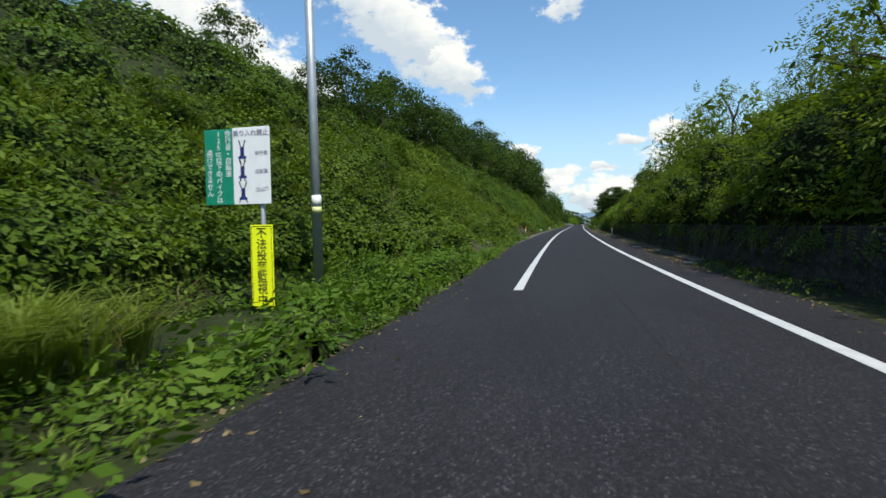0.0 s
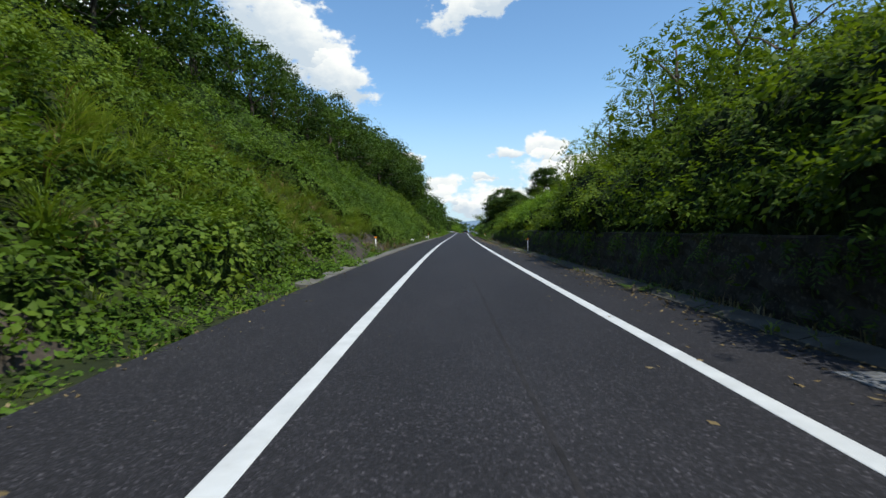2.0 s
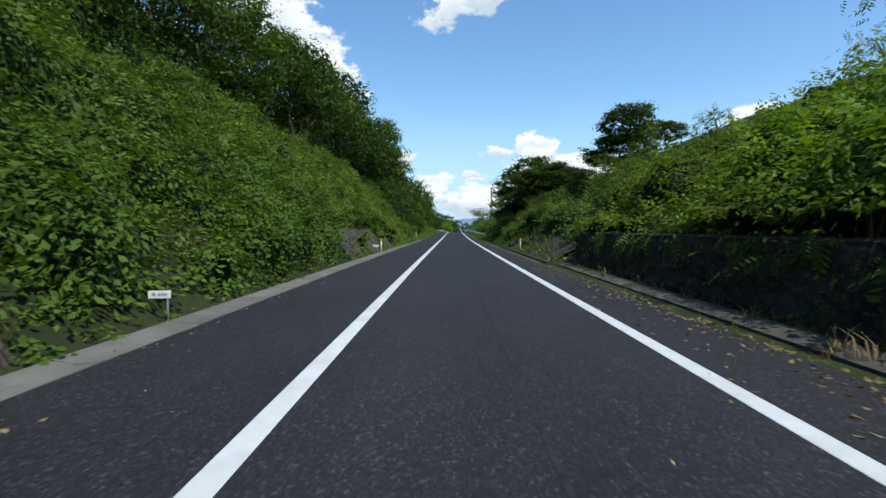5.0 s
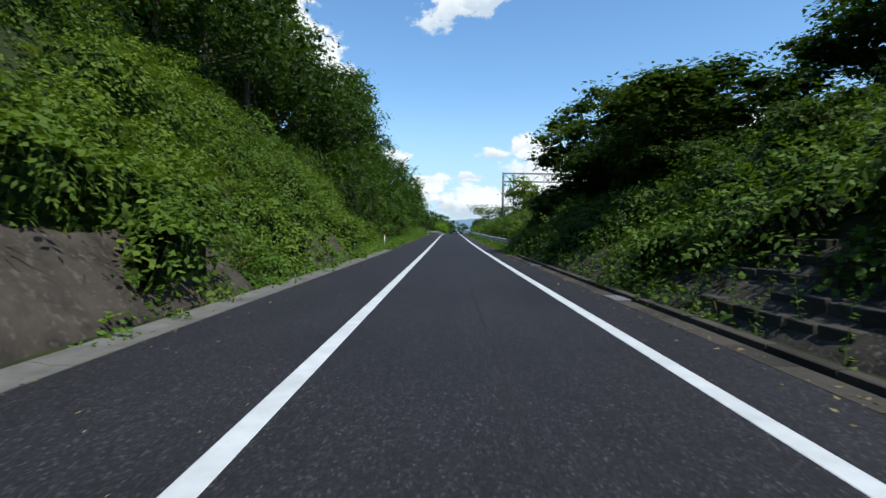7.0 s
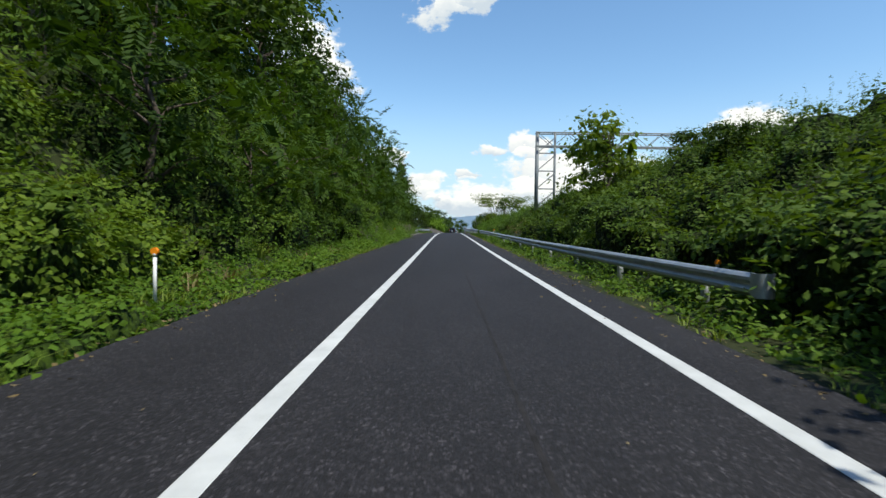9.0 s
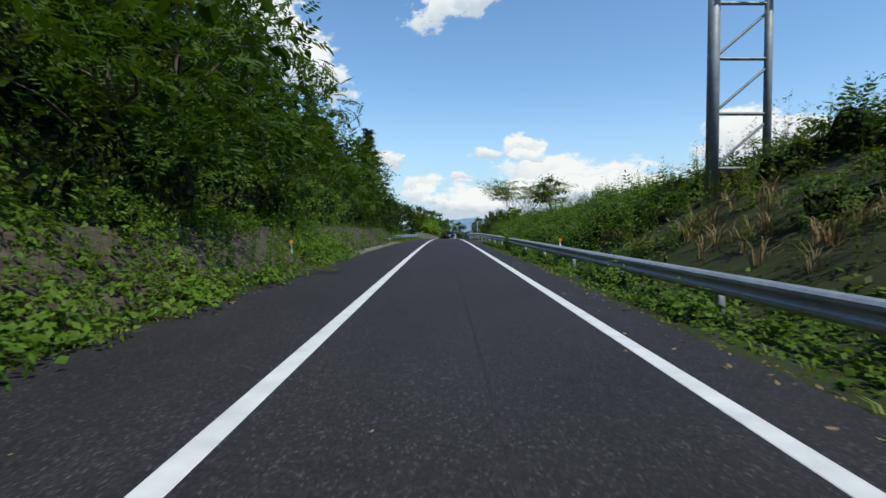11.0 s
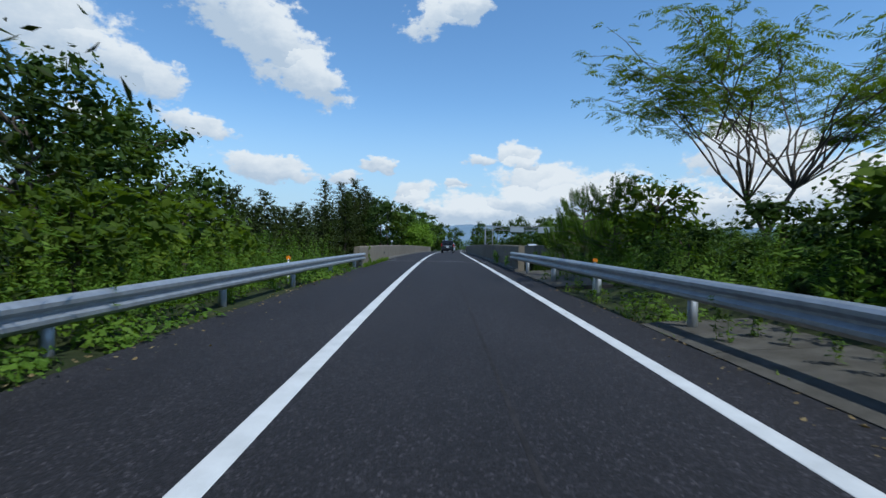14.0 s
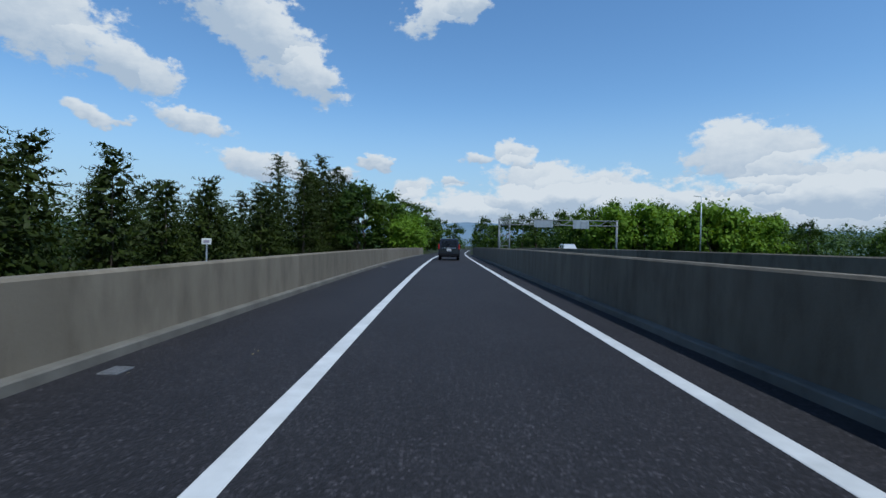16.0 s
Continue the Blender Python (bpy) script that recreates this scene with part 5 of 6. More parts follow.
# leafy verge along the road's left edge
thicket("verge_plants", "low leafy green plants crowding the road's edge", "ground cover", LUSH, MASS, -6, 8.4, -3.2, -6.9, 1.3, (0.2, 0.5), (0.055, 0.115), 320, lambda s, u: (u < edge(LEFT_EDGE, s) - 0.12 + 0.16 * ripple(s, 0, 0.8, 2.0)) & (u > -left_start(s) - 0.3) & ~((s > 3.6) & (s < 7.4) & (u < -4.75) & (u > -6.2)), 0.06, 0.52, aspect=0.62, step=0.2, sink=0.1, hollow=0.35, sprays=0.04)
thicket("verge_plants", "leafy green plants and small bushes crowding the road's edge", "ground cover", LUSH, MASS, 7.8, 21, -3.2, -6.9, 0.9, (0.3, 0.75), (0.06, 0.125), 330, lambda s, u: (u < edge(LEFT_EDGE, s) - 0.12 + 0.16 * ripple(s, 0, 0.8, 2.0)) & (u > -left_start(s) - 0.3), 0.08, 0.72, aspect=0.62, step=0.2, sink=0.1, hollow=0.16, sprays=0.03)
thicket("verge_plants", "low leafy green plants creeping over the road's edge", "ground cover", LUSH, MASS, 20.5, 45, -3.2, -5.6, 1.2, (0.2, 0.46), (0.06, 0.125), 340, lambda s, u: (u < edge(LEFT_EDGE, s) - 0.1 + 0.14 * ripple(s, 0, 0.8, 2.0)) & (u > -left_start(s) - 0.3) & ~((s < 26.5) & (u < -4.4)), 0.1, 0.5, aspect=0.62, step=0.2, sink=0.06, hollow=0.45)
mounds("verge_plants", "low leafy green plants along the gutter", "ground cover", WEED, 62, 88, -4.3, -5.0, 2.2, (0.15, 0.3), (0.05, 0.11), 240, aspect=0.8)
mounds("verge_plants", "tufts of weeds growing along the gutter", "ground cover", WEED, 46, 62, -4.25, -4.8, 0.9, (0.1, 0.24), (0.05, 0.1), 240, aspect=0.8)
mounds("verge_plants", "tufts of weeds growing at the foot of the mortar", "ground cover", WEED, 88, 103, -4.3, -5.1, 3.0, (0.14, 0.36), (0.05, 0.11), 170, aspect=0.8)
mounds("verge_plants", "lush weeds spilling over the gutter onto the road", "ground cover", LUSH, 88, 108, -3.95, -4.75, 2.6, (0.12, 0.32), (0.06, 0.12), 170, lambda s, u: ripple(s, 0, 1.6, 4.0) > -0.1, aspect=0.65)
mounds("verge_plants", "lush weeds in front of the mortar slope", "ground cover", LUSH, 146, 173, -4.1, -6.1, 6.0, (0.2, 0.52), (0.07, 0.16), 130, lambda s, u: ~(within(s, (160.5, 167.3)) & (u > -5.7) & (u < -4.2)), aspect=0.6)
mounds("verge_plants", "weeds along the gutter under the mortar slope", "ground cover", LUSH, 172, 198, -4.4, -5.4, 1.5, (0.14, 0.36), (0.06, 0.13), 180, aspect=0.6)
mounds("verge_plants", "low green plants under the guard rail", "ground cover", LUSH, 195, 219, -3.95, -6.8, 4.2, (0.16, 0.4), (0.06, 0.13), 170, lambda s, u: ~(within(s, (204, 209)) & (u > -4.9)), aspect=0.6)
# shaded bank on the other side
mounds("bank_vines", "leafy bush growing over the guard rail", "vines", LUSH, 178.3, 179.7, 3.3, 4.3, 6.0, (0.3, 0.55), (0.08, 0.16), 120, aspect=0.45, squash=1.1)
mounds("verge_plants", "green plants growing before the guard rail's end", "ground cover", LUSH, 202, 215.5, 2.9, 4.3, 2.0, (0.12, 0.3), (0.05, 0.12), 190, aspect=0.6)
thicket("verge_plants", "low green plants in front of the guard rail", "ground cover", LUSH, MASS, 119, 192, 2.7, 4.6, 1.0, (0.18, 0.42), (0.06, 0.13), 330, lambda s, u: (u > edge(RIGHT_EDGE, s) + 0.12 + 0.12 * ripple(s, 0, 0.7, 5.0)) & ((ripple(s, u, 2.0, 6.0) > -0.5) | (u > 3.2)), 0.08, 0.45, aspect=0.7, step=0.2, sink=0.06, hollow=0.45)
mounds("verge_plants", "sparse weeds along the stone wall's foot", "ground cover", WEED, 12, 90, 3.3, 3.95, 0.7, (0.08, 0.2), (0.04, 0.1), 220, aspect=0.6)

mounds("verge_plants", "patchy low weeds on the bare verge before the retaining wall", "ground cover", LUSH, 6.5, 17, 3.0, 4.1, 4.0, (0.12, 0.3), (0.04, 0.1), 150, aspect=0.5)
mounds("verge_plants", "short green plants round the delineator post", "ground cover", LUSH, 124, 131, -4.2, -5.6, 7.0, (0.1, 0.2), (0.04, 0.1), 190, aspect=0.7)
mounds("verge_plants", "fresh weeds at the foot of the slope", "ground cover", LUSH, 121, 134, -5.4, -7.6, 2.6, (0.25, 0.5), (0.07, 0.15), 130, aspect=0.6)

# ---- trees: tapered trunk with limbs, crown of many leaf clumps ----
def trunk_mesh(thing, paths, mat, sides=4):
    """paths: lists of (point, radius), joined into one mesh of tapered tubes."""
    bm = bmesh.new()
    for path in paths:
        ring = None
        for i, (p, r) in enumerate(path):
            p = Vector(p)
            d = (Vector(path[min(i + 1, len(path) - 1)][0]) - Vector(path[max(i - 1, 0)][0])).normalized()
            x = d.orthogonal().normalized()
            y = d.cross(x)
            here = [bm.verts.new(p + (x * math.cos(a) + y * math.sin(a)) * r) for a in (2 * math.pi * k / sides for k in range(sides))]
            if ring:
                for k in range(sides):
                    bm.faces.new((ring[k], ring[(k + 1) % sides], here[(k + 1) % sides], here[k]))
            ring = here
    return part("trunk", bm, mat, thing, smooth=True)


def crown_part(thing, pos, nrm, size, aspect, mat, label=""):
    ob = new("crown", leaves_mesh("crown", pos, nrm, size, aspect, mat))
    ob.parent = thing
    return tagged(ob, label)


def bent(p, q, r0, r1, n=4, wob=0.08):
    p, q = np.array(p, float), np.array(q, float)
    L = np.linalg.norm(q - p)
    out = []
    for i in range(n + 1):
        t = i / n
        w = rng.normal(size=3) * wob * L * math.sin(math.pi * t) * 0.6
        out.append((p + (q - p) * t + w + np.array([0, 0, 0.08 * L * math.sin(math.pi * t)]), r0 + (r1 - r0) * t))
    return out


def broadleaf(label, height, spread, bare, clumps, per_clump, leaf, mat, clump_r=0.8, bark=None, category="tree", aspect=0.6, open_=0.0, spray=None):
    t = empty("broadleaf_tree", Matrix(), label, category)
    trunk_top = np.array([0.0, 0, height * 0.72])
    paths = [bent((0, 0, -0.6), trunk_top, 0.03 * height ** 0.8 + 0.04, 0.03, 6, 0.05)]
    zc, zr = (height + bare) / 2, (height - bare) / 2
    c = unit(rng.normal(size=(clumps, 3)))
    c = c * (rng.random((clumps, 1)) ** 0.28)
    centre = c * np.array([spread, spread, zr]) + np.array([0, 0, zc])
    centre[:, :2] *= (1 - 0.35 * np.clip((centre[:, 2:] - zc) / zr, 0, 1))
    for k in rng.permutation(clumps)[: max(6, clumps // 7)]:
        root = np.array([0, 0, max(bare * 0.75, min(centre[k, 2] - 0.35 * spread, height * 0.68))]) + rng.normal(size=3) * 0.05
        paths.append(bent(root, centre[k], 0.016 * height ** 0.7 + 0.012, 0.01, 3, 0.1))
    trunk_mesh(t, paths, bark or BARK)
    r = clump_r * rng.uniform(0.65, 1.35, clumps)
    idx = np.repeat(np.arange(clumps), (per_clump * (r / clump_r) ** 2).astype(int))
    d = unit(rng.normal(size=(len(idx), 3)) + np.array([0, 0, 0.35]))
    pos = centre[idx] + d * (r[idx] * rng.uniform(0.45, 1.1 + open_, len(idx)))[:, None] * np.array([1.15, 1.15, 0.75])
    nrm = d * 0.7 + np.array([0, 0, 0.7]) + rng.normal(size=d.shape) * 0.45
    size = rng.uniform(leaf[0], leaf[1], len(idx))
    inner = rng.random(len(idx)) < 0.3
    pos[inner] = centre[idx][inner] + (pos[inner] - centre[idx][inner]) * 0.55
    if spray:
        out = d * 0.8 + np.array([0, 0, -0.15]) + rng.normal(size=d.shape) * 0.45
        outer = ~inner
        pieces = [spray_arrays(pos[outer], out[outer], d[outer] * 0.35 + np.array([0, 0, 0.9]) + rng.normal(size=d[outer].shape) * 0.2, size[outer], *spray),
                  leaf_arrays(pos[inner], nrm[inner], size[inner] * 0.75, 0.6)]
        ob = new("crown", joined("crown", pieces, mat))
        ob.parent = t
        tagged(ob)
        return t
    size[inner] *= 1.8
    crown_part(t, pos, nrm, size, aspect, mat)
    return t


def conifer(label, height, radius, mat, branches=70, per_branch=38, leaf=(0.22, 0.42), bare=0.06, power=0.75, pairs=4):
    t = empty("conifer_tree", Matrix(), label, "tree")
    paths = [bent((0, 0, -0.6), (0, 0, height * 0.97), 0.016 * height + 0.03, 0.012, 6, 0.006)]
    pos, nrm, size, aim = [], [], [], []
    for k in range(branches):
        f = bare + (1 - bare) * (k + rng.random()) / branches
        f = bare + (1 - bare) * ((f - bare) / (1 - bare)) ** 1.05
        length = radius * max(0.06, (1 - f)) ** power * rng.uniform(0.7, 1.12)
        ang = k * 2.39996 + rng.normal() * 0.3
        out = np.array([math.cos(ang), math.sin(ang), 0])
        root = np.array([0, 0, f * height])
        tip = root + out * length + np.array([0, 0, length * (0.28 - 0.35 * (1 - f))])
        if k % 3 == 0:
            paths.append([(root, 0.012 + 0.012 * (1 - f)), ((root + tip) / 2 + np.array([0, 0, 0.05]), 0.012), (tip, 0.005)])
        n = max(4, int(per_branch * (0.3 + length / radius)))
        aim.append(np.tile(out * 0.8 + np.array([0, 0, 0.1]), (n, 1)) + rng.normal(size=(n, 3)) * 0.4)
        tt = rng.random(n) ** 0.5
        sprawl = rng.normal(size=(n, 3)) * np.array([0.15, 0.15, 0.06]) * (0.5 + 0.6 * length)
        p = root + (tip - root) * tt[:, None] + sprawl
        p[:, 2] -= 0.06 * length * tt ** 2
        pos.append(p)
        nrm.append(out * 0.35 + np.array([0, 0, 0.85]) + rng.normal(size=(n, 3)) * 0.5)
        size.append(rng.uniform(leaf[0], leaf[1], n))
    trunk_mesh(t, paths, BARK)
    pos, size = np.concatenate(pos), np.concatenate(size)
    nrm, aim = np.concatenate(nrm), np.concatenate(aim)
    inner = rng.random(len(pos)) < 0.25
    pos[inner, :2] *= 0.6
    outer = ~inner
    pieces = [spray_arrays(pos[outer], aim[outer], nrm[outer], size[outer], pairs, 0.42, 0.2, 0.3) if pairs else leaf_arrays(pos[outer], nrm[outer], size[outer] * 1.1, 0.22), leaf_arrays(pos[inner], nrm[inner], size[inner] * (0.6 if pairs else 1.6), 0.45)]
    ob = new("crown", joined("crown", pieces, mat))
    ob.parent = t
    tagged(ob)
    return t


def sapling_pine(label, height, mat):
    """A young pine: upright candle shoots bristling with needles."""
    t = empty("young_pine", Matrix(), label, "tree")
    paths = [bent((0, 0, -0.3), (0, 0, height), 0.05, 0.012, 5, 0.02)]
    pos, nrm, size, aim = [], [], [], []
    shoots = [((0, 0, height * 0.8), (0, 0, height * 1.08))]
    for k in range(38):
        f = rng.uniform(0.06, 0.88)
        ang = k * 2.39996
        length = height * 0.42 * (1 - f) ** 0.7 + 0.2
        root = np.array([0, 0, f * height])
        bend = root + np.array([math.cos(ang), math.sin(ang), 0.25]) * length
        tip = bend + np.array([math.cos(ang) * 0.2, math.sin(ang) * 0.2, rng.uniform(0.35, 0.7)])
        paths.append([(root, 0.02), (bend, 0.012), (tip, 0.006)])
        shoots += [(bend, tip), (root + (bend - root) * 0.4, bend)]
    for a, b in shoots:
        a, b = np.array(a, float), np.array(b, float)
        for turn in range(4):
            pos.append(a[None])
            aim.append((b - a)[None])
            nrm.append(rng.normal(size=(1, 3)))
            size.append(np.array([np.linalg.norm(b - a) * 1.1]))
    trunk_mesh(t, paths, BARK)
    ob = new("crown", joined("crown", [spray_arrays(np.concatenate(pos), np.concatenate(aim), np.concatenate(nrm), np.concatenate(size), 16, 0.26, 0.12, 0.0)], mat))
    ob.parent = t
    tagged(ob)
    return t


def umbrella_tree(label, height, spread):
    """A silk tree: forked pale limbs that fan out into thin flat layers of feathery leaves."""
    t = empty("silk_tree", Matrix(), label, "tree")
    paths, pos, nrm, size, aim = [], [], [], [], []
    forks = [(np.array([-0.6, -0.1, 1.5]), 13), (np.array([0.9, 0.2, 1.9]), 18)]
    paths.append([((0, 0, -1.2), 0.12), ((0.02, 0, 0.2), 0.10), ((0.05, 0.05, 0.6), 0.085)])
    for f, count in forks:
        paths.append(bent((0.05, 0.05, 0.55), f, 0.075, 0.055, 3, 0.05))
        for _ in range(count):
            ang = math.atan2(f[1], f[0]) + rng.normal() * 1.5
            reach = spread * rng.uniform(0.35, 1.0)
            tip = np.array([math.cos(ang) * reach, math.sin(ang) * reach, height * (1.0 - rng.uniform(0.12, 0.62) * (reach / spread) ** 2.0) * rng.uniform(0.8, 1.0)])
            limb = bent(f, tip, 0.034, 0.010, 5, 0.09)
            paths.append(limb)
            for j in range(8):
                base = np.array(limb[3 + j % 3][0])
                a2 = ang + rng.normal() * 0.8
                end = base + np.array([math.cos(a2), math.sin(a2), 0.25]) * rng.uniform(0.7, 2.0)
                paths.append([(base, 0.013), ((base + end) / 2 + np.array([0, 0, 0.1]), 0.008), (end, 0.005)])
                n = 10
                q = base + (end - base) * rng.uniform(0.3, 1.1, (n, 1)) + rng.normal(size=(n, 3)) * np.array([0.22, 0.22, 0.06])
                a3 = rng.uniform(0, 2 * np.pi, n)
                pos.append(q)
                nrm.append(np.array([0, 0, 1.0]) + rng.normal(size=(n, 3)) * 0.25)
                size.append(rng.uniform(0.26, 0.46, n))
                aim.append(np.stack([np.cos(a3), np.sin(a3), rng.normal(size=n) * 0.15], -1))
    trunk_mesh(t, paths, BARK)
    ob = new("crown", joined("crown", [spray_arrays(np.concatenate(pos), np.concatenate(aim), np.concatenate(nrm), np.concatenate(size), 7, 0.45, 0.26, 0.3)], OLIVE))
    ob.parent = t
    tagged(ob)
    return t


def put(ob, s, u, scale=1.0, turn=0.0, z=None, tall=1.0):
    """The matrix of a tree of that size at that place."""
    zz = float(ground_z(s, u)) if z is None else z
    return stand(s, u, zz, turn) @ Matrix.Diagonal((scale, scale, scale * tall, 1))


def grove(kinds, spots, group, relative=True):
    """The first spot of each kind takes the tree itself, all others copies, sized relative to the first or by themselves."""
    used = set()
    for k, s, u, scale, tall in spots:
        ob = kinds[k % len(kinds)]
        m = put(ob, s, u, scale, float(rng.uniform(0, 360)), tall=tall)
        tagged(ob, group=group)
        if ob.name in used:
            copy_thing(ob, m if relative else m @ Matrix.Diagonal((1 / ob.scale[0], 1 / ob.scale[1], 1 / ob.scale[2], 1)))
        else:
            ob.matrix_basis = m
            used.add(ob.name)


# woods along the top of the sunny cut slope
hill_kinds = [broadleaf("dark green broadleaf tree in the woods on the slope", 9.0, 3.9, 0.4, 74, 44, (0.18, 0.32), WOODS, 1.1),
              broadleaf("rounded dark green tree on top of the slope", 8.2, 4.0, 0.2, 74, 44, (0.18, 0.32), WOODS, 1.15),
              broadleaf("mid-green tree at the edge of the woods", 9.4, 3.6, 0.4, 70, 46, (0.17, 0.30), SHRUB, 1.05),
              broadleaf("lighter green bushy tree on the slope", 4.6, 2.2, 0.2, 44, 42, (0.15, 0.26), KUDZU, 0.8)]
spots = []
for i, s in enumerate(np.arange(-16, 188, 4.1)):
    if 11 < s < 24:
        continue
    k = float(np.interp(s, [-20, 10, 26, 40, 90, 110, 130, 160, 174, 190], [0.18, 0.24, 0.42, 0.66, 0.8, 1.0, 1.3, 1.25, 0.85, 0.55]))
    spots.append(((0, 1, 2, 0, 1)[i % 5], s + rng.uniform(-1, 1), -left_start(s) - rng.uniform(7.9, 9.6), k * rng.uniform(0.85, 1.05), rng.uniform(0.85, 1.05)))
    if i % 3 == 1:
        spots.append((i * 5 % 2, s + rng.uniform(-1, 1), -left_start(s) - rng.uniform(12.5, 15), k * rng.uniform(1.0, 1.2), rng.uniform(0.95, 1.1)))
for i, s in enumerate(np.arange(4, 188, 6.3)):
    spots.append((3 if i % 3 else 2, s + rng.uniform(-2, 2), -left_start(s) - rng.uniform(3.8, 6.8), rng.uniform(0.35, 0.6) * (1.0 if i % 3 else 0.6), 0.85))
grove(hill_kinds, spots, "woods on the cut slope", False)

# feathery trees on the shaded bank
bank_kinds = [broadleaf("feathery olive-green tree leaning out over the bank", 4.6, 2.3, 0.3, 60, 7.6, (0.34, 0.58), OLIVE, 0.6, open_=0.1, spray=(4, 0.42, 0.34)),
              broadleaf("olive-green tree with loose airy crown", 5.4, 2.1, 0.8, 54, 7.6, (0.34, 0.58), OLIVE, 0.6, open_=0.15, spray=(4, 0.42, 0.34)),
              broadleaf("bushy green tree on the bank", 4.0, 2.1, 0.1, 44, 36, (0.19, 0.32), OLIVE, 0.75)]
spots = []
for i, s in enumerate(np.arange(10, 54, 2.5)):
    spots.append((2, s + rng.uniform(-0.6, 0.6), rng.uniform(5.4, 6.1), rng.uniform(0.55, 0.75), 0.95))
for i, s in enumerate(np.arange(-8, 98, 3.8)):
    k = float(np.interp(s, [-10, 40, 52, 58, 88, 98], [1.1, 0.95, 0.75, 0.42, 0.42, 0.6]))
    spots.append((i % 3, s + rng.uniform(-0.8, 0.8), rng.uniform(7.0, 8.6), k * rng.uniform(0.8, 1.05), 1.0))
    if i % 2:
        spots.append(((i + 1) % 3, s + rng.uniform(-1, 1), rng.uniform(10, 13), k * rng.uniform(0.95, 1.2), 1.0))
spots += [(1, 81, 15.0, 1.3, 0.78), (1, 76, 15.2, 1.15, 0.75), (1, 61.5, 7.9, 0.92, 1.0), (0, 44, 8.2, 1.15, 1.05), (1, 47, 8.4, 1.1, 1.05), (2, 45.5, 7.0, 1.2, 1.1), (2, 25, 8.6, 1.25, 1.1), (2, 29, 8.2, 1.2, 1.05), (2, 33, 8.4, 1.15, 1.0), (0, 41, 8.8, 1.1, 1.0), (0, 10, 7.4, 1.15, 1.1)]
grove(bank_kinds, spots, "trees on the shaded bank")

# large dark trees whose crowns reach over the verge
big_kinds = [broadleaf("large dark broadleaf tree with dense crown", 8.6, 4.2, 1.2, 115, 92, (0.2, 0.33), WOODS, 0.98),
             broadleaf("tall dark tree with open crown and bare lower limbs", 9.4, 3.7, 4.0, 80, 66, (0.22, 0.36), WOODS, 0.9, open_=0.05)]
grove(big_kinds, [(0, 121.5, 8.6, 1.0, 0.72), (1, 106, 13.6, 0.66, 0.82), (1, 101.5, 14.6, 0.62, 0.7), (0, 110, 14.0, 0.8, 0.7), (0, 112, 8.8, 0.95, 0.66), (0, 117, 9.8, 0.8, 0.78), (0, 127, 10.2, 0.7, 0.7), (0, 117.5, 7.2, 0.62, 0.7), (0, 124.5, 6.7, 0.55, 0.72), (0, 111, 7.3, 0.55, 0.75)], "large trees on the bank")

# conifers where the cutting ends
cedar_kinds = [conifer("slender dark green plantation conifer", 12.0, 3.7, CEDAR, 96, 44, (0.24, 0.42), 0.03, 0.45, 0),
               conifer("dark green conifer with drooping feathery boughs", 9.4, 3.7, CEDAR, 120, 220, (0.14, 0.27), 0.03, 0.78, 0),
               conifer("mid-green conifer with open crown", 8.5, 3.2, SHRUB, 120, 130, (0.16, 0.3), 0.04, 0.72, 0)]
spots = [(1, 198.4, -7.4, 1.13, 0.92), (1, 201.5, -10.0, 1.0, 0.95), (1, 193.5, -9.8, 0.9, 0.85), (1, 188.5, -9.0, 0.66, 0.85), (2, 183, -8.6, 0.62, 1.0),
         (2, 168, -12.5, 0.8, 1.0), (2, 150, -13.5, 0.85, 1.0),
         (2, 190, -13, 0.8, 0.85), (2, 181, -13.5, 0.8, 0.85)]
# walnut-like trees whose long compound leaves hang over the mortar
walnut_kinds = [broadleaf("tree with long drooping compound leaves over the mortar", 6.2, 3.0, 0.2, 74, 6.8, (0.52, 0.9), WALNUT, 0.85, open_=0.15, spray=(6, 0.40, 0.36, 0.4)),
                broadleaf("bushy tree with hanging compound leaves", 5.0, 2.7, -0.3, 64, 6.8, (0.52, 0.86), WALNUT, 0.85, open_=0.15, spray=(6, 0.40, 0.36, 0.4))]
grove(walnut_kinds, [(k, s, u + (0.9 if s < 172 or s > 180 else -0.6), c, tl) for k, s, u, c, tl in ((0, 136, -9.4, 0.95, 1.0), (1, 141, -8.6, 0.9, 0.9), (0, 146, -9.0, 1.0, 1.05), (1, 151, -8.2, 0.95, 0.9), (0, 156, -8.6, 1.05, 1.1), (1, 161, -7.6, 1.0, 0.85), (0, 165, -8.4, 1.1, 1.1), (1, 169, -7.5, 1.0, 0.9),
                                                              (0, 173.5, -8.2, 1.1, 1.1), (1, 178, -7.6, 1.0, 0.9), (0, 181, -9.0, 1.05, 1.05), (1, 186, -7.6, 1.0, 0.9), (0, 190.5, -8.0, 0.95, 0.95), (1, 194.5, -7.9, 0.95, 0.9))], "walnut-like trees on the cut slope")
# dark plantation beyond the bridge
for i, s in enumerate(np.arange(226, 330, 3.5)):
    for row in range(2 if i % 2 else 1):
        spots.append((0, s + rng.uniform(-1.5, 1.5), -24.5 - 4.5 * row + rng.uniform(-1.5, 1.5) + 0.06 * max(0, s - 262), rng.uniform(1.05, 1.25) * float(np.interp(s, [226, 240, 284, 302], [0.82, 1.0, 1.04, 1.0])), rng.uniform(0.96, 1.1)))
for s, u in ((222, -34), (232, -35), (244, -36), (214, -30), (256, -37), (270, -37)):
    spots.append((0, s, u, 0.72, 1.0))
grove(cedar_kinds, spots, "conifers", False)

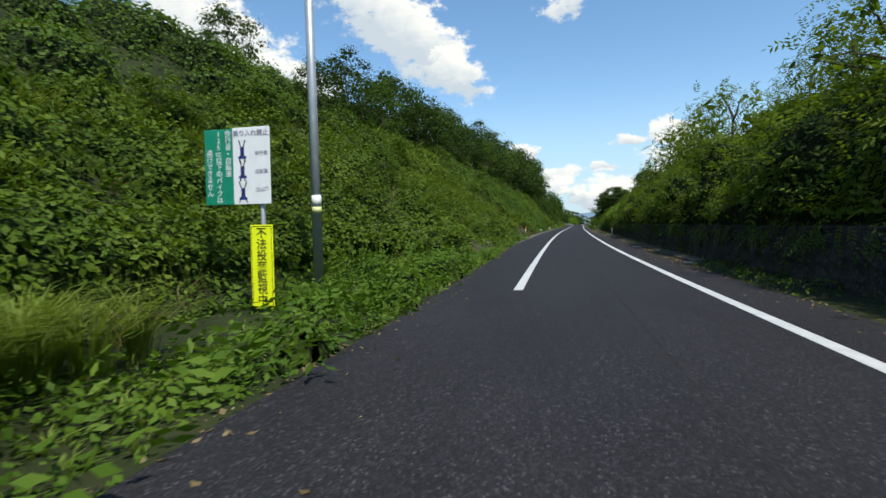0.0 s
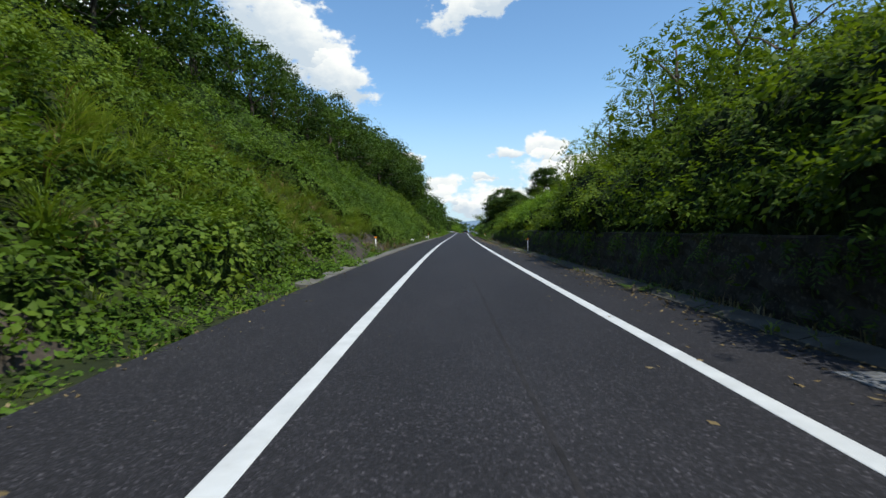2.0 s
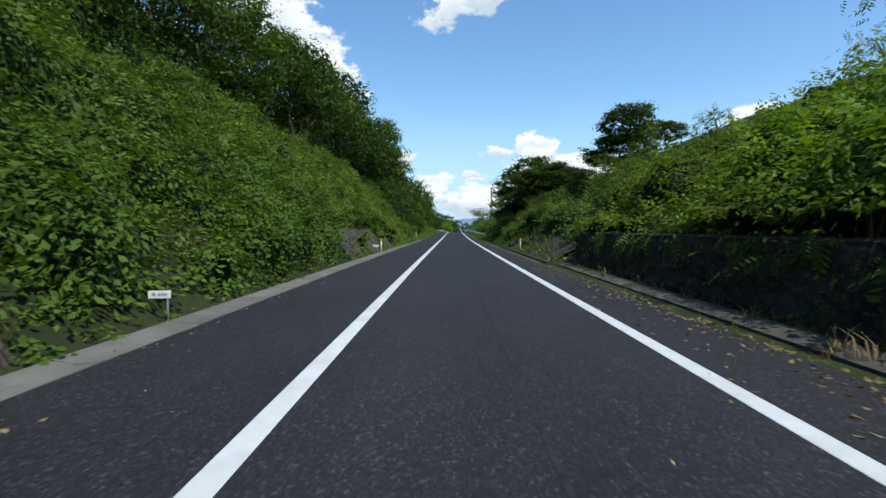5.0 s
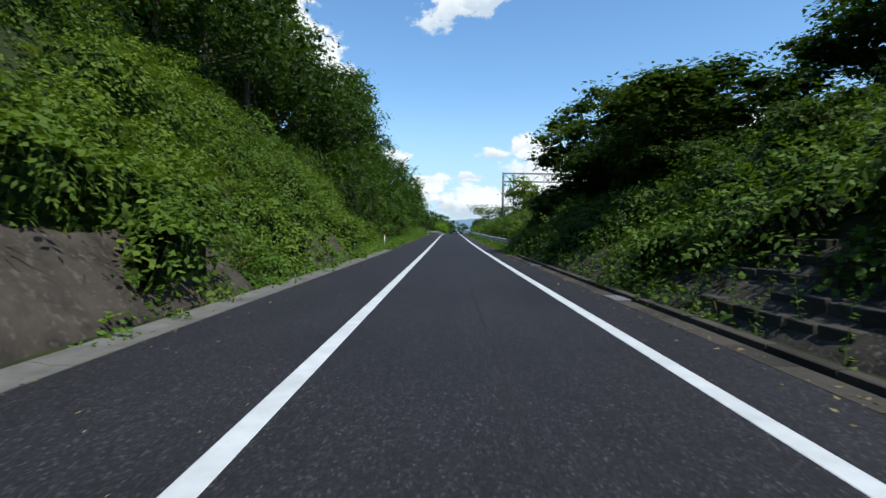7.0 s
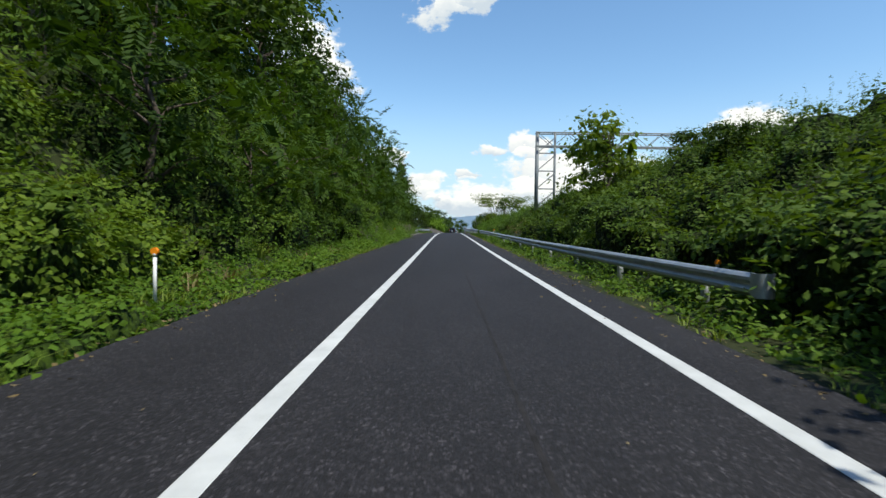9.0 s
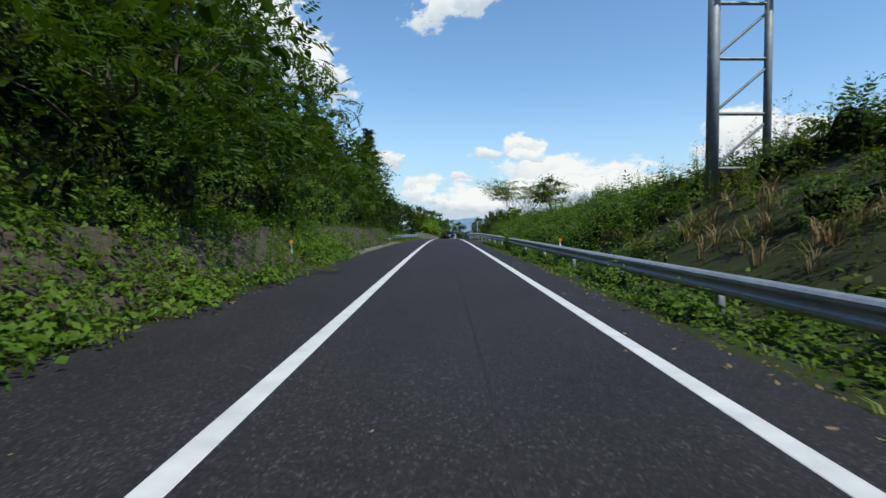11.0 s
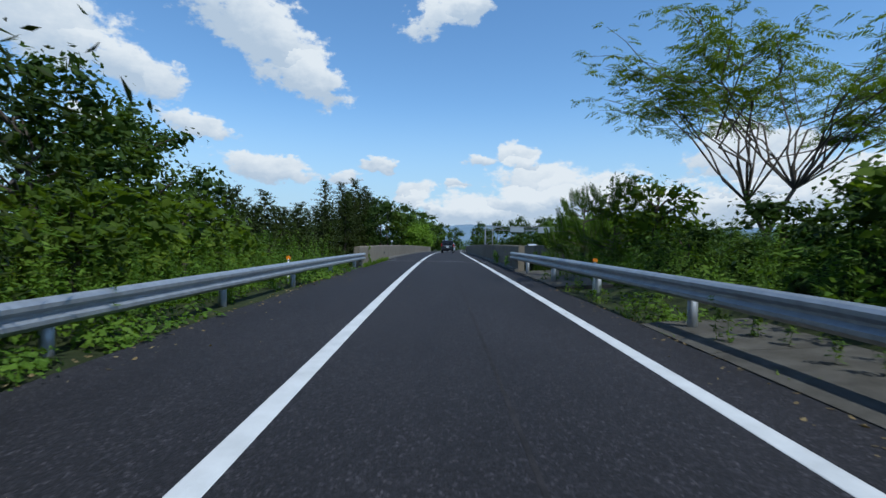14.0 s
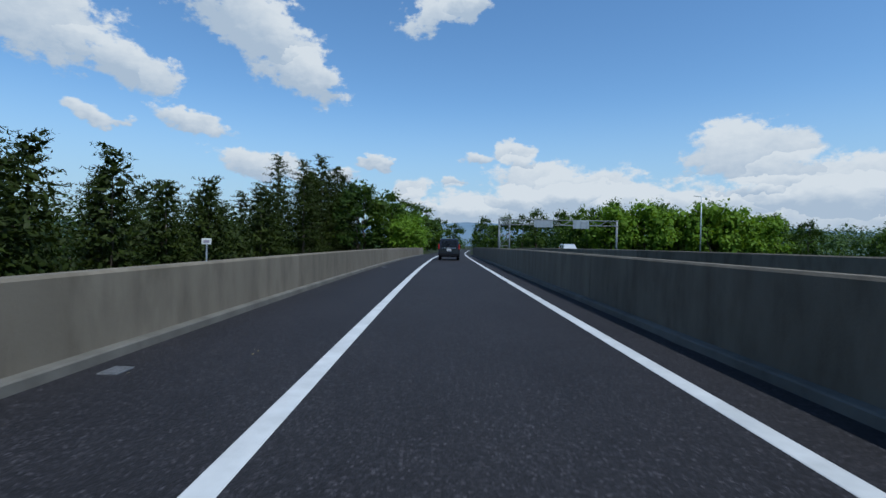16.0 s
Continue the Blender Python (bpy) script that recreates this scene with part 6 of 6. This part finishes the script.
# broadleaf trees at the far ends
edge_kinds = [broadleaf("tall broadleaf tree with layered light green crown", 10.5, 4.2, 1.0, 62, 26, (0.36, 0.56), WOODS, 1.15),
              broadleaf("light green broadleaf tree", 7.5, 3.4, 0.4, 66, 34, (0.34, 0.54), SHRUB, 1.1),
              broadleaf("yellow-green bush tree at the bridge's end", 4.4, 2.2, 0.1, 44, 40, (0.22, 0.36), FRESH, 0.8)]
spots = [(0, 226, -19, 0.85, 0.9), (1, 203, -19.0, 0.9, 0.9)]
spots += [(k, s, u, c * (1.3 if u < 0 else 1.12), 1.0 if u < 0 else 1.28) for k, s, u, c in ((0, 302, -14, 1.05), (0, 312, -17, 1.15), (1, 309, -10.5, 1.05), (0, 322, -13, 1.1), (1, 330, -10, 1.1), (2, 300, -7.2, 1.0), (2, 306, -7.0, 0.9), (1, 318, -8.6, 0.9), (0, 340, -12, 1.1), (0, 352, -10.5, 1.1), (1, 362, -9.0, 1.1),
                                               (1, 314, 23, 1.0), (1, 311, 26.5, 1.1), (1, 315, 30, 1.0), (1, 310, 33.5, 1.1), (1, 316, 37.5, 1.05), (1, 311, 42, 1.1), (1, 315, 46, 0.95), (2, 307, 25, 1.15), (2, 306, 30, 1.25), (2, 308, 36, 1.15), (2, 306, 40, 1.3), (2, 308, 45, 1.2), (2, 309, 50, 1.1), (1, 318, 51, 0.8), (1, 322, 60, 0.85), (0, 328, 69, 0.75), (1, 320, 78, 0.8), (1, 330, 24, 1.0), (0, 345, 18, 0.9), (1, 340, 30, 1.0), (0, 352, 25, 0.95), (0, 358, 12, 0.85),
                                               (0, 366, 17, 0.9), (1, 372, 9, 0.9), (0, 380, 6.5, 0.9), (1, 345, 40, 1.0), (0, 350, 50, 1.0), (1, 335, 60, 1.0), (0, 345, 72, 0.95), (1, 355, 84, 1.0), (0, 375, 30, 1.0), (1, 385, 22, 1.0), (0, 395, -8.5, 1.0), (0, 410, -4, 0.9), (1, 418, 4, 0.85))]
grove(edge_kinds, spots, "trees beyond the bridge")
near_kinds = [broadleaf("large dark broadleaf tree beyond the weeds", 10.5, 4.0, 1.0, 120, 58, (0.17, 0.3), WOODS, 0.95)]
grove(near_kinds, [(0, 218, -14.6, 1.0, 1.0), (0, 200, -10.6, 0.86, 0.98), (0, 211, -13.4, 0.95, 1.0), (0, 204, -14.0, 1.0, 1.0)], "large trees by the bridge")

silk = umbrella_tree("flat-topped silk tree with forked limbs and feathery leaves", 6.5, 4.5)
silk.matrix_basis = put(silk, 209.2, 8.4, 1.0, 0.0, z=0.9)
thin_kinds = [broadleaf("thin open tree among tall weeds", 4.6, 1.5, 1.6, 20, 44, (0.14, 0.26), SHRUB, 0.55, open_=0.4), broadleaf("loose green bush behind the guard rail", 3.3, 1.6, 0.3, 26, 46, (0.13, 0.24), OLIVE, 0.6, open_=0.3),
              broadleaf("round dark green bush", 3.0, 1.9, 0.1, 36, 62, (0.12, 0.22), WOODS, 0.65)]
grove(thin_kinds, [(2, 98, 8.0, 0.75, 0.9), (2, 101, 7.4, 0.75, 0.85), (2, 104, 7.3, 0.8, 0.9), (2, 107, 6.8, 0.75, 0.9), (2, 110, 7.2, 0.8, 0.9), (2, 113, 6.8, 0.75, 0.9), (2, 143, 10.0, 0.95, 0.9), (1, 147.5, 7.6, 1.3, 1.1), (2, 150.5, 8.8, 1.1, 1.0), (1, 154, 9.4, 0.9, 0.85), (2, 140, 9.6, 0.9, 0.85), (2, 221, 7.8, 1.25, 1.0), (0, 184.5, 6.6, 0.68, 0.9), (2, 198, 7.6, 0.72, 0.9), (2, 200.5, 8.4, 0.75, 0.9), (2, 203.2, 7.9, 0.7, 0.9), (2, 206, 8.6, 0.8, 0.9), (2, 208.8, 8.0, 0.75, 0.9),  (2, 214.6, 8.4, 1.15, 1.0), (2, 125, 6.6, 1.0, 1.0), (2, 122, 6.4, 0.9, 0.9), (2, 209.8, 6.6, 0.85, 0.95), (1, 213.5, 7.2, 0.9, 0.9), (1, 201.5, 6.4, 0.8, 0.75), (2, 207, 12, 1.1, 1.0), (1, 205, -7.4, 0.8, 0.75), (1, 210, -8.0, 0.9, 0.8), (1, 216.5, -8.6, 0.66, 0.75), (1, 214, -10.2, 0.7, 0.75), (2, 201, 6.9, 1.0, 0.95), (2, 203.6, 7.4, 1.1, 1.0), (2, 206.4, 7.0, 1.05, 1.0), (2, 204.5, 9.6, 1.2, 1.1), (2, 213, -10, 1.0, 0.8)], "bushes by the bridge")
pine = sapling_pine("young pine with upright pale-tipped shoots", 3.4, SHRUB)
grove([pine], [(0, 221, 5.6, 1.0, 1.0), (0, 218, 5.9, 1.05, 1.05), (0, 215, 6.2, 1.05, 1.05), (0, 218, 7.5, 0.85, 0.9), (0, 223, 7.4, 1.15, 1.1), (0, 226, 6.4, 1.2, 1.25), (0, 212, -7.4, 0.75, 0.75), (0, 206, -9.0, 0.8, 0.8), (0, 217, -7.8, 0.8, 0.75)], "young pines")
# ---- tall stalks, grass clumps ----
def stalks(name, label, s0, s1, u0, u1, count, height, mat, per=34, leaf=(0.07, 0.15), keep=None, aspect=0.32):
    s, u = rng.uniform(s0, s1, count), rng.uniform(min(u0, u1), max(u0, u1), count)
    if keep is not None:
        ok = keep(s, u)
        s, u = s[ok], u[ok]
    h = rng.uniform(height[0], height[1], len(s))
    base = surface(s, u, -0.05)
    lean = rng.normal(size=(len(s), 3)) * 0.10
    lean[:, 2] = 1
    idx = np.repeat(np.arange(len(s)), per)
    t = rng.random(len(idx)) ** 0.85
    a = rng.uniform(0, 2 * np.pi, len(idx))
    out = np.stack([np.cos(a), np.sin(a), np.zeros_like(a)], -1)
    size = rng.uniform(leaf[0], leaf[1], len(idx)) * (1.15 - 0.5 * t)
    pos = base[idx] + lean[idx] * (h[idx] * t)[:, None] + out * (size * 0.55)[:, None]
    nrm = np.array([0, 0, 1.0]) + out * 0.35 + rng.normal(size=out.shape) * 0.25
    w = rng.uniform(0.004, 0.008, len(s))[:, None] * np.array([1.0, 0.3, 0])
    top = base + lean * h[:, None]
    sv = np.stack([base - w * 1.5, base + w * 1.5, top], 1).reshape(-1, 3).astype(np.float32)
    leafs = joined(name, [leaf_arrays(pos, nrm, size, aspect), (sv, np.arange(len(sv), dtype=np.int32))], mat)
    ob = tagged(new(name, leafs), label, "weeds", kind="stuff")
    return ob


stalks("tall_weeds", "leafy stems standing out of the vines on the cut slope", -4, 134, -5.6, -12.0, 620, (0.7, 1.5), WEED, 18, (0.12, 0.24), lambda s, u: toe_open(s, u) & (-u > left_start(s) + 0.8), 0.4)
stalks("tall_weeds", "tall upright weeds with leafy stems on the bank", 140, 212, 5.0, 12.5, 1300, (0.8, 1.7), SHRUB, 30, (0.10, 0.19), None, 0.2)
stalks("tall_weeds", "dense green weeds behind the guard rail", 172, 214, 4.4, 9.5, 800, (0.8, 1.6), LUSH, 30, (0.10, 0.19), None, 0.2)
stalks("tall_weeds", "tall dark weed spires against the sky on the crest", 140, 186, 8.5, 12.0, 380, (1.2, 2.2), SHRUB, 30, (0.10, 0.18))
stalks("tall_weeds", "tall weeds against the sky on the bank's crest", 122, 150, 6.0, 12.5, 420, (1.0, 2.0), SHRUB, 40)
stalks("tall_weeds", "slender weeds growing from the gutter", 152, 199, -4.3, -5.8, 330, (0.4, 1.15), LUSH, 30)
stalks("tall_weeds", "pale green upright weeds in front of the mortar", 150, 174, -4.4, -6.0, 230, (0.5, 1.2), LUSH, 30, (0.09, 0.17))
stalks("tall_weeds", "weeds growing through the guard rail", 194, 217, -4.3, -5.8, 240, (0.4, 1.1), LUSH, 36)
stalks("tall_weeds", "weeds growing under the guard rail", 186, 214, 2.9, 4.6, 80, (0.4, 1.0), WEED, 44)
stalks("tall_weeds", "leafy bush of weeds growing over the guard rail", 178.2, 179.8, 3.0, 3.9, 45, (0.9, 1.5), LUSH, 40, (0.1, 0.18))
stalks("tall_weeds", "leafy weeds beside the kerb", 84, 121, 3.15, 4.9, 190, (0.3, 1.0), WEED, 40)
mounds("verge_plants", "small weeds and vines lying over the kerb", "ground cover", WEED, 85, 119, 3.1, 3.7, 1.6, (0.1, 0.28), (0.05, 0.1), 190, aspect=0.6)
stalks("tall_weeds", "green thicket of tall weeds behind the guard rail", 194, 219, -5.4, -10, 760, (0.8, 2.1), LUSH, 26, (0.12, 0.22))


def grass(name, label, s0, s1, u0, u1, clumps, blades, length, mat, keep=None):
    s, u = rng.uniform(s0, s1, clumps), rng.uniform(min(u0, u1), max(u0, u1), clumps)
    if keep is not None:
        ok = keep(s, u)
        s, u = s[ok], u[ok]
    idx = np.repeat(np.arange(len(s)), blades)
    a = rng.uniform(0, 2 * np.pi, len(idx))
    out = np.stack([np.cos(a), np.sin(a), np.zeros_like(a)], -1)
    root = surface(s, u, -0.03)[idx] + out * rng.uniform(0, 0.16, len(idx))[:, None]
    lean = out * rng.uniform(0.25, 1.0, len(idx))[:, None] + np.array([0.25, 0, 0])
    me = blades_mesh(name, root, lean, rng.uniform(length[0], length[1], len(idx)), rng.uniform(0.014, 0.034, len(idx)), mat, 3 if length[1] > 1.0 else 2)
    return tagged(new(name, me), label, "grass", kind="stuff")


grass("pampas_grass", "arching clumps of long pampas grass at the slope's foot", -0.5, 3.9, -4.7, -6.8, 26, 70, (1.2, 1.9), GRASS)
grass("pampas_grass", "long pale pampas grass beside the notice", 2.9, 4.6, -5.0, -6.5, 5, 46, (1.1, 1.8), GRASS)
grass("pampas_grass", "arching pampas grass above the mortar", 51.6, 55.2, -5.6, -6.9, 16, 80, (1.0, 1.7), GRASS)
grass("pampas_grass", "arching pampas grass beside the bare slope", 47, 51.5, -5.3, -6.6, 8, 60, (0.8, 1.4), GRASS)
grass("pampas_grass", "arching pampas grass on the cut slope", 22, 42, -5.6, -11, 150, 52, (0.9, 1.6), GRASS)
grass("pampas_grass", "arching grass clumps among the vines of the slope", 6, 23, -7.0, -12, 60, 46, (0.8, 1.5), GRASS)
grass("pampas_grass", "scattered arching grass clumps on the cut slope", 40, 150, -5.9, -10.5, 80, 60, (0.6, 1.2), GRASS)
grass("pampas_grass", "thin green and dry grass over the open part of the slope", 39.5, 51, -5.3, -10.0, 420, 26, (0.3, 0.75), GRASS)
grass("dry_stalks", "dry brown grass over the open part of the slope", 39.5, 51, -5.3, -10.0, 130, 16, (0.3, 0.7), DRY)
grass("verge_grass", "short grass along the verge", -5, 46, -3.3, -5.2, 380, 12, (0.12, 0.35), GRASS, lambda s, u: u < edge(LEFT_EDGE, s) - 0.02)
grass("verge_grass", "bright short grass along the verge", 100, 160, -4.0, -5.8, 560, 12, (0.15, 0.5), GRASS)
grass("verge_grass", "dry and green grass beside the shaded wall", 10, 90, 3.35, 4.0, 110, 14, (0.08, 0.28), STRAW)
grass("verge_grass", "short grass before the guard rail", 122, 214, 2.7, 3.6, 320, 12, (0.1, 0.3), GRASS)


# ---- woods and hills far off ----
def far_woods(spots, label, mat=FAR_WOODS, leaf=1.0):
    """A belt of distant trees, too far to tell apart singly."""
    pos, nrm, size = [], [], []
    for s, u, z, r, h in spots:
        c = np.array(at(s, u, z))
        n = int(30 * r / leaf ** 1.6)
        d = unit(rng.normal(size=(n, 3)) + np.array([0, 0, 0.4]))
        pos.append(c + d * np.array([r, r, h]) * rng.uniform(0.6, 1.05, (n, 1)))
        nrm.append(d + np.array([0, 0, 0.5]) + rng.normal(size=(n, 3)) * 0.4)
        size.append(rng.uniform(0.7, 1.4, n) * (0.6 + 0.12 * r) * leaf)
    me = leaves_mesh("far_woods", np.concatenate(pos), np.concatenate(nrm), np.concatenate(size), 0.6, mat)
    return tagged(new("far_woods", me), label, "woods", kind="stuff")


belt = []
for _ in range(230):
    u = rng.uniform(22, 190)
    s = rng.uniform(345, 420) + 0.25 * u
    belt.append((s, u, rng.uniform(1.0, 2.4), rng.uniform(2.4, 4.2), rng.uniform(4.6, 7.2) + 0.008 * (s - 345) + 0.04 * max(0, u - 50)))
for _ in range(120):
    s = rng.uniform(395, 520)
    belt.append((s, rng.uniform(-45, 42), rng.uniform(0.5, 2.0), rng.uniform(2.5, 4.0), rng.uniform(3.4, 5.5)))
belt = [b for b in belt if abs(b[1]) > 6 or b[0] > 460]
far_woods(belt, "belt of distant mixed green woods")
far_woods([(rng.uniform(222, 332), rng.uniform(-28, -22), rng.uniform(-6, 2.2), rng.uniform(1.6, 2.8), rng.uniform(3.0, 4.4)) for _ in range(170)], "dense dark foliage of the conifer plantation", CEDAR, 0.4)
belt = [(rng.uniform(200, 345), rng.uniform(-60, -36), rng.uniform(-3, 1), rng.uniform(2.6, 4.2), rng.uniform(5.5, 8.5)) for _ in range(130)]
far_woods(belt, "dark green woods closing the valley behind the conifers", FAR_WOODS, 0.6)


def ridge(dist, az0, az1, low, high, seed, mat, label):
    """A wooded ridge: a rounded body with an uneven crest."""
    n, verts, faces = 90, [], []
    for i in range(n + 1):
        a = radians(az0 + (az1 - az0) * i / n)
        top = low + (high - low) * (0.5 + 0.5 * float(ripple(i * 0.35, 0, 4.0, seed))) * math.sin(math.pi * i / n) ** 0.6 + 2.5 * float(ripple(i, 0, 0.6, seed + 2))
        for d, z in ((dist, -30), (dist + 60, top * 0.6), (dist + 130, top), (dist + 260, top * 0.7), (dist + 380, -30)):
            verts.append((math.sin(a) * d, math.cos(a) * d, z))
    for i in range(n):
        for j in range(4):
            faces.append((i * 5 + j, (i + 1) * 5 + j, (i + 1) * 5 + j + 1, i * 5 + j + 1))
    return tagged(link_mesh("backdrop_hill", verts, faces, mat, True), label, "hill", kind="structure")


# bluish base colours carry the haze of distance, more on the farther ridge
HILL = material("haze_tinted_hill_woods", (0.050, 0.085, 0.085), (0.085, 0.125, 0.115), 0.02, 0.95, bump=1.0, bump_scale=0.15)
HILL_FAR = material("haze_coloured_hill_woods", (0.11, 0.17, 0.23), (0.15, 0.21, 0.27), 0.01, 0.95)
ridge(1000, 8, 75, 14, 34, 2.0, HILL, "wooded green hills on the horizon, tinted for haze")
ridge(1000, -75, -14, 12, 30, 4.0, HILL, "wooded green hills on the horizon, tinted for haze")
ridge(1900, -14, 40, 46, 86, 1.0, HILL_FAR, "blue-green hills on the horizon with haze put into their colour")


# ---- dry stalks on the slope, litter on the road's edges ----
grass("dry_stalks", "dry brown stalks lying among the vines", -2, 60, -5.2, -9.5, 130, 16, (0.6, 1.3), DRY)
grass("dry_stalks", "dry brown stalks at the foot of the slope", 60, 200, -4.7, -8.0, 150, 16, (0.4, 1.0), DRY)
grass("dry_stalks", "dry brown stalks lying on the mortar", 50, 66, -4.4, -5.7, 60, 18, (0.4, 1.0), DRY)
grass("dry_stalks", "dry stalks along the shaded kerb", 60, 125, 3.3, 5.5, 90, 14, (0.3, 0.8), DRY)


def litter(label, s0, s1, count, table, side, spread, size, mat):
    s = rng.uniform(s0, s1, count)
    u = edge(table, s) - side * rng.exponential(spread, count) + side * 0.12
    pos = axis_xyz(s, u, np.full(count, 0.012))
    nrm = np.array([0, 0, 1.0]) + rng.normal(size=(count, 3)) * 0.25
    me = leaves_mesh("litter", pos, nrm, rng.uniform(size[0], size[1], count), 0.6, mat, droop=0.0)
    return tagged(new("litter", me), label, "litter", kind="stuff")


litter("dry leaves and twigs scattered along the road's edge", -3, 214, 2600, LEFT_EDGE, -1, 0.22, (0.02, 0.09), DRY)
litter("green and brown leaf litter along the kerb", 5, 214, 3200, RIGHT_EDGE, 1, 0.20, (0.02, 0.09), DRY)
litter("small pale chips scattered over the carriageway", -3, 240, 700, LEFT_EDGE, -1, 2.6, (0.01, 0.035), STRAW)

def wall_plants(label, spots):
    pos, nrm = [], []
    for s, u, z, r, n in spots:
        d = rng.normal(size=(n, 3)) * r
        pos.append(np.array(at(s, u, z)) + d * np.array([0.5, 1, 1]))
        nrm.append(np.array([-1, -0.6, 0.8]) + rng.normal(size=(n, 3)) * 0.4)
    me = leaves_mesh("wall_plant", np.concatenate(pos), np.concatenate(nrm), rng.uniform(0.05, 0.12, sum(len(p) for p in pos)), 0.75, FRESH)
    return tagged(new("wall_plant", me), label, "plant", kind="stuff")


wall_plants("yellow-green seedlings growing from joints of the shaded parapet", [(224.3, 2.55, 0.52, 0.10, 90), (224.2, 2.55, 0.28, 0.07, 40), (222.8, 2.52, 0.24, 0.09, 60), (222.8, 2.52, 0.55, 0.06, 24), (218.3, 2.5, 0.35, 0.12, 90)])
wall_plants("small weeds along the foot of the sunlit parapet", [(217.4 + 0.16 * k + rng.uniform(-0.1, 0.1), -3.82 + rng.uniform(-0.05, 0.04), 0.05 + rng.uniform(0, 0.06), rng.uniform(0.03, 0.075), int(rng.integers(8, 30))) for k in range(58)])
wall_plants("vine climbing over the sunlit parapet", [(219.9, -3.97, 0.5, 0.06, 26), (219.9, -3.99, 0.8, 0.06, 24), (219.9, -4.05, 0.98, 0.06, 22), (219.9, -3.93, 0.25, 0.07, 26)])

# ferns, roots and hanging vines on the shaded retaining wall
def wall_cover(label, s0, s1, count, mat, size, drop, low=0.05):
    ss, z = rng.uniform(s0, s1, count), rng.uniform(low, 1.25, count)
    ok = ripple(ss, z * 2, 0.8, 4.0) > -0.25
    ss, z = ss[ok], z[ok]
    pos = axis_xyz(ss, 3.98 + 0.1 * z - rng.uniform(0, 0.12, len(ss)), z)
    aim = np.array([-0.5, 0, -drop]) + rng.normal(size=pos.shape) * 0.4
    nrm = np.array([-0.8, -0.1, 0.5]) + rng.normal(size=pos.shape) * 0.3
    me = joined("wall_vines", [spray_arrays(pos, aim, nrm, rng.uniform(size[0], size[1], len(ss)), 5, 0.35, 0.3, 0.4)], mat)
    return tagged(new("wall_vines", me), label, "vines", kind="stuff")


wall_cover("dark ferns and creepers on the shaded retaining wall", 12, 84, 1500, WOODS, (0.12, 0.28), 0.6)
wall_cover("leafy vines hanging over the top of the shaded wall", 9, 84, 900, SHRUB, (0.25, 0.5), 0.9, 0.85)
wall_cover("dry brown roots and stalks hanging on the shaded wall", 14, 84, 90, DRY, (0.12, 0.28), 1.0)
litter("dead leaves, twigs and dust on the shaded kerb", 14, 86, 2600, RIGHT_EDGE, 1, 0.35, (0.03, 0.11), DRY)
grass("verge_grass", "tufts of green and dry weeds on the shaded kerb", 20, 86, 3.4, 3.9, 150, 14, (0.12, 0.4), GRASS)
grass("dry_stalks", "dead brown grass along the foot of the shaded wall", 14, 84, 3.7, 4.05, 80, 10, (0.2, 0.6), DRY)
grass("dry_stalks", "dead brown vines and stalks on the bare bank", 157, 169, 5.0, 9.5, 120, 16, (0.5, 1.2), DRY)


def fallen_branch(s, u, turn, length):
    """A broken leafy branch lying on the road's edge."""
    b = empty("fallen_branch", stand(s, u, 0.02, turn), "broken leafy branch lying on the road's edge", "branch", "fallen branches")
    paths = [bent((-length / 2, 0, 0.01), (length / 2, 0.1, 0.03), 0.018, 0.006, 4, 0.05)]
    pos, aim = [], []
    for k in range(7):
        root = np.array([-length / 2 + length * (0.2 + 0.11 * k), 0.04, 0.03])
        tip = root + np.array([0.22, (0.2 if k % 2 else -0.2), 0.05])
        paths.append([(root, 0.007), (tip, 0.003)])
        pos.append(root + (tip - root) * rng.uniform(0.2, 0.9, (3, 1)))
        aim.append(np.tile(tip - root, (3, 1)) + rng.normal(size=(3, 3)) * np.array([0.12, 0.12, 0.02]))
    trunk_mesh(b, paths, BARK)
    pos, aim = np.concatenate(pos), np.concatenate(aim)
    ob = new("leaf_spray", joined("leaf_spray", [spray_arrays(pos, aim, np.tile([0, 0, 1.0], (len(pos), 1)) + rng.normal(size=pos.shape) * 0.2, rng.uniform(0.15, 0.3, len(pos)), 4, 0.42, 0.36, 0.05)], WEED))
    ob.parent = b
    tagged(ob)
    return b


for q in ((164.6, -3.75, 20, 1.3), (165.6, -3.95, 70, 0.9), (163.4, -4.05, 100, 1.1), (34.5, 3.2, 60, 0.8), (58.3, 3.15, 110, 0.9)):
    fallen_branch(*q)
